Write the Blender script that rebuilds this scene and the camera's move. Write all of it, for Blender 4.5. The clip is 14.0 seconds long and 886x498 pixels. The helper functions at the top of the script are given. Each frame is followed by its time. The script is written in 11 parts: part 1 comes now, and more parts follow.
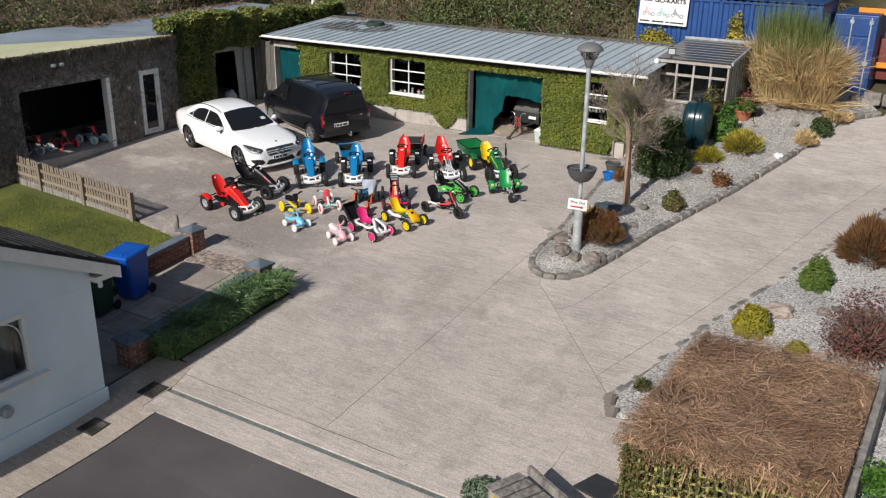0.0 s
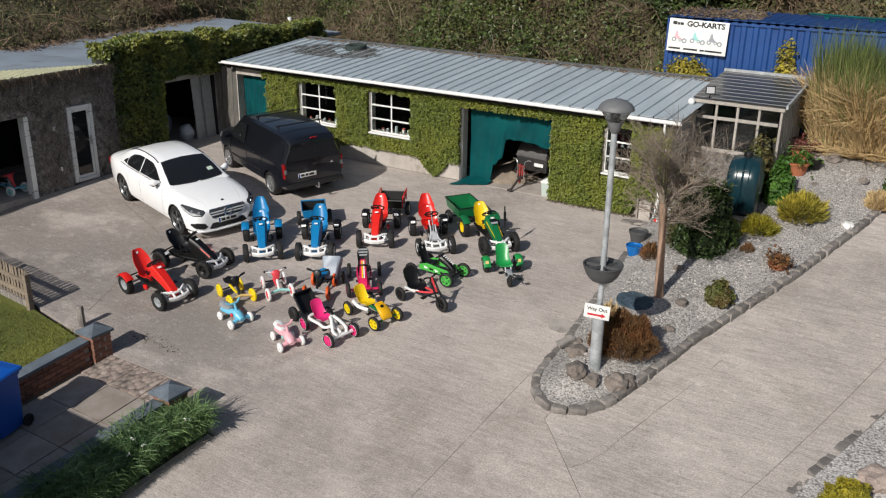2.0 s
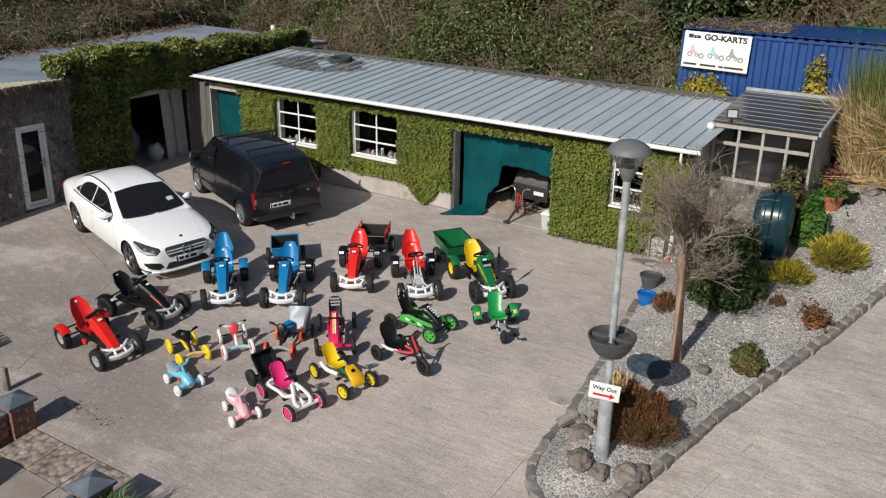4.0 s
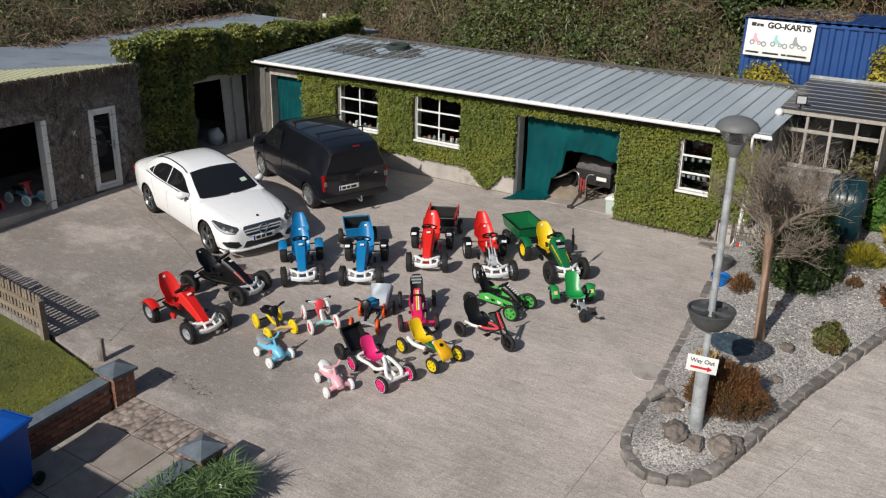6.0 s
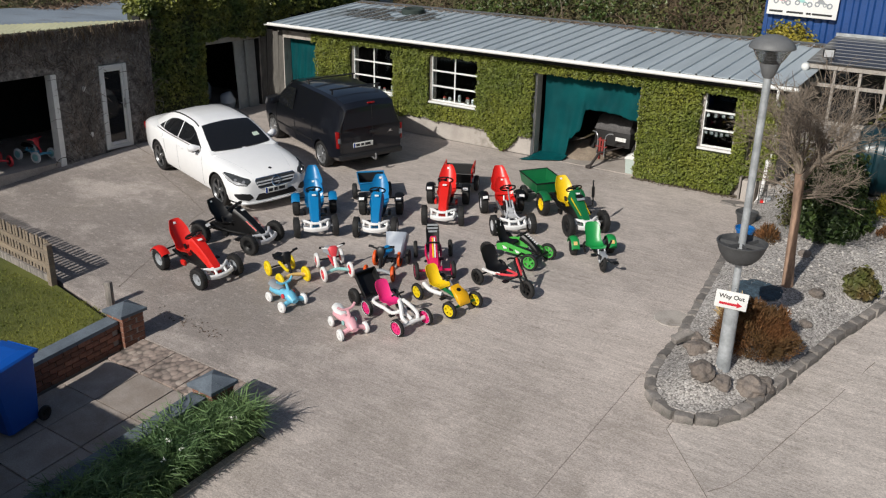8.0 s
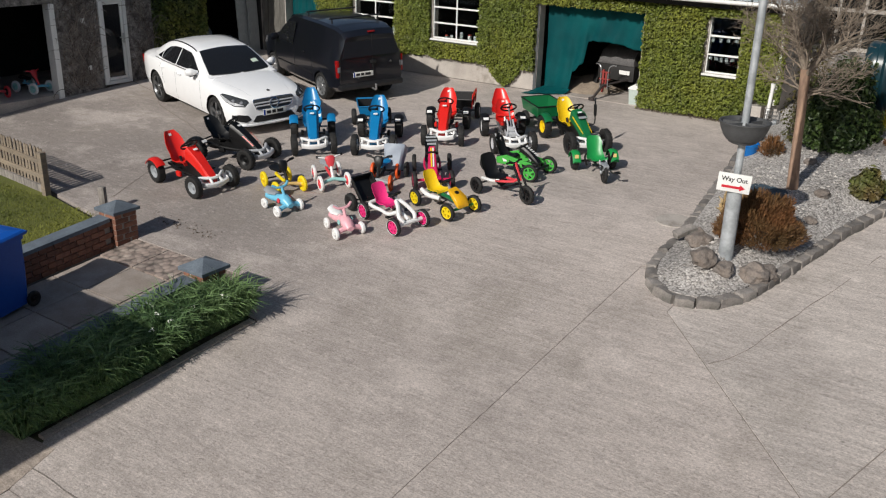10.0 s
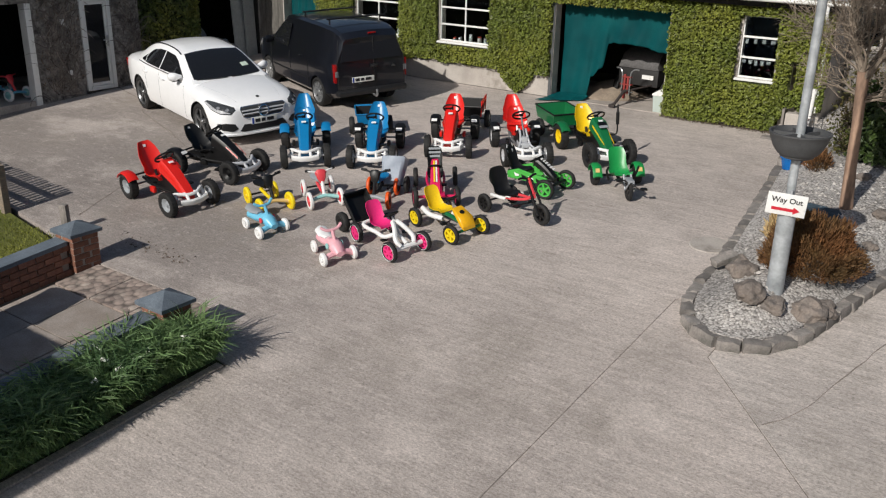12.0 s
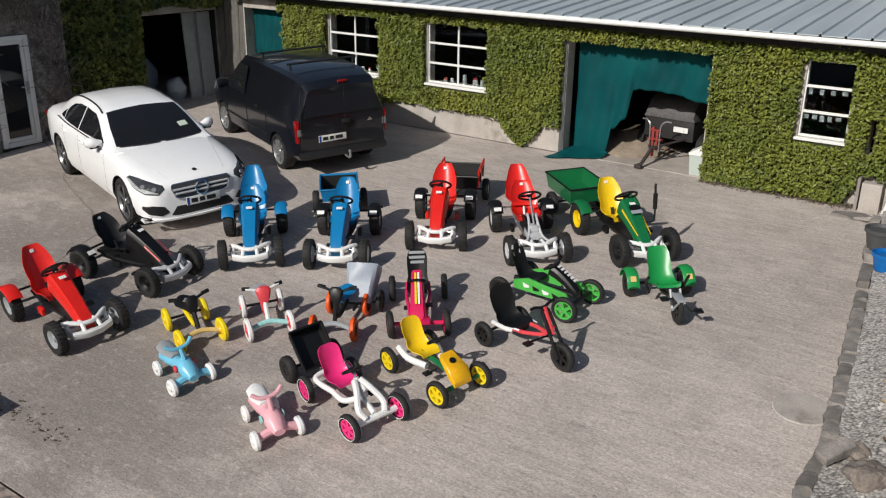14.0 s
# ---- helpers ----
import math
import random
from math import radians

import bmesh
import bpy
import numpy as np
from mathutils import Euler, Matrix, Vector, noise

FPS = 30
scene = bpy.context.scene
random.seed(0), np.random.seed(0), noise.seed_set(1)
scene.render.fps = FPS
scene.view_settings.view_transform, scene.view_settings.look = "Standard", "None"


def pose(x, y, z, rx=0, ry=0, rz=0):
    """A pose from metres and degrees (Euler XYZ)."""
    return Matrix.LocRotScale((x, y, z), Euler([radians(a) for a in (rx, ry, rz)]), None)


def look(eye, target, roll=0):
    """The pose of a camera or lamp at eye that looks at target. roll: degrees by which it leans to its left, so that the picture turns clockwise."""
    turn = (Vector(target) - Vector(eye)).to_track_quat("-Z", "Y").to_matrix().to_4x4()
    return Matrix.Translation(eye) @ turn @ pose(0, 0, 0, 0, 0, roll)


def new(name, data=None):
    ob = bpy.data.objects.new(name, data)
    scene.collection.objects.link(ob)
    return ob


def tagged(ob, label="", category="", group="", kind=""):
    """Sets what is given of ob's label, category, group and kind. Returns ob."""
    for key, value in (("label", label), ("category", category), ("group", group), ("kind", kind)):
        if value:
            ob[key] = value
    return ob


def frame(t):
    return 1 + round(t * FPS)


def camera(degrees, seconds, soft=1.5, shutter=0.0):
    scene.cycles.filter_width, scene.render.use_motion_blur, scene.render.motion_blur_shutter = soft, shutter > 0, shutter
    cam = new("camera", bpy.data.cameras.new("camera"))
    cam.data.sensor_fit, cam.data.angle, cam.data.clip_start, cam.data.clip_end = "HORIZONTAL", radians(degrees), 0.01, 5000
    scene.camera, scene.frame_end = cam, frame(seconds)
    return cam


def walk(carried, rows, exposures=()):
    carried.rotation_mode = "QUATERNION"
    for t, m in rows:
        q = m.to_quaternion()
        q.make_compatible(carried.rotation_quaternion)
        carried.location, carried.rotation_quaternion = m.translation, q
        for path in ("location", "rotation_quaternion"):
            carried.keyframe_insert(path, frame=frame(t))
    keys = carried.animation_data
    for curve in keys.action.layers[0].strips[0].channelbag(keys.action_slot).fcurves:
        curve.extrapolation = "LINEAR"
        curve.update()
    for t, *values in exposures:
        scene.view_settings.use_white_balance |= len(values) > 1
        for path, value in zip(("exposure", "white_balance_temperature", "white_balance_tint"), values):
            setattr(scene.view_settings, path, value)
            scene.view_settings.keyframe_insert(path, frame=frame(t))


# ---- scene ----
cam = camera(53.0, 14.0, 1.2)
PATH = [
    (0, (0.586, 0.138, 6.75), (-0.395, 1.728, 6.036), 0.8),
    (0.5, (0.088, 1.183, 6.775), (-0.899, 2.769, 6.062), 0.8),
    (1, (-0.428, 2.235, 6.819), (-1.419, 3.819, 6.104), 0.8),
    (1.5, (-0.969, 3.253, 6.795), (-1.961, 4.838, 6.085), 0.9),
    (2, (-1.419, 4.256, 6.819), (-2.416, 5.837, 6.109), 0.9),
    (2.5, (-1.901, 5.203, 6.816), (-2.899, 6.785, 6.109), 0.9),
    (2.7, (-2.029, 5.529, 6.8), (-3.03, 7.111, 6.097), 0.9),
    (3.225, (-2.305, 6.177, 6.796), (-3.308, 7.759, 6.096), 0.9),
    (3.75, (-2.346, 6.334, 6.801), (-3.35, 7.914, 6.096), 1.0),
    (4.275, (-2.349, 6.187, 6.79), (-3.356, 7.762, 6.08), 1.1),
    (4.8, (-2.51, 5.92, 6.741), (-3.524, 7.49, 6.028), 1.1),
    (5, (-2.631, 5.829, 6.719), (-3.648, 7.396, 6.007), 1.2),
    (5.5, (-2.918, 5.567, 6.64), (-3.943, 7.129, 5.926), 1.2),
    (6, (-3.047, 5.415, 6.626), (-4.076, 6.974, 5.909), 1.3),
    (6.5, (-3.159, 5.362, 6.635), (-4.193, 6.917, 5.92), 1.4),
    (7, (-3.225, 5.326, 6.496), (-4.262, 6.879, 5.78), 1.5),
    (7.5, (-3.217, 5.374, 6.169), (-4.259, 6.923, 5.451), 1.4),
    (8, (-3.157, 5.409, 5.739), (-4.203, 6.955, 5.02), 1.5),
    (8.5, (-3.088, 5.383, 5.333), (-4.135, 6.927, 4.61), 1.5),
    (9, (-3.022, 5.382, 4.988), (-4.073, 6.921, 4.262), 1.4),
    (9.2, (-2.999, 5.391, 4.851), (-4.052, 6.929, 4.128), 1.5),
    (9.725, (-2.915, 5.327, 4.549), (-3.971, 6.863, 3.825), 1.5),
    (10.25, (-2.851, 5.241, 4.35), (-3.91, 6.776, 3.626), 1.5),
    (10.775, (-2.893, 5.308, 4.233), (-3.957, 6.841, 3.512), 1.5),
    (11.3, (-3.126, 5.705, 4.178), (-4.197, 7.235, 3.462), 1.4),
    (11.5, (-3.202, 5.882, 4.175), (-4.279, 7.408, 3.46), 1.3),
    (12, (-3.601, 6.532, 4.138), (-4.686, 8.055, 3.428), 1.3),
    (12.5, (-4.108, 7.281, 4.15), (-5.196, 8.803, 3.442), 1.2),
    (13, (-4.661, 8.05, 4.2), (-5.75, 9.571, 3.493), 1.1),
    (13.5, (-5.156, 8.805, 4.286), (-6.248, 10.325, 3.58), 0.9),
    (14, (-5.454, 9.319, 4.362), (-6.537, 10.846, 3.658), 0.8),
]
EXPOSURES = [(0.0, 0.17), (1.0, 0.10), (2.5, 0.05), (5.0, 0.0), (9.0, -0.04), (11.5, -0.05), (14.0, -0.06)]
UNIT = 1.13
walk(cam, [(t, look(Vector(eye) * UNIT, Vector(target) * UNIT, roll)) for t, eye, target, roll in PATH], EXPOSURES)

# ---- light ----
SUN_FROM = Vector((-0.045, -1.0, 0.645)).normalized()
world = bpy.data.worlds.new("sky")
scene.world = world
world.use_nodes = True
_n, _l = world.node_tree.nodes, world.node_tree.links
_sky = _n.new("ShaderNodeTexSky")
_sky.sky_type, _sky.sun_disc = "NISHITA", False
_sky.sun_elevation = math.asin(SUN_FROM.z)
_sky.sun_rotation = math.atan2(SUN_FROM.x, SUN_FROM.y)
_sky.air_density, _sky.dust_density = 1.0, 1.5
_l.new(_sky.outputs[0], _n["Background"].inputs[0])
_n["Background"].inputs[1].default_value = 0.059
_sun = bpy.data.lights.new("sun", "SUN")
_sun.energy, _sun.angle, _sun.color = 4.06, radians(0.55), (1.0, 0.96, 0.895)
new("sun", _sun).matrix_basis = look(SUN_FROM * 60, (0, 0, 0))


# ---- materials ----
def _node(nt, kind, **values):
    n = nt.nodes.new(kind)
    for key, v in values.items():
        n.inputs[key].default_value = v
    return n


def mat(name, col, rough=0.6, metal=0.0, var=0.12, scale=3.0, fine=60.0, bump=0.15, rand=0.0, island=0.0, second=None, stretch=(1, 1, 1),
        coat=0.0, grime=None, depth=0.01, spec=0.5, translucent=0.0):
    """Painted, worn or grained surface: two scales of noise in colour, fine noise in relief, optional second colour and dirt."""
    m = bpy.data.materials.new(name)
    m.use_nodes = True
    nt = m.node_tree
    b, out, link = nt.nodes["Principled BSDF"], nt.nodes["Material Output"], nt.links.new
    b.inputs["Roughness"].default_value, b.inputs["Metallic"].default_value = rough, metal
    b.inputs["Coat Weight"].default_value, b.inputs["Specular IOR Level"].default_value = coat, spec
    tc, mp = nt.nodes.new("ShaderNodeTexCoord"), nt.nodes.new("ShaderNodeMapping")
    mp.inputs["Scale"].default_value = stretch
    link(tc.outputs["Object"], mp.inputs["Vector"])
    n1, n2 = _node(nt, "ShaderNodeTexNoise", Scale=scale, Detail=6.0), _node(nt, "ShaderNodeTexNoise", Scale=fine, Detail=4.0)
    link(mp.outputs[0], n1.inputs["Vector"]), link(mp.outputs[0], n2.inputs["Vector"])
    base = nt.nodes.new("ShaderNodeMix")
    base.data_type = "RGBA"
    base.inputs[6].default_value = (*col, 1)
    base.inputs[7].default_value = (*(second or [c * (1 - var) for c in col]), 1)
    ramp = nt.nodes.new("ShaderNodeMapRange")
    ramp.inputs["From Min"].default_value, ramp.inputs["From Max"].default_value = 0.35, 0.65
    link(n1.outputs["Fac"], ramp.inputs[0]), link(ramp.outputs[0], base.inputs[0])
    col_out = base.outputs[2]
    hsv = nt.nodes.new("ShaderNodeHueSaturation")
    val = nt.nodes.new("ShaderNodeMapRange")
    val.inputs["From Min"].default_value, val.inputs["From Max"].default_value = 0.25, 0.75
    val.inputs["To Min"].default_value, val.inputs["To Max"].default_value = 1 - var, 1 + var
    link(n2.outputs["Fac"], val.inputs[0])
    vout = val.outputs[0]
    for amount, kind, sock in ((rand, "ShaderNodeObjectInfo", "Random"), (island, "ShaderNodeNewGeometry", "Random Per Island")):
        if amount:
            src, mr, mul = nt.nodes.new(kind), nt.nodes.new("ShaderNodeMapRange"), nt.nodes.new("ShaderNodeMath")
            mr.inputs["To Min"].default_value, mr.inputs["To Max"].default_value = 1 - amount, 1 + amount
            mul.operation = "MULTIPLY"
            link(src.outputs[sock], mr.inputs[0]), link(mr.outputs[0], mul.inputs[0]), link(vout, mul.inputs[1])
            vout = mul.outputs[0]
    link(vout, hsv.inputs["Value"]), link(col_out, hsv.inputs["Color"])
    col_out = hsv.outputs[0]
    if grime:
        gcol, gscale, glow, ghigh = grime
        n3, gr, gm = _node(nt, "ShaderNodeTexNoise", Scale=gscale, Detail=8.0, Roughness=0.65), nt.nodes.new("ShaderNodeMapRange"), nt.nodes.new("ShaderNodeMix")
        gm.data_type = "RGBA"
        gr.inputs["From Min"].default_value, gr.inputs["From Max"].default_value = glow, ghigh
        gm.inputs[7].default_value = (*gcol, 1)
        link(tc.outputs["Object"], n3.inputs["Vector"]), link(n3.outputs["Fac"], gr.inputs[0])
        link(gr.outputs[0], gm.inputs[0]), link(col_out, gm.inputs[6])
        col_out = gm.outputs[2]
    link(col_out, b.inputs["Base Color"])
    if bump:
        bp = nt.nodes.new("ShaderNodeBump")
        bp.inputs["Strength"].default_value, bp.inputs["Distance"].default_value = bump, depth
        link(n2.outputs["Fac"], bp.inputs["Height"]), link(bp.outputs[0], b.inputs["Normal"])
    if translucent:
        tr, mx = nt.nodes.new("ShaderNodeBsdfTranslucent"), nt.nodes.new("ShaderNodeMixShader")
        link(col_out, tr.inputs[0]), link(b.outputs[0], mx.inputs[1]), link(tr.outputs[0], mx.inputs[2])
        mx.inputs[0].default_value = translucent
        link(mx.outputs[0], out.inputs[0])
    return m


def stone_mat(name, cols, size, bump=0.6, depth=0.01, rough=0.85):
    """Loose small stones: a random colour for each cell, dark gaps, domed relief."""
    m = bpy.data.materials.new(name)
    m.use_nodes = True
    nt = m.node_tree
    b, link = nt.nodes["Principled BSDF"], nt.links.new
    b.inputs["Roughness"].default_value = rough
    tc = nt.nodes.new("ShaderNodeTexCoord")
    v = _node(nt, "ShaderNodeTexVoronoi", Scale=1 / size)
    link(tc.outputs["Object"], v.inputs["Vector"])
    sep, ramp = nt.nodes.new("ShaderNodeSeparateColor"), nt.nodes.new("ShaderNodeValToRGB")
    while len(ramp.color_ramp.elements) < len(cols):
        ramp.color_ramp.elements.new(0.5)
    for n, c in enumerate(cols):
        ramp.color_ramp.elements[n].position = n / (len(cols) - 1)
        ramp.color_ramp.elements[n].color = (*c, 1)
    link(v.outputs["Color"], sep.inputs[0]), link(sep.outputs[0], ramp.inputs[0])
    gap, mul = nt.nodes.new("ShaderNodeMapRange"), nt.nodes.new("ShaderNodeMix")
    gap.inputs["From Min"].default_value, gap.inputs["From Max"].default_value = 0.45, 0.85
    gap.inputs["To Min"].default_value, gap.inputs["To Max"].default_value = 0.0, 0.75
    mul.data_type = "RGBA"
    mul.inputs[7].default_value = (0.05, 0.045, 0.04, 1)
    link(v.outputs["Distance"], gap.inputs[0]), link(gap.outputs[0], mul.inputs[0]), link(ramp.outputs[0], mul.inputs[6])
    n1, dirt = _node(nt, "ShaderNodeTexNoise", Scale=1.3, Detail=5.0), nt.nodes.new("ShaderNodeHueSaturation")
    mr = nt.nodes.new("ShaderNodeMapRange")
    mr.inputs["From Min"].default_value, mr.inputs["From Max"].default_value = 0.3, 0.7
    mr.inputs["To Min"].default_value, mr.inputs["To Max"].default_value = 0.75, 1.12
    link(tc.outputs["Object"], n1.inputs["Vector"]), link(n1.outputs["Fac"], mr.inputs[0]), link(mr.outputs[0], dirt.inputs["Value"])
    link(mul.outputs[2], dirt.inputs["Color"]), link(dirt.outputs[0], b.inputs["Base Color"])
    bp = nt.nodes.new("ShaderNodeBump")
    bp.invert = True
    bp.inputs["Strength"].default_value, bp.inputs["Distance"].default_value = bump, depth
    link(v.outputs["Distance"], bp.inputs["Height"]), link(bp.outputs[0], b.inputs["Normal"])
    return m


def concrete_mat(name, a, bcol, stain, seed):
    """Brushed concrete: streaks along x, blotches, fine grit and darker worn patches."""
    m = bpy.data.materials.new(name)
    m.use_nodes = True
    nt = m.node_tree
    b, link = nt.nodes["Principled BSDF"], nt.links.new
    b.inputs["Roughness"].default_value = 0.88
    tc = nt.nodes.new("ShaderNodeTexCoord")

    def noise_at(scale, detail, sx, sy, rough=0.55, off=0.0):
        mp = nt.nodes.new("ShaderNodeMapping")
        mp.inputs["Scale"].default_value, mp.inputs["Location"].default_value = (sx, sy, 1), (seed + off, seed * 2 + off, 0)
        mp.inputs["Rotation"].default_value = (0, 0, radians(-7))
        n = _node(nt, "ShaderNodeTexNoise", Scale=scale, Detail=detail, Roughness=rough)
        link(tc.outputs["Object"], mp.inputs["Vector"]), link(mp.outputs[0], n.inputs["Vector"])
        return n.outputs["Fac"]

    def ranged(fac, lo, hi, to_lo, to_hi):
        r = nt.nodes.new("ShaderNodeMapRange")
        for key, v in (("From Min", lo), ("From Max", hi), ("To Min", to_lo), ("To Max", to_hi)):
            r.inputs[key].default_value = v
        link(fac, r.inputs[0])
        return r.outputs[0]

    def mixed(fac, one, two):
        x = nt.nodes.new("ShaderNodeMix")
        x.data_type = "RGBA"
        link(fac, x.inputs[0])
        for sock, v in ((6, one), (7, two)):
            if isinstance(v, tuple):
                x.inputs[sock].default_value = (*v, 1)
            else:
                link(v, x.inputs[sock])
        return x.outputs[2]

    streak, blotch, grit, broad = noise_at(1.0, 9, 2.6, 22, 0.74), noise_at(1.6, 10, 1, 2.4, 0.78), noise_at(38, 5, 1, 1.6, 0.72), noise_at(0.22, 5, 1, 1, 0.6, 7.0)
    col = mixed(ranged(streak, 0.36, 0.64, 0, 1), a, bcol)
    col = mixed(ranged(blotch, 0.5, 0.78, 0, 0.75), col, stain)
    col = mixed(ranged(broad, 0.42, 0.72, 0, 0.45), col, tuple(c * 0.62 for c in stain))
    # an old oily patch at the lower end of the yard
    # and a worn, dirty one in front of the garage
    for spot, lo, hi, most in (((-12.4, 12.9, 0.2), 3.4, 6.0, 0.62), ((-17.4, 14.2, 0.2), 4.6, 6.8, 0.66)):
        near = nt.nodes.new("ShaderNodeVectorMath")
        near.operation = "DISTANCE"
        near.inputs[1].default_value = spot
        link(tc.outputs["Object"], near.inputs[0])
        spread = nt.nodes.new("ShaderNodeMath")
        spread.operation = "MULTIPLY_ADD"
        spread.inputs[1].default_value = 5.0
        link(blotch, spread.inputs[0]), link(near.outputs["Value"], spread.inputs[2])
        col = mixed(ranged(spread.outputs[0], lo, hi, most, 0.0), col, tuple(c * 0.55 for c in stain))
    fleck = noise_at(14, 3, 1, 1.4, 0.6, 3.0)
    col = mixed(ranged(fleck, 0.66, 0.74, 0, 0.6), col, tuple(c * 0.5 for c in stain))
    pale = noise_at(9, 4, 1, 1.5, 0.65, 5.0)
    col = mixed(ranged(pale, 0.56, 0.74, 0, 0.36), col, tuple(min(0.8, c * 1.25) for c in a))
    worn, damp = noise_at(0.75, 7, 1, 1.5, 0.68, 11.0), noise_at(0.5, 8, 1.4, 1, 0.72, 17.0)
    col = mixed(ranged(worn, 0.52, 0.66, 0, 0.42), col, tuple(min(0.8, c * 1.12) for c in a))
    col = mixed(ranged(damp, 0.53, 0.68, 0, 0.48), col, (stain[0] * 0.80, stain[1] * 0.80, stain[2] * 0.74))
    hsv = nt.nodes.new("ShaderNodeHueSaturation")
    link(ranged(grit, 0.3, 0.7, 0.60, 1.40), hsv.inputs["Value"]), link(col, hsv.inputs["Color"]), link(hsv.outputs[0], b.inputs["Base Color"])
    add = nt.nodes.new("ShaderNodeMath")
    link(streak, add.inputs[0]), link(grit, add.inputs[1])
    bp = nt.nodes.new("ShaderNodeBump")
    bp.inputs["Strength"].default_value, bp.inputs["Distance"].default_value = 0.5, 0.012
    link(add.outputs[0], bp.inputs["Height"]), link(bp.outputs[0], b.inputs["Normal"])
    return m


def glass_mat(name, col, rough=0.05):
    m = bpy.data.materials.new(name)
    m.use_nodes = True
    b = m.node_tree.nodes["Principled BSDF"]
    b.inputs["Base Color"].default_value, b.inputs["Roughness"].default_value = (*col, 1), rough
    b.inputs["Transmission Weight"].default_value, b.inputs["IOR"].default_value = 1.0, 1.45
    return m


M = {}
M["concrete"] = concrete_mat("brushed concrete", (0.575, 0.508, 0.466), (0.405, 0.354, 0.32), (0.30, 0.262, 0.238), 3.0)
M["concrete_drive"] = concrete_mat("drive concrete", (0.60, 0.54, 0.495), (0.40, 0.355, 0.325), (0.29, 0.255, 0.232), 11.0)
M["concrete_path"] = concrete_mat("old path concrete", (0.52, 0.435, 0.37), (0.37, 0.31, 0.262), (0.28, 0.235, 0.20), 17.0)
M["joint"] = mat("joint dirt", (0.20, 0.175, 0.155), 0.95, var=0.4, scale=3, fine=40, bump=0.5, second=(0.26, 0.22, 0.19))
M["tarmac"] = mat("tarmac", (0.070, 0.062, 0.064), 0.9, var=0.2, scale=0.7, fine=160, bump=0.5, second=(0.10, 0.09, 0.092), grime=((0.15, 0.14, 0.135), 2.5, 0.62, 0.8))
M["gravel"] = stone_mat("pale gravel", [(0.24, 0.22, 0.21), (0.42, 0.39, 0.365), (0.55, 0.52, 0.49), (0.36, 0.335, 0.315), (0.66, 0.63, 0.60)], 0.024, 0.7, 0.012)
M["gravel_white"] = stone_mat("white gravel", [(0.36, 0.34, 0.33), (0.49, 0.46, 0.445), (0.63, 0.60, 0.575), (0.46, 0.435, 0.42), (0.72, 0.69, 0.66)], 0.03, 0.8, 0.014)
M["earth"] = mat("earth", (0.10, 0.075, 0.045), 0.95, var=0.3, scale=1.5, fine=25, bump=0.8, depth=0.04, second=(0.055, 0.06, 0.02))
M["lawn"] = mat("lawn", (0.14, 0.15, 0.026), 0.9, var=0.35, scale=0.9, fine=90, bump=0.8, depth=0.02, second=(0.075, 0.09, 0.018))
M["grass"] = mat("grass blades", (0.22, 0.23, 0.035), 0.7, var=0.1, scale=0.9, fine=9, bump=0, second=(0.11, 0.14, 0.026), island=0.3, translucent=0.25)
M["kerb"] = mat("kerb stone", (0.27, 0.245, 0.225), 0.9, var=0.28, scale=7, fine=55, bump=0.7, second=(0.15, 0.14, 0.13), rand=0.28, grime=((0.09, 0.09, 0.07), 6, 0.56, 0.75))
M["rock"] = mat("field stone", (0.215, 0.178, 0.152), 0.9, var=0.3, scale=6, fine=45, bump=0.8, second=(0.14, 0.125, 0.115), rand=0.2)
M["brick"] = mat("brick", (0.30, 0.135, 0.085), 0.9, var=0.25, scale=14, fine=90, bump=0.5, second=(0.20, 0.09, 0.06), rand=0.25)
M["mortar"] = mat("mortar", (0.34, 0.30, 0.26), 0.95, var=0.2, fine=90, bump=0.4)
M["slate"] = mat("slate coping", (0.145, 0.175, 0.205), 0.75, var=0.2, scale=5, fine=60, bump=0.3, second=(0.09, 0.11, 0.135), rand=0.12)
M["slab"] = mat("paving slab", (0.36, 0.315, 0.28), 0.9, var=0.2, scale=4, fine=70, bump=0.4, second=(0.28, 0.235, 0.2), rand=0.12)
M["crazy"] = stone_mat("rough threshold stone", [(0.30, 0.235, 0.20), (0.42, 0.335, 0.285), (0.24, 0.19, 0.165), (0.48, 0.40, 0.34)], 0.085, 0.8, 0.02)
M["render"] = mat("grey dashed wall", (0.13, 0.12, 0.113), 0.95, var=0.5, scale=7.5, fine=24, bump=1.0, depth=0.04, second=(0.30, 0.278, 0.26), grime=((0.04, 0.037, 0.034), 5.0, 0.50, 0.68))
M["plaster"] = mat("pale plinth plaster", (0.47, 0.43, 0.39), 0.9, var=0.15, scale=3, fine=50, bump=0.3, second=(0.36, 0.325, 0.295), grime=((0.16, 0.14, 0.11), 2.5, 0.56, 0.75))
# The pale house-paint flecks put patches of grazing sun into the colour.
M["house"] = mat("house paint", (0.72, 0.83, 0.88), 0.85, var=0.05, scale=1.2, fine=130, bump=0.3, second=(0.65, 0.75, 0.80), grime=((0.80, 0.81, 0.79), 1.6, 0.7, 0.74))
M["white"] = mat("white paint", (0.78, 0.78, 0.76), 0.5, var=0.06, scale=5, fine=40, bump=0.05, grime=((0.42, 0.40, 0.36), 7, 0.62, 0.85))
M["pvc"] = mat("white plastic frame", (0.74, 0.75, 0.74), 0.35, var=0.04, scale=5, fine=40, bump=0.0, grime=((0.45, 0.43, 0.40), 6, 0.66, 0.9))
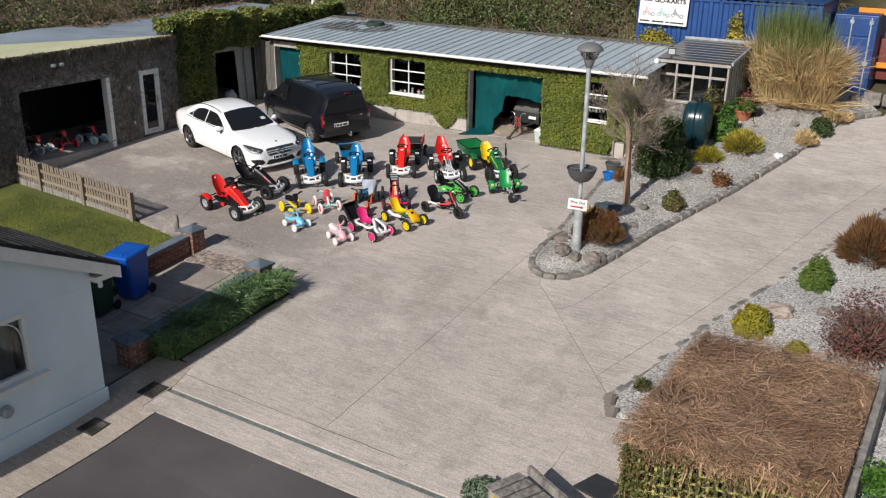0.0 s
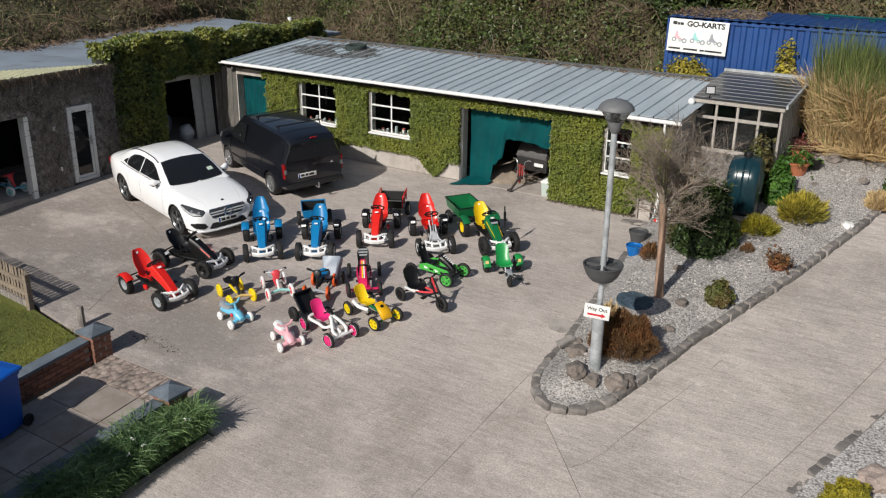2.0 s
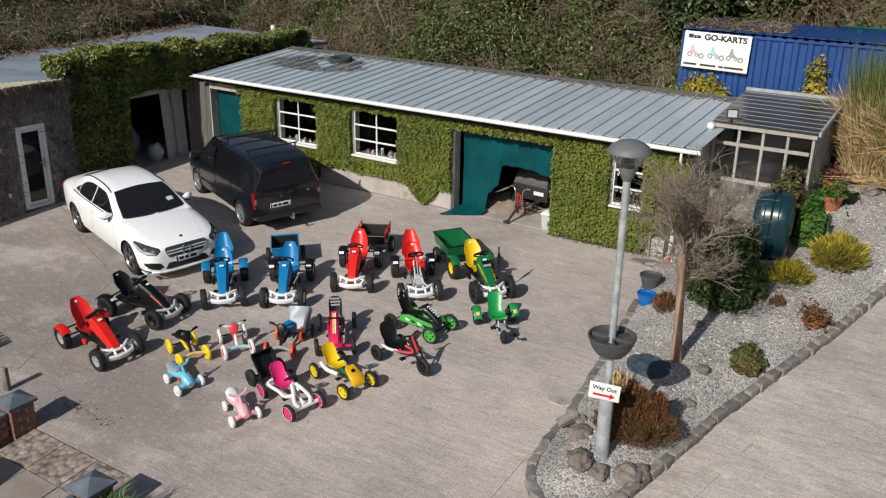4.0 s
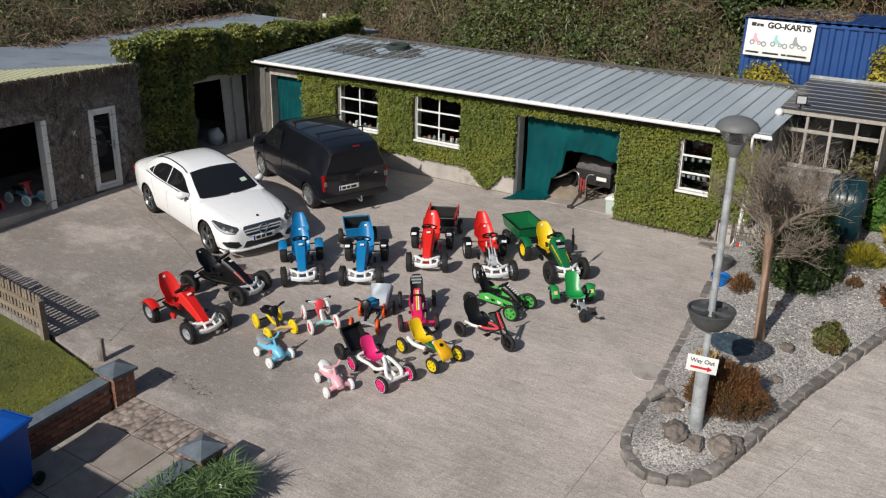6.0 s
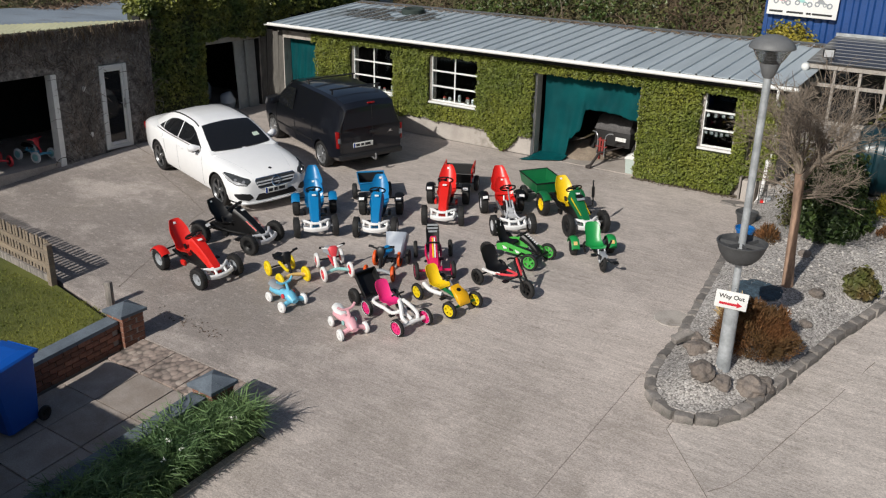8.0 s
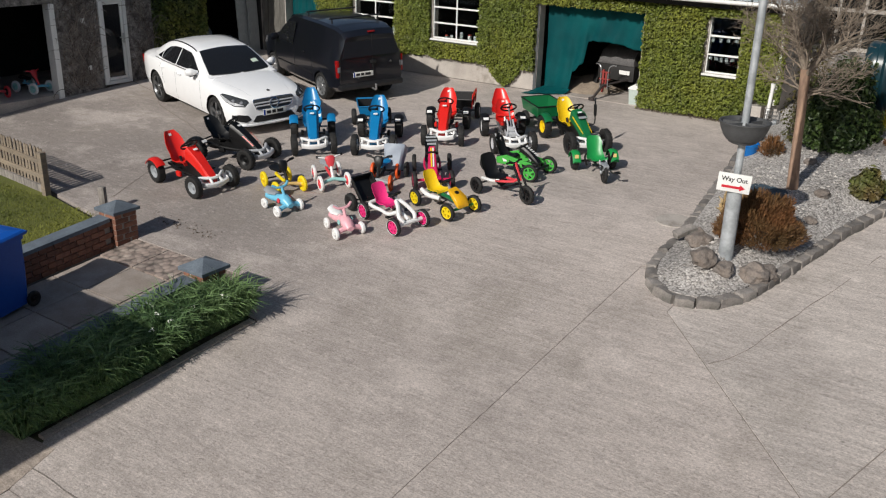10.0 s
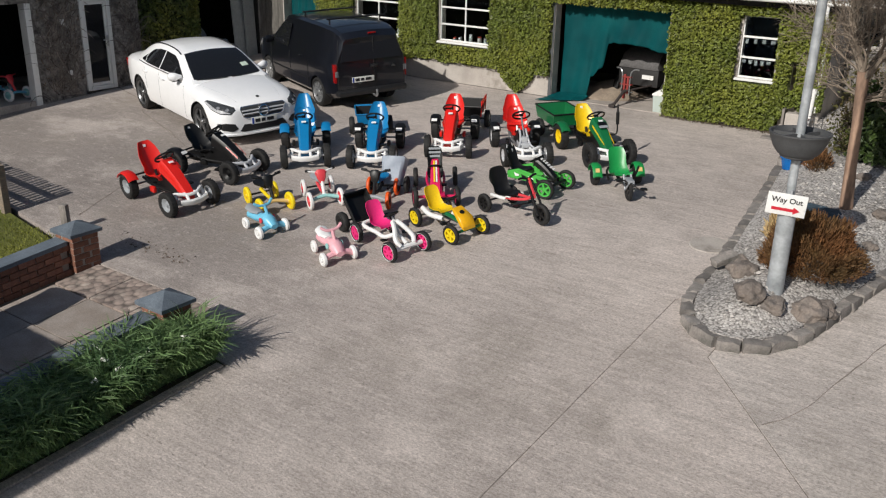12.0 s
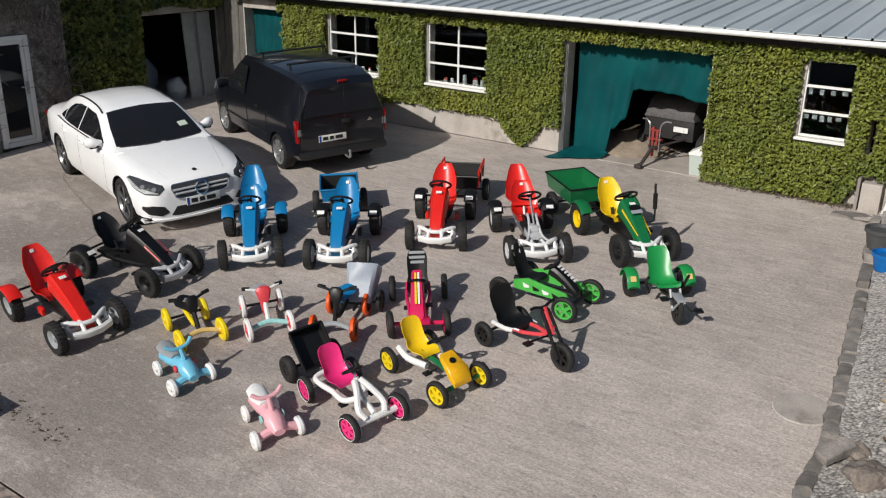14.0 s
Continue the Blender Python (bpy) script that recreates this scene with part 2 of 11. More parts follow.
M["roof_sheet"] = mat("ribbed metal sheet", (0.46, 0.52, 0.56), 0.5, metal=0.1, var=0.1, scale=0.9, fine=30, bump=0.08, second=(0.38, 0.435, 0.475), stretch=(3.5, 0.5, 1), rand=0.05, grime=((0.14, 0.14, 0.13), 0.5, 0.62, 0.8))
M["roof_stain"] = mat("mossy stained sheet", (0.13, 0.125, 0.115), 0.8, var=0.3, scale=2, fine=30, bump=0.3, second=(0.2, 0.205, 0.2))
M["roof_cream"] = mat("cream sheet roof", (0.33, 0.33, 0.215), 0.6, var=0.12, scale=0.8, fine=30, bump=0.1, second=(0.27, 0.275, 0.19), grime=((0.18, 0.17, 0.13), 1.2, 0.6, 0.8))
M["roof_blue"] = mat("blue-grey felt roof", (0.27, 0.32, 0.38), 0.8, var=0.15, scale=0.6, fine=25, bump=0.2, second=(0.21, 0.25, 0.295), grime=((0.14, 0.13, 0.11), 0.8, 0.55, 0.75))
M["slate_roof"] = mat("dark slate roof", (0.022, 0.022, 0.023), 0.95, spec=0.15, var=0.35, scale=5, fine=40, bump=0.5, rand=0.3, second=(0.05, 0.05, 0.05))
# Near black for room insides: their shade is put into the colour.
M["dark"] = mat("near-black room shade", (0.02, 0.019, 0.018), 0.95, var=0.3, scale=2, fine=20, bump=0.2)
M["floor_in"] = mat("workshop floor", (0.45, 0.40, 0.36), 0.9, var=0.2, scale=2, fine=50, bump=0.3, second=(0.34, 0.30, 0.265))
M["glass"] = glass_mat("window glass", (0.55, 0.60, 0.62), 0.02)
M["dark_glass"] = mat("tinted glass", (0.012, 0.013, 0.015), 0.04, var=0.05, bump=0, spec=0.6)
M["net"] = mat("green woven net", (0.002, 0.092, 0.098), 0.6, var=0.2, scale=1.6, fine=120, bump=0.25, second=(0.002, 0.060, 0.068), translucent=0.15, spec=0.15)
M["timber"] = mat("weathered timber", (0.27, 0.215, 0.155), 0.85, var=0.25, scale=3, fine=22, bump=0.4, second=(0.20, 0.165, 0.13), stretch=(1, 1, 7), rand=0.15)
M["timber_grey"] = mat("grey old timber", (0.30, 0.27, 0.245), 0.85, var=0.25, scale=3, fine=22, bump=0.4, second=(0.12, 0.11, 0.10), stretch=(5, 5, 1), rand=0.15)
M["galv"] = mat("galvanised steel", (0.50, 0.53, 0.55), 0.5, metal=0.3, var=0.12, scale=6, fine=30, bump=0.05, second=(0.31, 0.33, 0.345), grime=((0.22, 0.2, 0.17), 5, 0.6, 0.8))
M["lamp_grey"] = mat("grey lamp housing", (0.15, 0.155, 0.16), 0.55, var=0.12, scale=8, bump=0.05)
M["planter"] = mat("dark plastic planter", (0.075, 0.077, 0.08), 0.6, var=0.15, scale=9, bump=0.05)
M["black"] = mat("black plastic", (0.0045, 0.0045, 0.005), 0.45, var=0.2, scale=9, bump=0.04)
M["rubber"] = mat("rubber tyre", (0.009, 0.009, 0.0095), 0.75, var=0.25, scale=20, fine=90, bump=0.2, second=(0.018, 0.017, 0.016))
M["steel"] = mat("bare steel", (0.45, 0.46, 0.47), 0.38, metal=0.8, var=0.1, scale=9, bump=0.04)
M["silver"] = mat("silver plastic", (0.55, 0.56, 0.58), 0.4, metal=0.2, var=0.06, scale=9, bump=0.0)
M["leaf_ivy"] = mat("ivy leaves", (0.24, 0.258, 0.042), 0.5, var=0.15, scale=1.1, fine=9, bump=0, second=(0.15, 0.19, 0.033), island=0.4, translucent=0.22)
M["leaf_dark"] = mat("dark ivy leaves", (0.055, 0.085, 0.02), 0.45, var=0.15, scale=1.1, fine=9, bump=0, second=(0.035, 0.062, 0.016), island=0.4, translucent=0.15)
# Tone for backing behind ivy leaves: gap shade put into the colour.
M["ivy_under"] = mat("dark ivy backing", (0.05, 0.058, 0.014), 0.95, var=0.4, scale=9, fine=40, bump=0.8, depth=0.03, second=(0.025, 0.03, 0.01))
M["twig"] = mat("grey-brown twigs", (0.235, 0.19, 0.148), 0.9, var=0.2, scale=4, fine=30, bump=0.2, island=0.3)
M["twig_brown"] = mat("brown dead stems", (0.40, 0.255, 0.16), 0.85, var=0.2, scale=1.2, fine=30, bump=0.1, island=0.58, second=(0.235, 0.135, 0.078))
M["bark"] = mat("bark", (0.36, 0.235, 0.165), 0.9, var=0.3, scale=5, fine=30, bump=0.8, second=(0.19, 0.125, 0.09), stretch=(1, 1, 0.3))
M["leaf_mantle"] = mat("mixed ivy leaves", (0.235, 0.235, 0.048), 0.42, var=0.25, scale=1.6, fine=9, bump=0, second=(0.085, 0.125, 0.032), island=0.5, translucent=0.2)
M["leaf_bank"] = mat("bramble leaves", (0.078, 0.105, 0.027), 0.6, var=0.25, scale=0.45, fine=5, bump=0, second=(0.125, 0.093, 0.042), island=0.6, translucent=0.1)
M["twig_bank"] = mat("bramble stems", (0.115, 0.075, 0.05), 0.9, var=0.3, scale=0.5, fine=10, bump=0, island=0.55, second=(0.165, 0.125, 0.08))
M["leaf_tree"] = mat("evergreen leaves", (0.03, 0.055, 0.014), 0.5, var=0.2, scale=0.5, fine=5, bump=0, second=(0.05, 0.07, 0.018), island=0.45, translucent=0.1)
M["strap_leaf"] = mat("strappy leaves", (0.20, 0.30, 0.12), 0.4, var=0.15, scale=1.5, fine=9, bump=0, second=(0.085, 0.155, 0.062), island=0.35, translucent=0.2)
M["reed"] = mat("dry reed", (0.62, 0.47, 0.25), 0.8, var=0.15, scale=1.5, fine=9, bump=0, second=(0.44, 0.31, 0.15), island=0.3, translucent=0.2)
M["reed_green"] = mat("green reed", (0.16, 0.20, 0.055), 0.7, var=0.15, scale=1.5, fine=9, bump=0, second=(0.11, 0.15, 0.04), island=0.3, translucent=0.2)
M["petal"] = mat("white petals", (0.85, 0.85, 0.78), 0.6, var=0.04, bump=0)


def plain(name, col, rough=0.4, metal=0.0, var=0.06, coat=0.0, **kw):
    if name not in M:
        M[name] = mat(name, col, rough, metal, var=var, scale=6, fine=35, bump=0.02, coat=coat, **kw)
    return M[name]


# ---- mesh tools ----
def finish(name, bm, material, smooth=False):
    me = bpy.data.meshes.new(name)
    bm.normal_update()
    bm.to_mesh(me)
    bm.free()
    for mm in material if isinstance(material, (list, tuple)) else [material]:
        me.materials.append(mm)
    if smooth:
        me.shade_smooth()
        me.set_sharp_from_angle(angle=radians(40))
    return me


def part(name, bm, material, parent, label="", smooth=True, at=None):
    ob = new(name, finish(name, bm, material, smooth) if isinstance(bm, bmesh.types.BMesh) else bm)
    ob.parent = parent
    if at is not None:
        ob.matrix_basis = at
    return tagged(ob, label)


def thing(name, m, label, category, group=""):
    ob = new(name)
    ob.empty_display_size = 0.2
    ob.matrix_basis = m
    return tagged(ob, label, category, group)


def structure(name, bm, material, label, category="", smooth=False):
    return tagged(new(name, finish(name, bm, material, smooth)), label, category or name.split("_")[0], kind="structure")


def stuff(name, verts, faces, material, label, category, parent=None, smooth=False):
    me = bpy.data.meshes.new(name)
    me.from_pydata(verts, [], faces)
    me.materials.append(material)
    if smooth:
        me.shade_smooth()
    ob = new(name, me)
    if parent:
        ob.parent = parent
        return tagged(ob, label, kind="stuff")
    return tagged(ob, label, category, kind="stuff")


def box(bm, x0, x1, y0, y1, z0, z1, bevel=0.0, m=None):
    g = bmesh.ops.create_cube(bm, size=1)
    vs = g["verts"]
    for v in vs:
        v.co = Vector(((x0 + x1) / 2 + v.co.x * (x1 - x0), (y0 + y1) / 2 + v.co.y * (y1 - y0), (z0 + z1) / 2 + v.co.z * (z1 - z0)))
    if bevel:
        es = {e for v in vs for e in v.link_edges}
        r = bmesh.ops.bevel(bm, geom=list(es), offset=bevel, segments=2, affect="EDGES", profile=0.6)
        vs = list({v for f in r["faces"] for v in f.verts} | {v for v in vs if v.is_valid})
    if m is not None:
        bmesh.ops.transform(bm, matrix=m, verts=vs)
    return vs


def tube(bm, pts, r, seg=8, cap=True, rs=None):
    """A round bar along points."""
    pts = [Vector(p) for p in pts]
    rings = []
    side = None
    for n, p in enumerate(pts):
        d = (pts[min(n + 1, len(pts) - 1)] - pts[max(n - 1, 0)]).normalized()
        ref = Vector((0, 0, 1)) if abs(d.z) < 0.95 else Vector((1, 0, 0))
        a = d.cross(ref).normalized() if side is None else (side - d * side.dot(d)).normalized()
        side = a
        b = d.cross(a)
        q = rs[n] if rs else r
        rings.append([bm.verts.new(p + (a * math.cos(t) + b * math.sin(t)) * q) for t in (2 * math.pi * k / seg for k in range(seg))])
    for u, v in zip(rings, rings[1:]):
        for k in range(seg):
            bm.faces.new((u[k], u[(k + 1) % seg], v[(k + 1) % seg], v[k]))
    if cap:
        bm.faces.new(rings[0][::-1]), bm.faces.new(rings[-1])
    return rings


def bend(pts, n=6):
    """A smooth line through points."""
    pts = [Vector(p) for p in pts]
    ext = [pts[0] * 2 - pts[1], *pts, pts[-1] * 2 - pts[-2]]
    out = []
    for a, b, c, d in zip(ext, ext[1:], ext[2:], ext[3:]):
        for k in range(n):
            t = k / n
            out.append(0.5 * ((2 * b) + (c - a) * t + (2 * a - 5 * b + 4 * c - d) * t * t + (3 * b - a - 3 * c + d) * t**3))
    return [*out, pts[-1]]


def lathe(bm, profile, seg=24, axis="z", at=(0, 0, 0)):
    """Turns a line of (radius, height) round an axis."""
    at = Vector(at)
    rings = []
    for r, h in profile:
        ring = []
        for k in range(seg):
            t = 2 * math.pi * k / seg
            c, s = r * math.cos(t), r * math.sin(t)
            ring.append(bm.verts.new(at + (Vector((c, s, h)) if axis == "z" else Vector((c, h, s)) if axis == "y" else Vector((h, c, s)))))
        rings.append(ring)
    for u, v in zip(rings, rings[1:]):
        for k in range(seg):
            bm.faces.new((u[k], u[(k + 1) % seg], v[(k + 1) % seg], v[k]))
    bmesh.ops.recalc_face_normals(bm, faces=bm.faces[:])
    return rings


def loft(bm, rings, close=True, cap=True):
    made = [[bm.verts.new(p) for p in ring] for ring in rings]
    n = len(made[0])
    for u, v in zip(made, made[1:]):
        for k in range(n if close else n - 1):
            bm.faces.new((u[k], u[(k + 1) % n], v[(k + 1) % n], v[k]))
    if cap and close:
        bm.faces.new(made[0][::-1]), bm.faces.new(made[-1])
    bmesh.ops.recalc_face_normals(bm, faces=bm.faces[:])
    return made


def prism(bm, outline, axis, a, b):
    """Pushes an outline of (u, v) through from a to b along an axis; for x the outline is (y, z), for y (x, z), for z (x, y)."""
    put = {"x": lambda u, v, w: (w, u, v), "y": lambda u, v, w: (u, w, v), "z": lambda u, v, w: (u, v, w)}[axis]
    lo, hi = [bm.verts.new(put(u, v, a)) for u, v in outline], [bm.verts.new(put(u, v, b)) for u, v in outline]
    n = len(outline)
    fs = [bm.faces.new(lo[::-1]), bm.faces.new(hi)] + [bm.faces.new((lo[k], lo[(k + 1) % n], hi[(k + 1) % n], hi[k])) for k in range(n)]
    bmesh.ops.recalc_face_normals(bm, faces=fs)
    return lo + hi


def smoothstep(a, b, x):
    t = min(1.0, max(0.0, (x - a) / (b - a)))
    return t * t * (3 - 2 * t)


def yard_z(x, y):
    """Height of the yard and drive, which rise away from the house."""
    if y <= 16:
        return -0.98 + 0.0925 * max(y, 6.5)
    return 0.5 + (0.05 + 0.09 * smoothstep(-7.0, -4.3, x)) * (y - 16)


def ground_pose(x, y, heading, lift=0.0):
    """A pose on the yard, square to its slope; heading: degrees from +x of the thing's own +x."""
    e = 0.3
    z = yard_z(x, y)
    up = Vector((-(yard_z(x + e, y) - yard_z(x - e, y)) / (2 * e), -(yard_z(x, y + e) - yard_z(x, y - e)) / (2 * e), 1)).normalized()
    fwd = Vector((math.cos(radians(heading)), math.sin(radians(heading)), 0))
    side = up.cross(fwd).normalized()
    fwd = side.cross(up)
    m = Matrix((fwd, side, up)).transposed().to_4x4()
    m.translation = Vector((x, y, z)) + up * lift
    return m


def sheet(bm, outline, height, top, thick, step=0.5):
    """A slab with the given outline in plan, draped over height(x, y) + top."""
    vs = [bm.verts.new((x, y, 0)) for x, y in outline]
    bm.faces.new(vs)
    for axis in (0, 1):
        lo, hi = min(p[axis] for p in outline), max(p[axis] for p in outline)
        k = math.floor(lo / step) + 1
        while k * step < hi:
            no = Vector((1, 0, 0)) if axis == 0 else Vector((0, 1, 0))
            bmesh.ops.bisect_plane(bm, geom=bm.verts[:] + bm.edges[:] + bm.faces[:], plane_co=no * (k * step), plane_no=no)
            k += 1
    bmesh.ops.recalc_face_normals(bm, faces=bm.faces[:])
    if bm.faces[:] and bm.faces[0].normal.z < 0:
        bmesh.ops.reverse_faces(bm, faces=bm.faces[:])
    if thick:
        r = bmesh.ops.extrude_face_region(bm, geom=bm.faces[:])
        low = [v for v in bm.verts if v not in set(e for e in r["geom"] if isinstance(e, bmesh.types.BMVert))]
        high = [e for e in r["geom"] if isinstance(e, bmesh.types.BMVert)]
        for v in bm.verts:
            v.co.z = height(v.co.x, v.co.y) + top
        for v in low:
            v.co.z -= thick
        bmesh.ops.recalc_face_normals(bm, faces=bm.faces[:])
    else:
        for v in bm.verts:
            v.co.z = height(v.co.x, v.co.y) + top
    return bm


def arr(a):
    return [tuple(v) for v in a]


def leaves(rng, points, normals, size, spread=0.7, aspect=1.25):
    """Small folded leaves of four corners at points, roughly facing their normals; returns corners and faces."""
    n = len(points)
    p, nr = np.asarray(points, float), np.asarray(normals, float)
    nr = nr + rng.normal(0, spread, (n, 3))
    nr /= np.linalg.norm(nr, axis=1)[:, None] + 1e-9
    t = np.cross(nr, rng.normal(0, 1, (n, 3)))
    t /= np.linalg.norm(t, axis=1)[:, None] + 1e-9
    b = np.cross(nr, t)
    s = (size * rng.uniform(0.6, 1.35, n))[:, None]
    fold = nr * s * 0.22
    corners = np.stack([p - t * s * aspect * 0.5, p + b * s * 0.42 + fold, p + t * s * aspect * 0.55, p - b * s * 0.42 + fold], 1).reshape(-1, 3)
    base = np.arange(n)[:, None] * 4
    faces = np.concatenate([base + [0, 1, 2], base + [0, 2, 3]], 0)
    return corners, faces


def blades(rng, roots, tips, width, bow=0.0):
    """Narrow blades from roots to tips, with one kink half way; returns corners and faces."""
    r, t = np.asarray(roots, float), np.asarray(tips, float)
    n = len(r)
    d = t - r
    side = np.cross(d, rng.normal(0, 1, (n, 3)))
    side /= np.linalg.norm(side, axis=1)[:, None] + 1e-9
    w = (width * rng.uniform(0.7, 1.3, n))[:, None]
    mid = (r + t) / 2 + np.array([0, 0, 1.0]) * (bow * np.linalg.norm(d, axis=1))[:, None]
    v = np.stack([r - side * w * 0.5, r + side * w * 0.5, mid + side * w * 0.5, mid - side * w * 0.5, t], 1).reshape(-1, 3)
    base = np.arange(n)[:, None] * 5
    quads = (base + [0, 1, 2, 3]).tolist()
    tris = (base + [3, 2, 4]).tolist()
    return v, quads + tris


def join_geo(*sets):
    vs, fs, off = [], [], 0
    for v, f in sets:
        vs.extend(map(tuple, v))
        fs.extend([tuple(int(i) + off for i in q) for q in f])
        off += len(v)
    return vs, fs


# ---- the ground ----
def roof_edge(y):
    """Where the rough ground behind the garage and the store begins, in x."""
    return -24.0 - 0.20 * (y - 15.0)


def bank_z(x, y):
    """The rough bank that climbs behind the sheds."""
    start = 25.3 + 5.2 * smoothstep(-4.6, -3.4, x) if x > -20.4 else 28.2
    d = y - start
    west = roof_edge(y) - x
    shelf = max(0.0, 2.12 - yard_z(x, min(y, 30.0))) * smoothstep(25.05, 25.5, y) * smoothstep(-9.6, -8.8, x) * (1 - smoothstep(-3.9, -3.2, x))
    side = (2.3 * smoothstep(0.0, 0.8, west) + 2.4 * smoothstep(0.5, 9.0, west)) * smoothstep(6.0, 9.0, y)
    return max(shelf, side, 5.2 * smoothstep(0.0, 8.5, d) + 0.02 * max(0.0, d))


def ground_z(x, y):
    return yard_z(x, min(y, 30.0)) - 0.10 + bank_z(x, y)


def axis_steps(lo, hi, fine, out, far):
    vals, v = [], lo
    while v < hi:
        vals.append(v)
        v += fine
    vals.append(hi)
    for sign, start in ((1, hi), (-1, lo)):
        s, v = out, start
        while abs(v - start) < far:
            v += sign * s
            vals.append(v)
            s *= 1.5
    return sorted(vals)


_xs, _ys = axis_steps(-40, 6, 0.6, 1.2, 420), axis_steps(0, 46, 0.5, 1.2, 420)
_v = [(x, y, ground_z(x, y) + (0.12 * noise.noise((x * 0.6, y * 0.6, 0)) if bank_z(x, y) > 0.3 else 0)) for y in _ys for x in _xs]
_w = len(_xs)
_f = [(j * _w + i, j * _w + i + 1, (j + 1) * _w + i + 1, (j + 1) * _w + i) for j in range(len(_ys) - 1) for i in range(_w - 1)]
_me = bpy.data.meshes.new("ground")
_me.from_pydata(_v, [], _f)
_me.materials.append(M["earth"])
_me.shade_smooth()
tagged(new("ground", _me), "rough brown earth ground rising to a bank", "ground", kind="structure")


def slab(name, outline, material, label, top=0.0, thick=0.14, category="pavement", step=0.75):
    bm = bmesh.new()
    sheet(bm, outline, yard_z, top, thick, step)
    return structure(name, bm, material, label, category)


# Concrete bays, with open joints between them.
slab("pavement_yard", [(-6.559, 8.32), (-6.559, 14.9), (-6.25, 15.2), (-6.28, 16.1), (-6.62, 18.5), (-7.15, 21.9), (-24.0, 21.9), (-24.0, 13.0), (-15.2, 12.55), (-12.55, 12.13), (-10.65, 12.13), (-10.65, 11.62),
      (-9.575, 11.44), (-9.66, 8.87), (-9.3, 8.32)], M["concrete"], "brushed pinkish grey concrete yard with stains")
slab("pavement_middle", [(-6.551, 8.32), (-3.35, 8.32), (-3.413, 11.291), (-5.869, 13.992), (-5.865, 14.6), (-6.1, 14.9), (-6.551, 14.9)], M["concrete"], "brushed concrete bay between yard and drive")
slab("pavement_drive", [(-3.72, 11.648), (-2.93, 14.45), (-1.72, 19.3), (0.9, 27.5), (-1.5, 27.6), (-1.72, 25.7), (-2.67, 24.8), (-3.26, 21.96), (-3.92, 19.55), (-4.83, 16.75), (-5.3, 15.0), (-5.855, 14.6), (-5.86, 14.0)],
     M["concrete_drive"], "pale brushed concrete drive climbing past the gravel bed")
slab("pavement_drive_edge", [(-3.40, 11.30), (-3.28, 11.55), (-2.772, 13.31), (-1.8, 16.9), (-0.78, 20.25), (2.2, 27.0), (0.912, 27.49), (-1.708, 19.298), (-2.921, 14.446), (-3.71, 11.64)], M["concrete_drive"], "narrow concrete strip along the drive kerb")
slab("pavement_drain_side", [(-9.3, 7.66), (-2.6, 7.66), (-2.6, 8.111), (-9.3, 8.111)], M["concrete"], "concrete strip beside a drainage channel", 0.002)
slab("pavement_drain_back", [(-9.3, 8.212), (-6.57, 8.212), (-3.35, 8.212), (-3.35, 8.31), (-9.3, 8.31)], M["concrete"], "narrow concrete lip of the drainage channel", 0.001)
slab("pavement_house", [(-9.93, 4.6), (-9.02, 4.6), (-9.02, 7.65), (-9.31, 7.66), (-9.31, 8.31), (-9.46, 8.84), (-10.2, 8.8), (-10.2, 7.6), (-9.93, 7.5)], M["concrete_path"], "concrete footpath along the house wall", 0.004)
slab("road_tarmac", [(-9.0, 2.0), (4.0, 2.0), (4.0, 7.64), (-9.0, 7.64)], M["tarmac"], "dark grey tarmac with pale scuffs", -0.004, category="road")
slab("pavement_corner", [(-3.33, 8.32), (-2.35, 8.32), (-2.35, 10.9), (-3.2, 10.75), (-3.42, 11.2)], M["concrete"], "concrete corner bay beside the hedge", 0.0)

slab("pavement_joints", [(-6.7, 8.3), (-3.36, 8.3), (-2.4, 10.8), (-2.6, 13.3), (-0.8, 20.2), (1.6, 26.8), (0.6, 27.2), (-2.0, 19.5), (-3.2, 14.6), (-3.8, 12.4), (-5.6, 14.7), (-6.7, 14.95)], M["joint"], "dark dirt filling the joints of the concrete", -0.006, 0.05)
# Worn seams between the older slabs in front of the garage.
for line in (((-4.20, 16.6), (-4.40, 15.75), (-4.58, 15.0), (-4.76, 14.25), (-4.93, 13.55), (-5.13, 13.24)), ((-9.43, 8.58), (-8.49, 8.57), (-6.89, 8.55), (-5.2, 8.54)), ((-20.4, 17.85), (-19.66, 17.52), (-18.37, 17.08), (-17.65, 16.56), (-16.14, 15.97), (-15.3, 15.6)), ((-15.3, 15.6), (-15.24, 15.27), (-14.70, 14.09), (-14.17, 12.9))):
    bm = bmesh.new()
    path = bend([(x, y, 0) for x, y in line], 5)
    rings = []
    for k, q in enumerate(path):
        d = (path[min(k + 1, len(path) - 1)] - path[max(k - 1, 0)]).normalized()
        w = (0.004 if -5.2 < q.x < -4.1 else 0.009) + 0.009 * noise.noise((q.x * 3, q.y * 3, 8.0))
        n = Vector((-d.y, d.x, 0)) * max(0.0025, w)
        j = Vector((noise.noise((q.x * 4, q.y * 4, 1.0)), noise.noise((q.x * 4, q.y * 4, 5.0)), 0)) * 0.02
        rings.append([Vector((p.x, p.y, yard_z(p.x, p.y) + dz)) for p, dz in ((q + j - n, 0.003), (q + j + n, 0.003), (q + j + n, -0.01), (q + j - n, -0.01))])
    loft(bm, rings)
    structure("pavement_seam", bm, M["joint"], "dark dirt-filled seam between two concrete slabs", "joint")
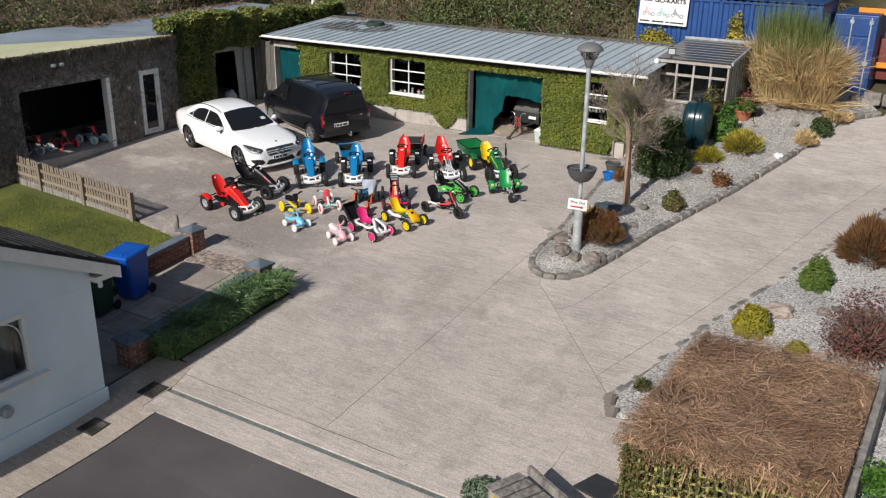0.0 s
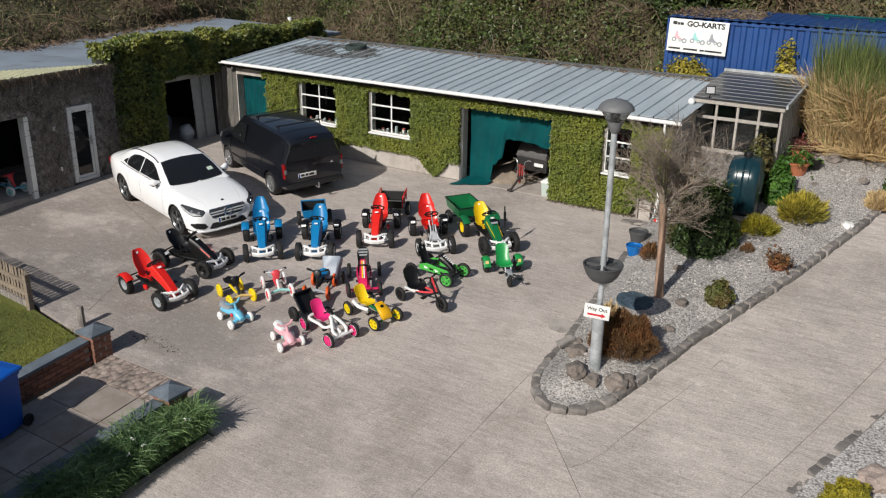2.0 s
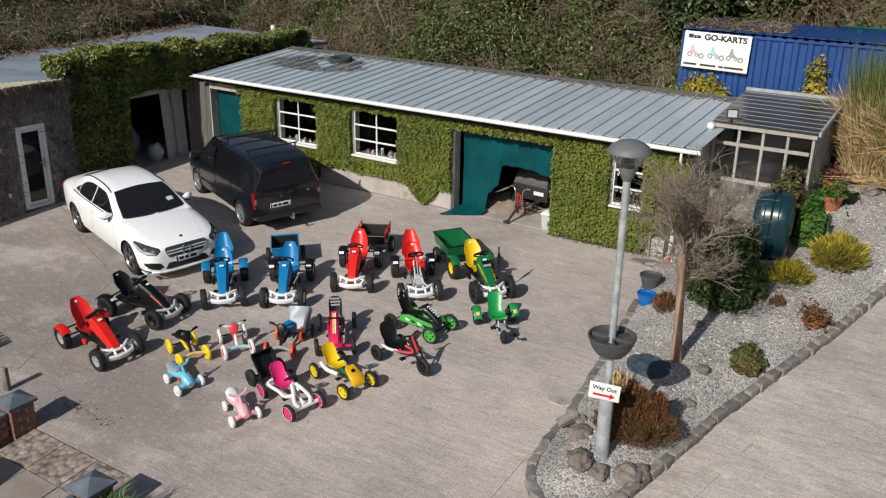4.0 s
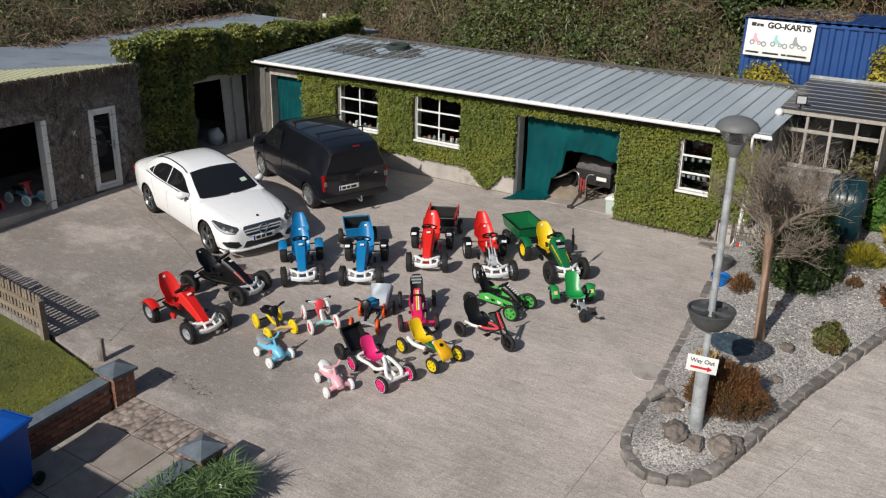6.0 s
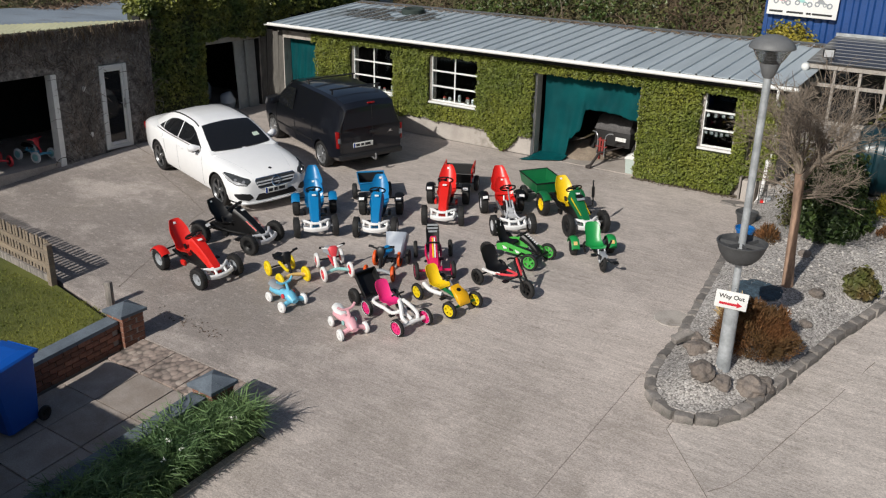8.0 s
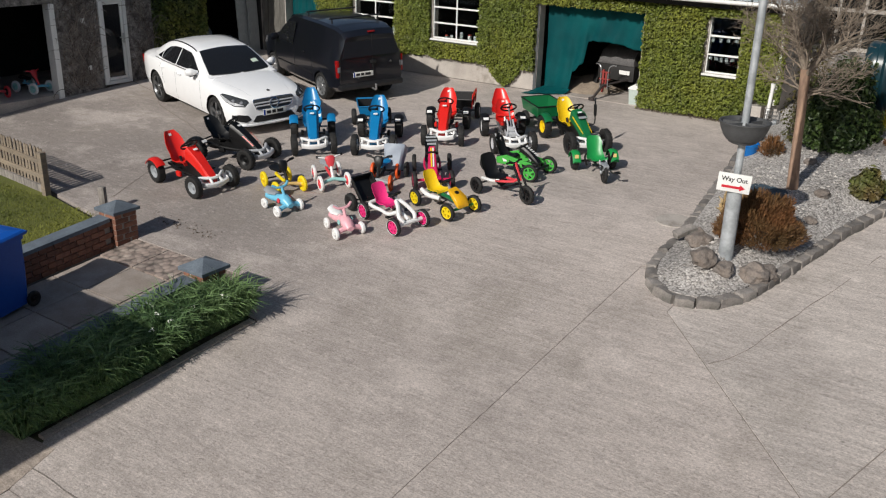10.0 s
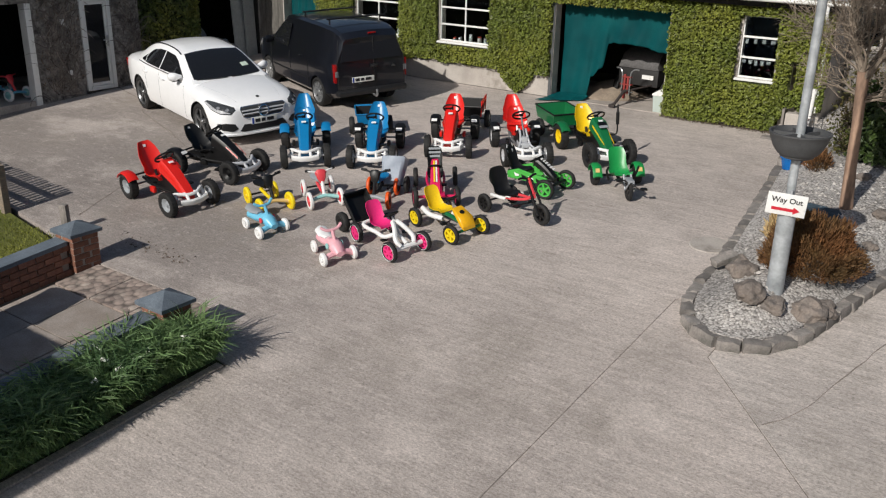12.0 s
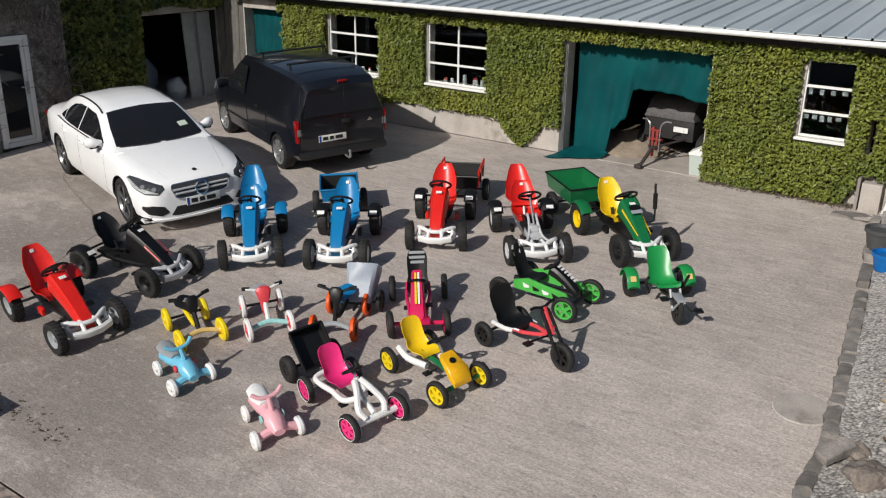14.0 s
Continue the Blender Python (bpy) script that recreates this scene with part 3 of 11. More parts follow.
# Drainage channel with a slotted grating, and two gully grates.
drain = thing("drain_channel", pose(0, 0, 0), "long grey-green slotted drain channel in the concrete", "drain")
bm = bmesh.new()
box(bm, -9.3, -2.6, 8.113, 8.210, yard_z(-5, 8.15) - 0.10, yard_z(-5, 8.15) - 0.045)
part("channel", bm, plain("drain iron", (0.24, 0.275, 0.255), 0.65, 0.15, 0.25), drain, smooth=False)
bm = bmesh.new()
for k in range(190):
    x = -9.28 + k * 0.035
    box(bm, x, x + 0.029, 8.117, 8.206, yard_z(-5, 8.15) - 0.03, yard_z(-5, 8.15) - 0.012)
part("grating", bm, M["drain iron"], drain, smooth=False)
for gx, gy in ((-9.5, 8.02), (-9.53, 6.95)):
    z = yard_z(gx, gy)
    grate = thing("gully_grate", pose(gx, gy, z + 0.006, 4.5 if gy > 7 else 2, 0, 0), "square dark iron gully grate set in concrete", "drain", "gully grates by the house")
    bm = bmesh.new()
    for a, b, c, d in ((-.17, .17, -.17, -.14), (-.17, .17, .14, .17), (-.17, -.14, -.14, .14), (.14, .17, -.14, .14)):
        box(bm, a, b, c, d, -0.01, 0.012)
    part("frame", bm, plain("cast iron", (0.06, 0.055, 0.05), 0.7, 0.3, 0.2), grate, smooth=False)
    bm = bmesh.new()
    for k in range(7):
        box(bm, -.13 + k * 0.04, -.105 + k * 0.04, -.14, .14, -0.006, 0.008)
    part("bars", bm, M["cast iron"], grate, smooth=False)
bm = bmesh.new()
lathe(bm, [(0.0, 0.004), (0.24, 0.004), (0.25, -0.01)], 28, at=(0, 0, 0))
cover = thing("manhole_cover", ground_pose(-6.75, 16.4, 0, 0.004), "pale round concrete manhole cover", "manhole cover")
part("disc", bm, M["plaster"], cover, smooth=False)

# Lawn, its blades and the gravel beds.
slab("ground_lawn", [(-24, 5), (-12.9, 5), (-12.87, 12.05), (-13.7, 12.2), (-15.1, 12.42), (-24, 12.9)], M["lawn"], "mown green lawn with worn patches", 0.02, 0.1, "lawn")
_rng = np.random.default_rng(5)
_n = 15000
_x, _y = _rng.uniform(-19, -12.95, _n), 0
_y = _rng.uniform(10.2, 12.3, _n)
_z = np.array([yard_z(a, b) for a, b in zip(_x, _y)]) + 0.015
_r = np.stack([_x, _y, _z], 1)
_v, _f = blades(_rng, _r, _r + np.stack([_rng.normal(0, .02, _n), _rng.normal(0, .02, _n), _rng.uniform(.02, .05, _n)], 1), 0.008)
stuff("grass", arr(_v), _f, M["grass"], "short green lawn grass", "grass")

ISLAND = [(-6.35, 14.62), (-6.16, 14.36), (-5.86, 14.24), (-5.5, 14.36), (-5.20, 14.85), (-4.76, 16.78), (-3.85, 19.58), (-3.21, 22.0), (-2.64, 24.8), (-2.35, 25.25), (-1.85, 25.75)]
ISLAND_TIP = [(-6.44, 15.9), (-6.43, 15.2), (-6.36, 14.72), (-6.17, 14.38), (-5.86, 14.24), (-5.53, 14.34), (-5.31, 14.62), (-5.17, 15.0), (-4.76, 16.78)]
ISLAND_TIP = [(p[0], p[1]) for p in bend([(x, y, 0) for x, y in ISLAND_TIP], 5)]
ISLAND_LEFT = [(-6.44, 15.9), (-6.73, 18.2), (-7.20, 21.45)]


def edge_gap(x, y):
    """Distance in plan to the kerb of the gravel bed."""
    best = 9.0
    line = [*reversed(ISLAND_LEFT[1:]), *ISLAND_TIP, *ISLAND[6:]]
    for (ax, ay), (bx, by) in zip(line, line[1:]):
        dx, dy = bx - ax, by - ay
        t = max(0.0, min(1.0, ((x - ax) * dx + (y - ay) * dy) / (dx * dx + dy * dy)))
        best = min(best, math.hypot(x - ax - t * dx, y - ay - t * dy))
    return best


def in_island(x, y):
    return 14.3 < y < 26.0 and -7.3 < x < -2.2 and all(not (ay <= y < by and x > ax + (bx - ax) * (y - ay) / (by - ay)) for (ax, ay), (bx, by) in zip(ISLAND[4:], ISLAND[5:]))


def island_z(x, y):
    return yard_z(x, y) + 0.10 + 0.20 * smoothstep(0.05, 0.65, edge_gap(x, y)) + 0.012 * noise.noise((x * 2.0, y * 2.0, 3.0))


def bed_z(x, y, top=0.07):
    """Top of the gravel beds."""
    return island_z(x, y) if in_island(x, y) else yard_z(x, y) + top


bm = bmesh.new()
sheet(bm, [*[(x + (0.05 if x < -6.0 else -0.05 if x > -5.6 else 0), y + 0.04) for x, y in ISLAND_TIP], *[(x - 0.05, y + 0.04) for x, y in ISLAND[6:]], (-2.6, 26.4), (-3.5, 27.0), (-9.0, 27.0), (-9.0, 25.0), (-6.95, 25.0), (-6.95, 21.95), (-7.2, 21.85), *reversed([(x + 0.06, y) for x, y in ISLAND_LEFT[1:]])], island_z, 0.0, 0.32, 0.3)
structure("ground_gravel_island", bm, M["gravel"], "raised bed of pale grey gravel", "gravel")
GARDEN = [(-3.28, 11.25), (-3.08, 12.2), (-2.70, 13.9), (-1.80, 16.9), (-0.78, 19.9), (1.3, 25.0)]
slab("ground_gravel_garden", [*[(x + 0.08, y) for x, y in GARDEN], (5, 25), (5, 8.3), (-2.34, 8.3), (-2.34, 10.9), (-3.1, 10.8)], M["gravel_white"], "garden bed of white gravel", 0.07, 0.2, "gravel")
_n = 5200
_x, _y = _rng.uniform(-6.3, -3.6, _n), _rng.uniform(14.5, 24, _n)
_keep = [(-6.25 - (b - 16) * 0.13 if b > 16 else -6.25) < a < (-5.3 + (b - 14.9) * 0.262) - 0.12 for a, b in zip(_x, _y)]
_x, _y = _x[_keep], _y[_keep]
_vs, _fs = [], []
for a, b in zip(_x, _y):
    s, z, o = _rng.uniform(0.010, 0.028), island_z(a, b), len(_vs)
    _vs += [(a + s * _rng.uniform(.7, 1.2), b, z), (a, b + s * _rng.uniform(.7, 1.2), z), (a - s, b, z), (a, b - s, z), (a, b, z + s * 0.8)]
    _fs += [(o, o + 1, o + 4), (o + 1, o + 2, o + 4), (o + 2, o + 3, o + 4), (o + 3, o, o + 4)]
stuff("loose_gravel", _vs, _fs, mat("loose pale stones", (0.40, 0.375, 0.35), 0.9, var=0.1, bump=0, island=0.5), "loose pale stones over the gravel bed", "gravel")


# ---- buildings ----
def wall_with_holes(bm, axis, at, thick, lo, hi, z0, z1, holes):
    """A wall along x (axis 'x', at = its front y) or along y (axis 'y', at = its front x), with rectangular openings (lo, hi, z0, z1)."""
    us = sorted({lo, hi, *[h[0] for h in holes], *[h[1] for h in holes]})
    zs = sorted({z0, z1, *[h[2] for h in holes], *[h[3] for h in holes]})
    us, zs = [u for u in us if lo <= u <= hi], [z for z in zs if z0 <= z <= z1]
    solid = {(i, j): not any(h[0] < (us[i] + us[i + 1]) / 2 < h[1] and h[2] < (zs[j] + zs[j + 1]) / 2 < h[3] for h in holes) for i in range(len(us) - 1) for j in range(len(zs) - 1)}
    cache = {}

    def vert(i, j, back):
        if (i, j, back) not in cache:
            w = at + thick * back
            cache[i, j, back] = bm.verts.new((us[i], w, zs[j]) if axis == "x" else (w, us[i], zs[j]))
        return cache[i, j, back]

    for (i, j), on in solid.items():
        if not on:
            continue
        bm.faces.new([vert(*p, 0) for p in ((i, j), (i + 1, j), (i + 1, j + 1), (i, j + 1))])
        bm.faces.new([vert(*p, 1) for p in ((i, j), (i, j + 1), (i + 1, j + 1), (i + 1, j))])
        for (di, dj), (p, q) in {(-1, 0): ((i, j), (i, j + 1)), (1, 0): ((i + 1, j), (i + 1, j + 1)), (0, -1): ((i, j), (i + 1, j)), (0, 1): ((i, j + 1), (i + 1, j + 1))}.items():
            if not solid.get((i + di, j + dj), False):
                bm.faces.new((vert(*p, 0), vert(*q, 0), vert(*q, 1), vert(*p, 1)))
    bmesh.ops.recalc_face_normals(bm, faces=bm.faces[:])


# The long shed.
FRONT, EAVE = 21.80, 2.93
W1, W2, W3 = (-16.97, -15.76, 1.62, 2.64), (-14.69, -13.46, 1.63, 2.645), (-8.42, -7.81, 1.61, 2.63)
DOOR, NETDOOR = (-11.98, -9.70, 0.5, 2.59), (-19.22, -18.12, 0.5, 2.60)
bm = bmesh.new()
wall_with_holes(bm, "x", FRONT, 0.22, -19.25, -7.0, 0.55, 2.9, [W1, W2, W3, DOOR, NETDOOR, (-7.52, -7.44, 1.48, 2.0)])
structure("wall_shed_front", bm, M["plaster"], "pale plastered front wall of a long low shed", "wall")
bm = bmesh.new()
box(bm, -19.45, -19.23, 22.025, 24.85, 0.5, 2.95)
structure("wall_shed_west", bm, M["plaster"], "plain plastered end wall of the shed", "wall")
bm = bmesh.new()
box(bm, -7.22, -7.0, 22.02, 24.85, 0.5, 2.95)
structure("wall_shed_east", bm, M["plaster"], "plain plastered end wall of the shed", "wall")
# The back wall takes the near-black tone in place of indoor shade.
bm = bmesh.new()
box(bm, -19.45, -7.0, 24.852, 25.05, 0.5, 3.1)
structure("wall_shed_back", bm, M["dark"], "shed back wall with shade painted in near black", "wall")
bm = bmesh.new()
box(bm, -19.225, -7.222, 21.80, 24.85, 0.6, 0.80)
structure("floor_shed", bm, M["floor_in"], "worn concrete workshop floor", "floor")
# Added partitions, painted near black so the rooms read as shaded.
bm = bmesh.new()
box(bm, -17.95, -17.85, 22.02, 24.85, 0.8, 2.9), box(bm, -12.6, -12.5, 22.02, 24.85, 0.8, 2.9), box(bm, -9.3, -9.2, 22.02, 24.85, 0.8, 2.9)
structure("wall_shed_partitions", bm, M["dark"], "added shed partitions with shade painted in near black", "wall")


def shed_roof_z(y, x=-13):
    return 2.965 + (y - 21.58) * (0.27 / 3.42) + (x + 13) * 0.004


roof = tagged(new("roof_shed"), "long blue-grey ribbed metal roof with a mossy corner", "roof", kind="structure")
_panels, x = 41, -19.44
for k in range(_panels):
    bm = bmesh.new()
    w = 12.68 / _panels
    a, b = x + k * w, x + (k + 1) * w
    prof = [(a, 0.0), (a + 0.015, 0.0), (a + 0.024, 0.034), (a + 0.046, 0.034), (a + 0.055, 0.0), ((a + b) / 2, 0.003), (b - 0.001, 0.0)]
    rings = []
    for y in (21.56, 23.2, 25.0):
        rings.append([(u, y, shed_roof_z(y, u) + h) for u, h in prof] + [(u, y, shed_roof_z(y, u) + h - 0.012) for u, h in reversed(prof)])
    loft(bm, rings)
    part("roof_panel", bm, M["roof_sheet"], roof, smooth=False)
bm = bmesh.new()
for y in (21.6, 23.0, 24.9):
    box(bm, -19.42, -6.85, y, y + 0.12, shed_roof_z(y, -13) - 0.16, shed_roof_z(y, -13) - 0.075)
part("purlins", bm, M["dark"], roof, smooth=False)
bm = bmesh.new()
loft(bm, [[(x, y, shed_roof_z(y, x) + dz) for y, dz in ((25.005, 0.045), (25.10, 0.05), (25.11, -0.12), (25.08, -0.12), (25.02, 0.02))] for x in (-19.44, -6.76)])
part("ridge_flashing", bm, M["lamp_grey"], roof, smooth=False)
bm = bmesh.new()
box(bm, -19.47, -6.74, 21.50, 21.555, 2.905, 2.965)
structure("trim_fascia", bm, M["white"], "white painted fascia board along the shed eave", "trim")
bm = bmesh.new()
loft(bm, [[(x, 21.455 + 0.042 * math.cos(t), 2.935 + 0.036 * math.sin(t)) for t in np.linspace(math.pi, 2 * math.pi, 7)] + [(x, 21.455 + 0.034 * math.cos(t), 2.935 + 0.028 * math.sin(t)) for t in np.linspace(2 * math.pi, math.pi, 7)] for x in (-19.5, -6.72)])
gutter = tagged(new("gutter", finish("gutter", bm, M["white"])), "long white plastic gutter under the shed roof", "gutter")
bm = bmesh.new()
tube(bm, bend([(-7.05, 21.455, 2.9), (-7.05, 21.46, 2.75), (-7.05, 21.6, 2.62), (-7.05, 21.70, 2.5), (-7.05, 21.70, 1.2)], 5), 0.024, 10)
part("downpipe", bm, M["white"], gutter)


# The dark dashed garage with a flat roof.
GX = -19.81
bm = bmesh.new()
GATE, PVC = (13.15, 15.85, 0.3, 2.385), (16.84, 17.53, 0.56, 2.43)
wall_with_holes(bm, "y", GX, -0.25, 10.5, 18.2, 0.2, 3.22, [GATE, PVC])
structure("wall_garage_front", bm, M["render"], "dark grey rough-dashed garage wall with bare creeper stems", "wall")
# Garage shade comes from the near-black wall colour.
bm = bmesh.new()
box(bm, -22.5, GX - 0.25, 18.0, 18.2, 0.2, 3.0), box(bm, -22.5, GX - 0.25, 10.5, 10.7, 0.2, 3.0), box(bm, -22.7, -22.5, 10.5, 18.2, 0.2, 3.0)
structure("wall_garage_rear", bm, M["dark"], "garage inner walls with shade painted in near black", "wall")
bm = bmesh.new()
box(bm, -22.5, GX - 0.02, 10.7, 18.0, 0.3, 0.56)
structure("floor_garage", bm, M["floor_in"], "dusty concrete garage floor", "floor")
bm = bmesh.new()
prof = []
for k in range(73):
    y = 10.45 + k * 0.105
    prof += [(y, 0.0), (y + 0.06, 0.0), (y + 0.072, 0.02), (y + 0.093, 0.02)]


def roof_back(y):
    return GX - 0.02 - min(2.85, 0.50 * max(0.0, 18.15 - y))


loft(bm, [[(GX + 0.04 if q == 0 else roof_back(y), y, 3.26 + h) for y, h in prof] + [(GX + 0.04 if q == 0 else roof_back(y), y, 3.23 + h) for y, h in reversed(prof)] for q in (0, 1)])
structure("roof_garage", bm, M["roof_cream"], "cream corrugated sheet roof over the garage", "roof")
bm = bmesh.new()
box(bm, GX - 0.20, GX + 0.02, GATE[1] - 0.12, GATE[1] - 0.003, 0.45, 2.38, 0.006)
structure("trim_garage_opening", bm, M["white"], "worn white painted jamb of an open garage doorway", "trim")

# White glazed door.
door = tagged(new("door_1"), "white plastic door with one tall dark pane", "door", kind="structure")
bm = bmesh.new()
for a, b, c, d in ((16.845, 16.925, 0.6, 2.42), (17.445, 17.525, 0.6, 2.42), (16.93, 17.44, 2.34, 2.42), (16.93, 17.44, 0.6, 0.68)):
    box(bm, GX - 0.09, GX + 0.03, a, b, c, d, 0.006)
part("door_frame", bm, M["pvc"], door, smooth=False)
bm = bmesh.new()
for a, b, c, d in ((16.93, 16.98, 0.685, 2.335), (17.39, 17.44, 0.685, 2.335), (16.983, 17.387, 2.275, 2.335), (16.983, 17.387, 0.685, 0.745)):
    box(bm, GX - 0.06, GX + 0.0, a, b, c, d, 0.006)
leaf = part("door_leaf", bm, M["pvc"], door, smooth=False)
bm = bmesh.new()
box(bm, GX - 0.045, GX - 0.03, 16.975, 17.395, 0.74, 2.28)
part("pane", bm, M["dark_glass"], leaf, "dark reflective glass", smooth=False)
bm = bmesh.new()
box(bm, GX, GX + 0.02, 17.395, 17.432, 1.45, 1.66, 0.005)
tube(bm, [(GX + 0.015, 17.39, 1.58), (GX + 0.06, 17.39, 1.58), (GX + 0.06, 17.285, 1.58)], 0.011)
part("door_handle", bm, M["steel"], leaf)

# Ivy-clad shed end with its open doorway, and the flat blue roof behind.
IX = -20.1
OPEN = (19.85, 21.78, 0.5, 2.58)
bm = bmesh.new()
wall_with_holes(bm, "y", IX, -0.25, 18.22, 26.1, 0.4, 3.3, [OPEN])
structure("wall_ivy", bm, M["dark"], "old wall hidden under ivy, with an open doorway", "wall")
# Store shade likewise sits in the near-black wall colour.
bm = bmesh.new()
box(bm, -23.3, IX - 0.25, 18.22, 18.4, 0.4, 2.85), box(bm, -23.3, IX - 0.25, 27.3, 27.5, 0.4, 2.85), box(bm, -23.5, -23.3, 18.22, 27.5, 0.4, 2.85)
structure("wall_ivy_inner", bm, M["dark"], "store inner walls with shade painted in near black", "wall")
bm = bmesh.new()
box(bm, -23.3, IX - 0.02, 18.4, 27.3, 0.45, 0.74)
structure("floor_store", bm, M["floor_in"], "dusty floor of the open store", "floor")
bm = bmesh.new()
sheet(bm, [(IX - 0.26, 18.3), (IX - 0.26, 27.75), (roof_edge(28.1) - 0.1, 28.1), (roof_edge(18.0) - 0.1, 18.0), (roof_edge(11.0) - 0.1, 11.0), (roof_edge(11.0) + 0.25, 11.0), (GX - 0.30, 18.21)], lambda x, y: 3.05 + 0.02 * noise.noise((x, y, 2)) + 0.15 * (1 - smoothstep(17.0, 19.5, y)), 0.0, 0.1, 1.0)
structure("roof_store", bm, M["roof_blue"], "flat blue-grey felt roof with leaf litter", "roof")
bm = bmesh.new()
box(bm, IX - 0.28, IX + 0.04, OPEN[0], OPEN[1] + 0.02, 2.50, 2.72, 0.01)
structure("trim_lintel", bm, M["plaster"], "stained concrete lintel over the open store", "trim")

# The pale house at the near end.
HX, HY = -9.93, 7.50
WIN = (5.0, 6.44, 0.66, 1.60)
bm = bmesh.new()
wall_with_holes(bm, "y", HX, -0.3, 0.3, HY, -0.6, 1.62, [WIN])
structure("wall_house_gable", bm, M["house"], "pale blue-grey painted house gable wall", "wall")
bm = bmesh.new()
prism(bm, [(0.3, 1.622), (HY, 1.622), (HY, 1.93), (3.9, 3.70), (0.3, 1.93)], "x", HX - 0.3, HX)
structure("wall_house_gable_top", bm, M["house"], "pale painted peak of the house gable", "wall")
bm = bmesh.new()
box(bm, -20, HX - 0.3, HY - 0.3, HY, -0.6, 1.75), box(bm, -20, HX - 0.3, 0.3, 0.6, -0.6, 1.75), box(bm, -20.3, -20, 0.3, HY, -0.6, 1.75)
structure("wall_house_rear", bm, M["house"], "pale painted house walls", "wall")
bm = bmesh.new()
box(bm, HX - 0.002, HX + 0.035, 0.3, HY + 0.03, -0.55, -0.06, 0.01)
structure("baseboard_house", bm, M["house"], "painted plinth at the foot of the house wall", "plinth")
SL = radians(26)
RIDGE = 3.77
house_roof = tagged(new("roof_house"), "dark slate house roof with white barge boards", "roof", kind="structure")
for sgn in (1, -1):
    bm = bmesh.new()
    y_e = 3.9 + sgn * 4.0
    z_e = RIDGE - 4.0 * math.tan(SL)
    prism(bm, [(3.9, RIDGE), (y_e, z_e), (y_e, z_e + 0.05), (3.9, RIDGE + 0.06)], "x", -20.5, HX + 0.16)
    part("roof_deck", bm, M["slate_roof"], house_roof, smooth=False)
bm = bmesh.new()
for sgn in (1, -1):
    y_e = 3.9 + sgn * 4.02
    z_e = RIDGE - 4.02 * math.tan(SL)
    prism(bm, [(3.9, RIDGE - 0.003), (y_e, z_e - 0.003), (y_e, z_e - 0.19), (3.9, RIDGE - 0.19)], "x", HX + 0.115, HX + 0.158)
part("barge_board", bm, M["white"], house_roof, "white barge board", smooth=False)
bm = bmesh.new()
box(bm, HX - 0.10, HX + 0.112, HY + 0.005, HY + 0.36, 1.66, 1.74, 0.008)
part("eave_box", bm, M["white"], house_roof, smooth=False)
bm = bmesh.new()
box(bm, -20.4, HX + 0.0, HY + 0.36, HY + 0.46, 1.74, 1.83, 0.02)
part("gutter", bm, M["white"], house_roof, smooth=False)
bm = bmesh.new()
tube(bm, [(HX + 0.05, HY + 0.12, 1.66), (HX + 0.05, HY + 0.12, 1.55)], 0.035, 10)
part("spout", bm, M["white"], house_roof)
_slate_bm = bmesh.new()
box(_slate_bm, -0.145, 0.145, -0.01, 0.25, 0.0, 0.008)
_slate = finish("slate", _slate_bm, M["slate_roof"])
for r in range(16):
    for c in range(9):
        d = 3.98 - r * 0.235
        ob = part("slate", _slate, None, house_roof, at=Matrix.Translation((HX + 0.01 - c * 0.30 - (0.15 if r % 2 else 0), 3.9 + d * 1.0, RIDGE - d * math.tan(SL) + 0.055)) @ pose(0, 0, 0, -math.degrees(SL) * 1.0 + 1.5, 0, 180) )

# House window and vent.
win = tagged(new("window_1"), "white plastic house window with an arched inner pane", "window", kind="structure")
bm = bmesh.new()
for a, b, c, d in ((5.0, 6.44, 0.66, 0.74), (5.0, 6.44, 1.53, 1.60), (6.36, 6.44, 0.745, 1.525), (5.0, 5.08, 0.745, 1.525), (5.68, 5.76, 0.745, 1.525)):
    box(bm, HX - 0.10, HX + 0.01, a, b, c, d, 0.006)
part("window_frame", bm, M["pvc"], win, smooth=False)
bm = bmesh.new()
box(bm, HX - 0.06, HX + 0.10, 4.9, 6.62, 0.585, 0.655, 0.01)
part("window_sill", bm, M["white"], win, smooth=False)
bm = bmesh.new()
for k in range(12):
    t0 = math.pi * k / 12
    a = Vector((0, 6.06 + 0.30 * math.cos(t0), 1.22 + 0.30 * math.sin(t0)))
    b = Vector((0, 6.06 + 0.30 * math.cos(t0 + math.pi / 12), 1.22 + 0.30 * math.sin(t0 + math.pi / 12)))
    tube(bm, [a + Vector((HX - 0.05, 0, 0)), b + Vector((HX - 0.05, 0, 0))], 0.012, 6)
part("arched_bar", bm, M["pvc"], win)
bm = bmesh.new()
box(bm, HX - 0.075, HX - 0.06, 5.08, 6.36, 0.74, 1.53)
part("pane", bm, M["glass"], win, smooth=False)
bm = bmesh.new()
prof = [(5.35 + k * 0.05, 0.02 * math.sin(k * 1.9)) for k in range(20)]
loft(bm, [[(HX - 0.2 + h, y, z) for y, h in prof] + [(HX - 0.205 + h, y, z) for y, h in reversed(prof)] for z in (0.7, 1.6)])
part("curtain", bm, plain("grey curtain", (0.35, 0.36, 0.36), 0.9), win, smooth=False)
# Added near-black sheet behind the pane; room shade as colour.
bm = bmesh.new()
box(bm, HX - 1.2, HX - 1.15, 4.5, 6.9, 0, 2)
part("room_back", bm, M["dark"], win, smooth=False)
vent = thing("wall_vent", pose(HX, 5.93, 0.31), "round grey metal boiler vent on the house wall", "vent")
bm = bmesh.new()
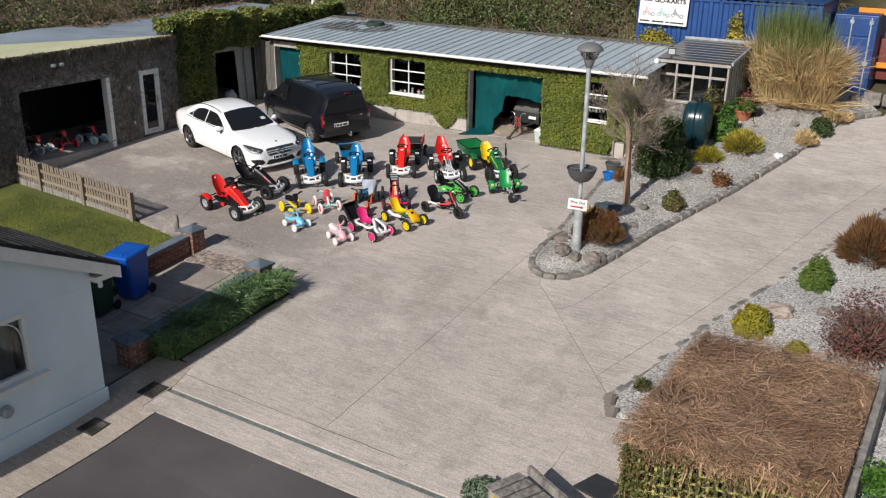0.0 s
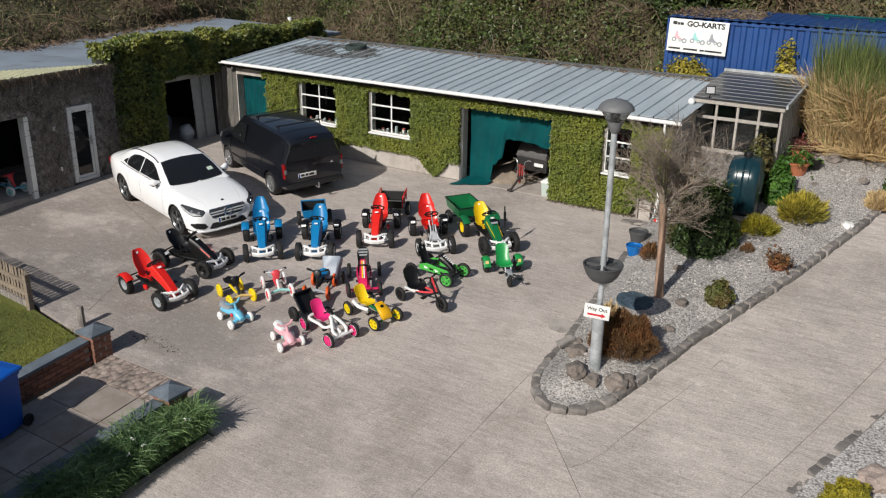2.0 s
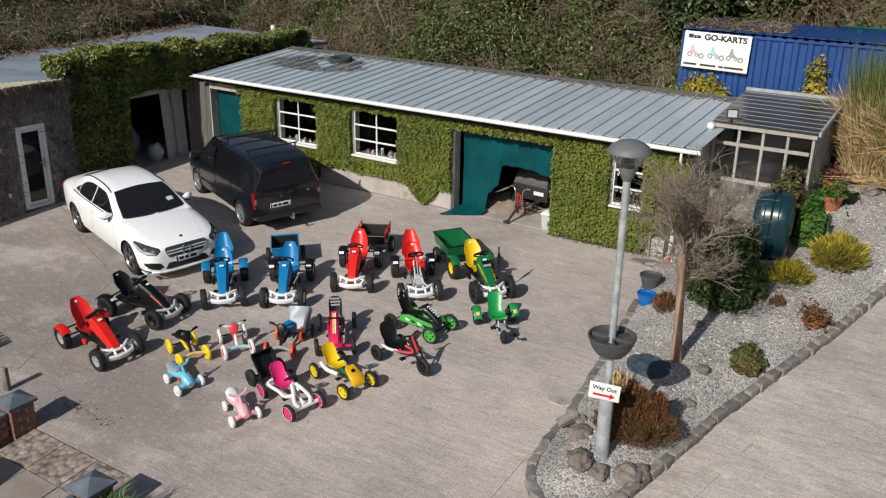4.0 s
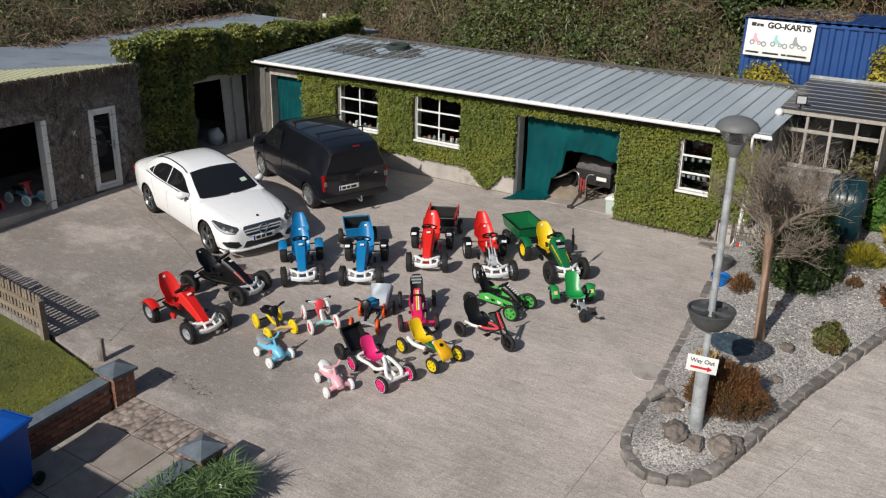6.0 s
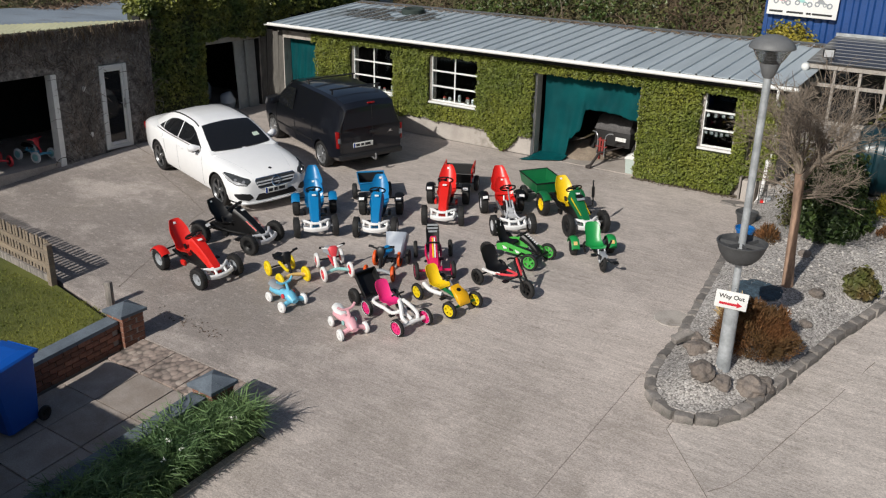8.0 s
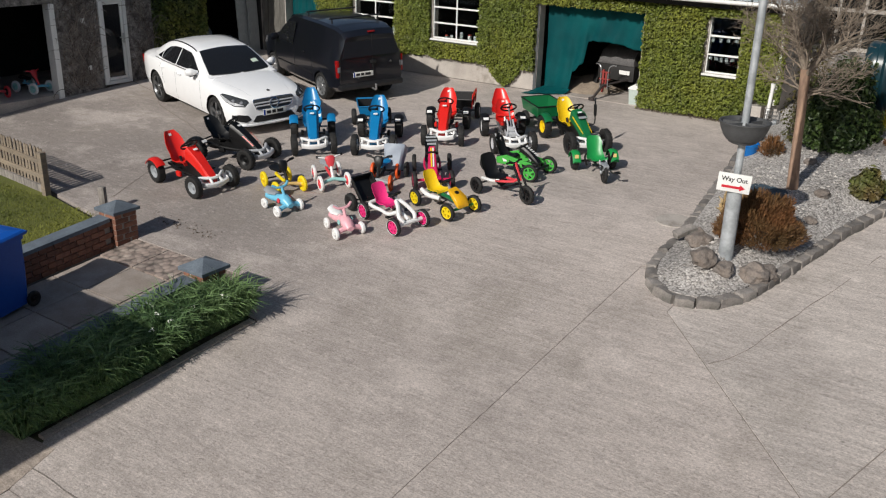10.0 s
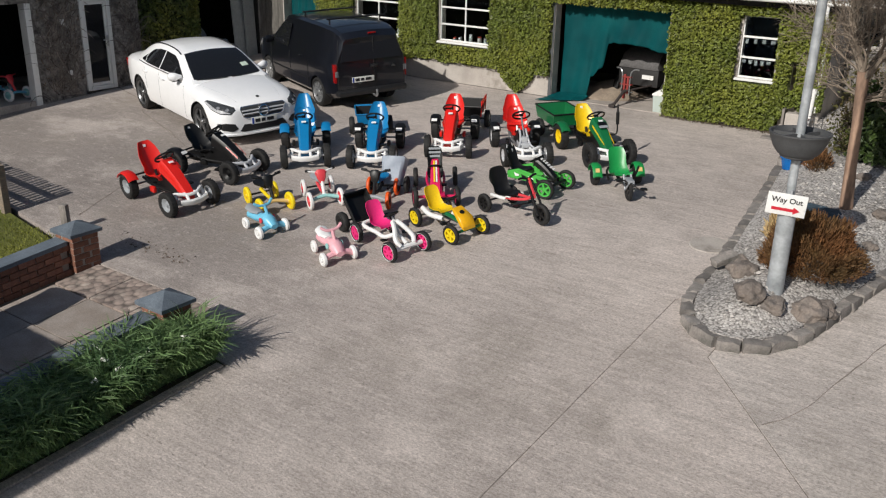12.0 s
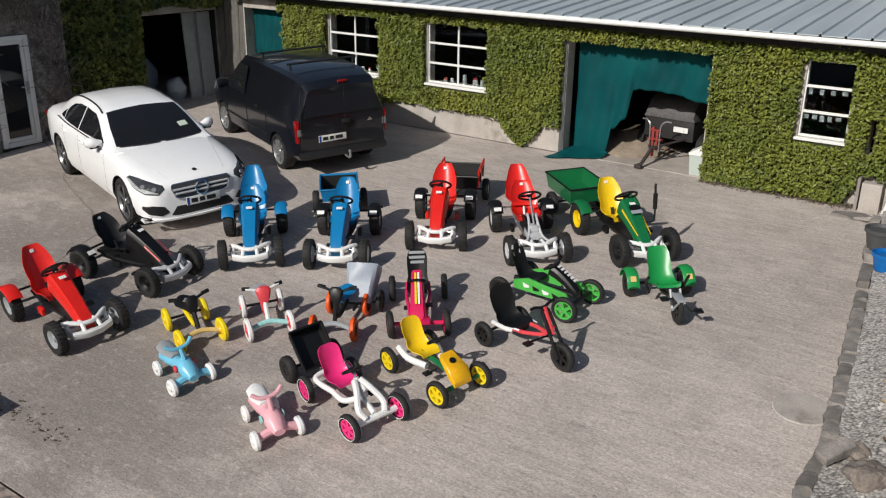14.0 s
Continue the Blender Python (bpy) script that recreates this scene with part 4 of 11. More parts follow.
lathe(bm, [(0.0, 0.10), (0.05, 0.10), (0.085, 0.07), (0.09, 0.0)], 20, "x")
part("cowl", bm, M["steel"], vent)


from mathutils.bvhtree import BVHTree

# ---- vehicles ----
PAINT_WHITE = plain("white car paint", (0.93, 0.935, 0.94), 0.25, coat=0.6, var=0.02)
PAINT_DARK = plain("dark blue-black van paint", (0.007, 0.008, 0.012), 0.28, coat=0.7, var=0.1)
LAMP_CLEAR = plain("clear lamp glass", (0.30, 0.31, 0.33), 0.08, 0.3, var=0.25)
LAMP_RED = plain("red lamp glass", (0.30, 0.008, 0.008), 0.12, var=0.2)
CHROME = plain("chrome", (0.75, 0.76, 0.78), 0.12, 1.0, var=0.03)
PLATE = plain("number plate", (0.72, 0.72, 0.68), 0.4, var=0.04)
BLUE_BAND = plain("plate blue", (0.01, 0.05, 0.32), 0.4)
TRIM = plain("black trim", (0.015, 0.015, 0.016), 0.45)
TYRE_GREY = plain("alloy rim grey", (0.20, 0.205, 0.21), 0.3, 0.7, var=0.1)


def cut_arches(name, bm, material, centres, radius, depth):
    """The body with round wheel arches cut through its sides."""
    body = new("body", finish(name, bm, material, True))
    cutters = []
    for x, z in centres:
        c = bmesh.new()
        for s in (-1, 1):
            lathe(c, [(0.0, s * 1.2), (radius, s * 1.2), (radius, s * depth), (0.0, s * depth)], 28, "y", at=(x, 0, z))
        cutter = new("cutter", finish("cutter", c, material))
        cutters.append(cutter)
        mod = body.modifiers.new("arch", "BOOLEAN")
        mod.object, mod.operation, mod.solver = cutter, "DIFFERENCE", "EXACT"
    me = bpy.data.meshes.new_from_object(body.evaluated_get(bpy.context.evaluated_depsgraph_get()))
    bpy.data.objects.remove(body)
    for c in cutters:
        bpy.data.objects.remove(c)
    me.materials.clear()
    me.materials.append(material)
    me.materials.append(TRIM)
    for p in me.polygons:
        p.material_index = 1 if any(abs(math.hypot(p.center.x - x, p.center.z - z) - radius) < 0.02 and abs(p.normal.y) < 0.5 for x, z in centres) or (abs(abs(p.center.y) - depth) < 0.01 and abs(p.normal.y) > 0.9) else 0
    me.shade_smooth()
    me.set_sharp_from_angle(angle=radians(32))
    return me


def body_ring(x, w, zb, zs, zd, crown=0.0):
    half = [(0.0, zb), (w * 0.82, zb), (w * 0.95, zb + 0.07), (w * 0.995, zb + 0.2), (w, (zb + zs) / 2 + 0.08), (w * 0.985, zs - 0.07), (w * 0.955, zs), (w * 0.86, zs + (zd - zs) * 0.55), (w * 0.68, zd - 0.015), (w * 0.35, zd), (0.0, zd + crown)]
    return [Vector((x, y, z)) for y, z in half] + [Vector((x, -y, z)) for y, z in half[-2:0:-1]]


def panel(bm, pts, depth=0.006):
    """A thin shaped plate, pushed out along its own normal."""
    vs = [bm.verts.new(Vector(p)) for p in pts]
    f = bm.faces.new(vs)
    f.normal_update()
    n = f.normal.copy() * depth
    r = bmesh.ops.extrude_face_region(bm, geom=[f])
    for v in r["geom"]:
        if isinstance(v, bmesh.types.BMVert):
            v.co += n


def skin(tree, outline, aim, out=0.006):
    """A shaped piece lying on a curved body: its outline is pushed along aim onto the surface."""
    bm = bmesh.new()
    outline = [Vector(p) for p in outline]
    pts = [a.lerp(b, q / 5) for a, b in zip(outline, outline[1:] + outline[:1]) for q in range(5)]
    mid = sum(pts, Vector()) / len(pts)
    d = Vector(aim).normalized()

    def onto(p, lift):
        hit = tree.ray_cast(p - d * 0.8, d)[0]
        return (hit if hit is not None else p) - d * lift
    rings = [[bm.verts.new(onto(p, -0.03)) for p in pts]] + [[bm.verts.new(onto(mid + (p - mid) * f, out * (0.5 if f == 1 else 1))) for p in pts] for f in (1, 0.95, 0.82, 0.66, 0.5, 0.34, 0.18)]
    for a, b in zip(rings, rings[1:]):
        for q in range(len(pts)):
            w = (q + 1) % len(pts)
            bm.faces.new((a[q], a[w], b[w], b[q]))
    bm.faces.new(rings[-1])
    bmesh.ops.recalc_face_normals(bm, faces=bm.faces[:])
    return bm


def number_plate(parent, m, w=0.50, h=0.11):
    bm = bmesh.new()
    box(bm, -0.008, 0.008, -w / 2, w / 2, -h / 2, h / 2, 0.004)
    pl = part("number_plate", bm, PLATE, parent, "white number plate with dark bars", at=m)
    bm = bmesh.new()
    for y0, y1 in ((-0.19, -0.09), (-0.06, 0.02), (0.05, 0.19)):
        box(bm, 0.009, 0.011, y0, y1, -0.03, 0.03)
    part("bars", bm, TRIM, pl, smooth=False)
    bm = bmesh.new()
    box(bm, 0.0085, 0.0105, -w / 2 + 0.004, -w / 2 + 0.042, -h / 2 + 0.004, h / 2 - 0.004)
    part("blue_band", bm, BLUE_BAND, pl, "blue end band", smooth=False)


def car_wheel(parent, x, y, r, spokes, rim_mat):
    t = bmesh.new()
    w = 0.22
    lathe(t, [(r * 0.72, -w * 0.42), (r * 0.86, -w * 0.5), (r * 0.97, -w * 0.44), (r, -w * 0.3), (r, w * 0.3), (r * 0.97, w * 0.44), (r * 0.86, w * 0.5), (r * 0.72, w * 0.42)], 32, "y")
    wh = part("wheel", t, M["rubber"], parent, at=pose(x, y, r))
    b = bmesh.new()
    lathe(b, [(r * 0.66, -w * 0.3), (r * 0.725, -w * 0.46), (r * 0.725, w * 0.46), (r * 0.66, w * 0.3), (r * 0.66, -w * 0.3)], 32, "y")
    s = 1 if y > 0 else -1
    for k in range(spokes):
        for da in (-0.09, 0.09):
            box(b, -0.017, 0.017, s * w * 0.30 - 0.012, s * w * 0.30 + 0.012, 0.04, r * 0.69, m=Matrix.Rotation(2 * math.pi * k / spokes + da, 4, "Y"))
    lathe(b, [(0.0, s * w * 0.42), (0.05, s * w * 0.40), (0.07, s * w * 0.28), (0.07, 0)], 16, "y")
    part("rim", b, rim_mat, wh)
    b = bmesh.new()
    lathe(b, [(0.0, s * w * 0.05), (r * 0.67, s * w * 0.05)], 24, "y")
    part("brake_disc", b, TRIM, wh)


C_PERMIT = plain("permit paper", (0.55, 0.65, 0.55), 0.6)
LAMP_DARK = plain("dark headlight glass", (0.07, 0.075, 0.08), 0.08, 0.2, var=0.4)


def curve(table, x):
    """Smooth value at x from rows (x, value) in falling x."""
    for (xa, va), (xb, vb) in zip(table, table[1:]):
        if x >= xb:
            t = min(1.0, max(0.0, (xa - x) / (xa - xb)))
            return va + (vb - va) * t
    return table[-1][1]


def saloon(x, y, heading):
    car = thing("car", ground_pose(x, y, heading) @ Matrix.Diagonal((0.965, 0.862, 0.925, 1)), "white four-door saloon car with dark windows, parked on concrete", "car")
    wx, r = 1.42, 0.335
    # station, half width, sill, shoulder, top of the deck
    st = [(2.235, 0.50, 0.27, 0.60, 0.655), (2.225, 0.60, 0.24, 0.63, 0.70), (2.19, 0.70, 0.215, 0.655, 0.735), (2.12, 0.79, 0.195, 0.68, 0.77), (1.97, 0.865, 0.18, 0.715, 0.815), (1.72, 0.895, 0.175, 0.765, 0.865),
          (1.42, 0.905, 0.175, 0.81, 0.91), (1.10, 0.905, 0.175, 0.845, 0.945), (0.80, 0.90, 0.175, 0.87, 0.965), (0.3, 0.898, 0.175, 0.89, 0.975), (-0.3, 0.898, 0.175, 0.905, 0.985), (-0.9, 0.905, 0.175, 0.925, 1.0),
          (-1.42, 0.91, 0.19, 0.945, 1.02), (-1.75, 0.895, 0.21, 0.955, 1.03), (-2.05, 0.86, 0.24, 0.95, 1.03), (-2.28, 0.79, 0.28, 0.91, 1.005), (-2.42, 0.70, 0.33, 0.80, 0.93), (-2.47, 0.60, 0.38, 0.66, 0.78)]
    bm = bmesh.new()
    loft(bm, [body_ring(a, *b, crown=0.016) for a, *b in st])
    shell = cut_arches("car body", bm, PAINT_WHITE, [(wx, r), (-wx, r)], 0.375, 0.62)
    part("body", shell, None, car)
    tree = BVHTree.FromPolygons([v.co for v in shell.vertices], [p.vertices[:] for p in shell.polygons])
    for a in (wx, -wx):
        for s in (-1, 1):
            car_wheel(car, a, s * 0.785, r, 5, TYRE_GREY)
    # The cabin, in cross sections from the cowl to the boot.
    roof_line = [(1.06, 0.93), (0.92, 0.985), (0.75, 1.09), (0.55, 1.205), (0.35, 1.305), (0.24, 1.348), (0.1, 1.38), (-0.2, 1.415), (-0.5, 1.425), (-0.8, 1.41), (-1.05, 1.375), (-1.3, 1.305), (-1.55, 1.205), (-1.75, 1.11), (-1.95, 1.02)]
    top_half = [(1.06, 0.76), (0.75, 0.70), (0.35, 0.625), (0.0, 0.575), (-0.5, 0.565), (-1.05, 0.55), (-1.55, 0.56), (-1.95, 0.58)]
    belt_half = [(1.06, 0.80), (0.75, 0.835), (0.3, 0.855), (-0.9, 0.86), (-1.4, 0.83), (-1.95, 0.74)]

    def cabin_ring(px):
        zr, wr, wb = curve(roof_line, px), curve(top_half, px), curve(belt_half, px)
        z0, rise = 0.86, zr - 0.86
        half = [(0.0, 0.80), (wb, 0.80), (wb, z0), (wb - 0.012, z0 + rise * 0.2), (wb + (wr + 0.05 - wb) * 0.55, z0 + rise * 0.52), (wr + 0.055, z0 + rise * 0.80), (wr + 0.012, z0 + rise * 0.925), (wr - 0.05, z0 + rise * 0.975), (wr * 0.6, zr), (0.0, zr + 0.014)]
        return [Vector((px, a, b)) for a, b in half] + [Vector((px, -a, b)) for a, b in half[-2:0:-1]]

    bm = bmesh.new()
    loft(bm, [cabin_ring(px) for px in np.linspace(1.06, -1.95, 31)])
    top = bpy.data.meshes.new("cabin")
    bmesh.ops.recalc_face_normals(bm, faces=bm.faces[:])
    bm.to_mesh(top)
    bm.free()
    top.materials.append(PAINT_WHITE)
    top.shade_smooth()
    part("cabin", top, None, car)
    cab = BVHTree.FromPolygons([v.co for v in top.vertices], [p.vertices[:] for p in top.polygons])

    def roof_edge_at(px, out=0.008):
        return Vector((px, curve(top_half, px) + out - 0.01, 0.86 + (curve(roof_line, px) - 0.86) * 0.955))

    part("windscreen", skin(cab, [(0.93, -0.70, 0.98), (0.98, -0.35, 0.96), (0.995, 0, 0.955), (0.98, 0.35, 0.96), (0.93, 0.70, 0.98), (0.58, 0.635, 1.19), (0.27, 0.555, 1.33), (0.245, 0.25, 1.347), (0.24, 0, 1.35), (0.245, -0.25, 1.347), (0.27, -0.555, 1.33), (0.58, -0.635, 1.19)], (-0.45, 0, -0.89), 0.012), M["dark_glass"], car, "dark windscreen")
    part("rear_window", skin(cab, [(-1.08, -0.48, 1.36), (-1.06, 0, 1.37), (-1.08, 0.48, 1.36), (-1.70, 0.52, 1.12), (-1.74, 0, 1.11), (-1.70, -0.52, 1.12)], (0.4, 0, -0.92), 0.012), M["dark_glass"], car, "dark rear window")
    for s in (-1, 1):
        aim = (0, -s, -0.12)
        for outline in ([(0.66, 0.99), (0.47, 1.11), (0.26, 1.235), (0.06, 1.30), (-0.36, 1.325), (-0.36, 1.15), (-0.36, 0.985)],
                        [(-0.40, 0.985), (-0.40, 1.325), (-0.70, 1.315), (-0.98, 1.265), (-1.17, 1.17), (-1.20, 1.08), (-1.14, 0.995)],
                        [(-1.18, 1.0), (-1.235, 1.08), (-1.225, 1.14), (-1.40, 1.05), (-1.44, 1.01)]):
            part("side_window", skin(cab, [(px, s * 0.8, pz) for px, pz in outline], aim, 0.010), M["dark_glass"], car, "dark side window")
        bm = bmesh.new()
        tube(bm, [(px, s * (curve(belt_half, px) + 0.002), 0.968 + 0.012 * (0.62 - px) / 2) for px in np.linspace(0.66, -1.46, 10)], 0.011, 6)
        part("window_trim", bm, CHROME, car)
        bm = bmesh.new()
        pts = [roof_edge_at(px) for px in np.linspace(0.24, -1.32, 13)]
        tube(bm, [Vector((p.x, s * p.y, p.z)) for p in pts], 0.014, 6)
        part("roof_trim", bm, TRIM, car)
        bm = bmesh.new()
        rings = [[Vector((0.62 - dx + 0.06 * d * math.cos(t), s * yy, 1.01 + hh * math.sin(t))) for t in np.linspace(0, 2 * math.pi, 13)[:-1]] for dx, yy, hh, d in ((0, 0.81, 0.025, 0.4), (0.01, 0.88, 0.05, 0.8), (0.02, 0.93, 0.075, 1.15), (0.04, 1.0, 0.08, 1.15), (0.06, 1.06, 0.05, 0.6))]
        loft(bm, rings)
        mirror = part("mirror", bm, PAINT_WHITE, car)
        bm = bmesh.new()
        box(bm, 0.52, 0.63, min(s * 0.86, s * 1.0), max(s * 0.86, s * 1.0), 0.925, 0.955, 0.01)
        part("mirror_foot", bm, TRIM, mirror)
        for hx in (-0.16, -1.02):
            bm = bmesh.new()
            tube(bm, bend([(hx + 0.1, s * 0.900, 0.84), (hx, s * 0.928, 0.845), (hx - 0.1, s * 0.902, 0.845)], 3), 0.013, 6)
            part("door_handle", bm, PAINT_WHITE, car)
        for line in ([(0.78, 0.87), (0.82, 0.6), (0.80, 0.30)], [(-0.38, 0.90), (-0.36, 0.6), (-0.37, 0.28)], [(-1.10, 0.92), (-1.02, 0.72), (-0.98, 0.5)]):
            bm = bmesh.new()
            pts = []
            for (ax, az), (bx, bz) in zip(line, line[1:]):
                for q in range(5):
                    px, pz = ax + (bx - ax) * q / 4, az + (bz - az) * q / 4
                    hit = tree.ray_cast(Vector((px, s * 1.6, pz)), Vector((0, -s, 0)))[0]
                    pts.append(Vector((px, hit.y if hit is not None else s * 0.9, pz)))
            tube(bm, pts, 0.0035, 4)
            part("door_seam", bm, LAMP_CLEAR, car)
        front = (-0.75, -s * 0.6, -0.25)
        hl = part("headlight", skin(tree, [(2.20, s * 0.52, 0.655), (2.17, s * 0.60, 0.575), (2.05, s * 0.76, 0.585), (1.88, s * 0.87, 0.66), (1.70, s * 0.90, 0.765), (1.74, s * 0.87, 0.80), (1.90, s * 0.78, 0.785), (2.06, s * 0.66, 0.745), (2.17, s * 0.54, 0.705)], front, 0.008), LAMP_DARK, car, "dark swept headlight")
        for bx, by, bz in ((2.12, 0.64, 0.655), (2.00, 0.76, 0.685)):
            spot = Vector((bx, s * by, bz))
            part("reflector", skin(tree, [spot + Vector((-0.015 * s * math.cos(t), 0.034 * math.cos(t), 0.034 * math.sin(t))) for t in np.linspace(0, 2 * math.pi, 9)[:-1]], front, 0.014), LAMP_CLEAR, hl)
        part("lamp_strip", skin(tree, [(2.17, s * 0.60, 0.590), (2.05, s * 0.76, 0.600), (1.88, s * 0.87, 0.672), (1.72, s * 0.90, 0.765), (1.74, s * 0.89, 0.775), (1.89, s * 0.86, 0.692), (2.05, s * 0.75, 0.618), (2.16, s * 0.60, 0.606)], front, 0.014), M["silver"], hl)
        part("air_intake", skin(tree, [(2.2, s * 0.50, 0.335), (2.18, s * 0.56, 0.425), (2.10, s * 0.70, 0.445), (2.02, s * 0.83, 0.425), (2.02, s * 0.84, 0.385), (2.08, s * 0.78, 0.315), (2.17, s * 0.60, 0.29)], (-0.9, -s * 0.4, 0), 0.008), TRIM, car)
        bm = bmesh.new()
        panel(bm, [(-2.30, s * 0.80, 0.90), (-2.40, s * 0.62, 0.88), (-2.44, s * 0.60, 0.74), (-2.36, s * 0.77, 0.72)][::s], 0.04)
        part("tail_light", bm, LAMP_RED, car, smooth=False)
        bm = bmesh.new()
        pts = []
        for q in range(8):
            hit = tree.ray_cast(Vector((2.10 - 0.16 * q, s * (0.44 + 0.04 * q), 2.0)), Vector((0, 0, -1)))[0]
            pts.append(hit + Vector((0, 0, 0.001)))
        tube(bm, pts, 0.004, 4)
        part("bonnet_seam", bm, M["silver"], car)
        bm = bmesh.new()
        tube(bm, bend([(1.03, s * 0.04, 0.968), (1.0, s * 0.35, 0.972), (0.95, s * 0.66, 0.975)], 3), 0.009, 5)
        part("wiper", bm, TRIM, car)

    def nose(py, pz, out=0.0):
        hit = tree.ray_cast(Vector((3.0, py, pz)), Vector((-1, 0, 0)))[0]
        return Vector((hit.x if hit is not None else 2.1, py, pz)) + Vector((out, 0, 0))

    grid = [(-0.455, 0.665), (-0.43, 0.70), (0, 0.712), (0.43, 0.70), (0.455, 0.665), (0.40, 0.525), (0.34, 0.50), (0, 0.495), (-0.34, 0.50), (-0.40, 0.525)]
    grille = part("grille", skin(tree, [nose(py, pz) for py, pz in grid], (-1, 0, 0), 0.010), plain("dark grille mesh", (0.05, 0.052, 0.056), 0.4), car)
    for z, w in ((0.575, 0.40), (0.632, 0.425)):
        bm = bmesh.new()
        tube(bm, [nose(w * q / 6, z, 0.020) for q in range(-6, 7)], 0.016, 6)
        part("slat", bm, M["silver"], grille)
    bm = bmesh.new()
    tube(bm, [nose(py, pz, 0.010) for py, pz in grid + grid[:1]], 0.011, 6)
    part("grille_surround", bm, CHROME, grille)
    centre = nose(0, 0.603, 0.034)
    bm = bmesh.new()
    tube(bm, [centre + Vector((0, 0.095 * math.cos(t), 0.095 * math.sin(t))) for t in np.linspace(0, 2 * math.pi, 23)], 0.012, 6, cap=False)
    part("emblem_ring", bm, CHROME, grille, "plain chrome ring")
    part("lower_grille", skin(tree, [nose(py, pz) for py, pz in ((-0.40, 0.395), (0, 0.385), (0.40, 0.395), (0.49, 0.285), (0.40, 0.265), (0, 0.262), (-0.40, 0.265), (-0.49, 0.285))], (-1, 0, 0), 0.008), TRIM, car)
    bm = bmesh.new()
    loft(bm, [[Vector((2.10 + dx, y, z)) for dx, z in ((0.0, 0.20), (d, 0.205), (d + 0.01, 0.235), (0.0, 0.25))] for y, d in ((-0.86, -0.22), (-0.75, 0.04), (-0.5, 0.13), (0, 0.165), (0.5, 0.13), (0.75, 0.04), (0.86, -0.22))])
    part("front_lip", bm, PAINT_WHITE, car)
    number_plate(car, pose(2.262, 0, 0.44), 0.52, 0.115)
    hit = tree.ray_cast(Vector((2.06, 0, 2)), Vector((0, 0, -1)))[0]
    bm = bmesh.new()
    lathe(bm, [(0.0, 0.012), (0.03, 0.010), (0.034, 0.0)], 14)
    part("badge", bm, TRIM, car, at=pose(2.06, 0, hit.z, 0, 14, 0))
    part("permit", skin(cab, [(0.78, 0.40, 1.06), (0.76, 0.55, 1.06), (0.67, 0.53, 1.11), (0.69, 0.39, 1.11)], (-0.45, 0, -0.89), 0.017), C_PERMIT, car, "pale paper disc behind the windscreen")
    bm = bmesh.new()
    box(bm, -1.6, 1.6, -0.7, 0.7, 0.17, 0.22, 0.01)
    part("underbody", bm, TRIM, car)
    return car


saloon(-16.345, 17.065, -17.0)


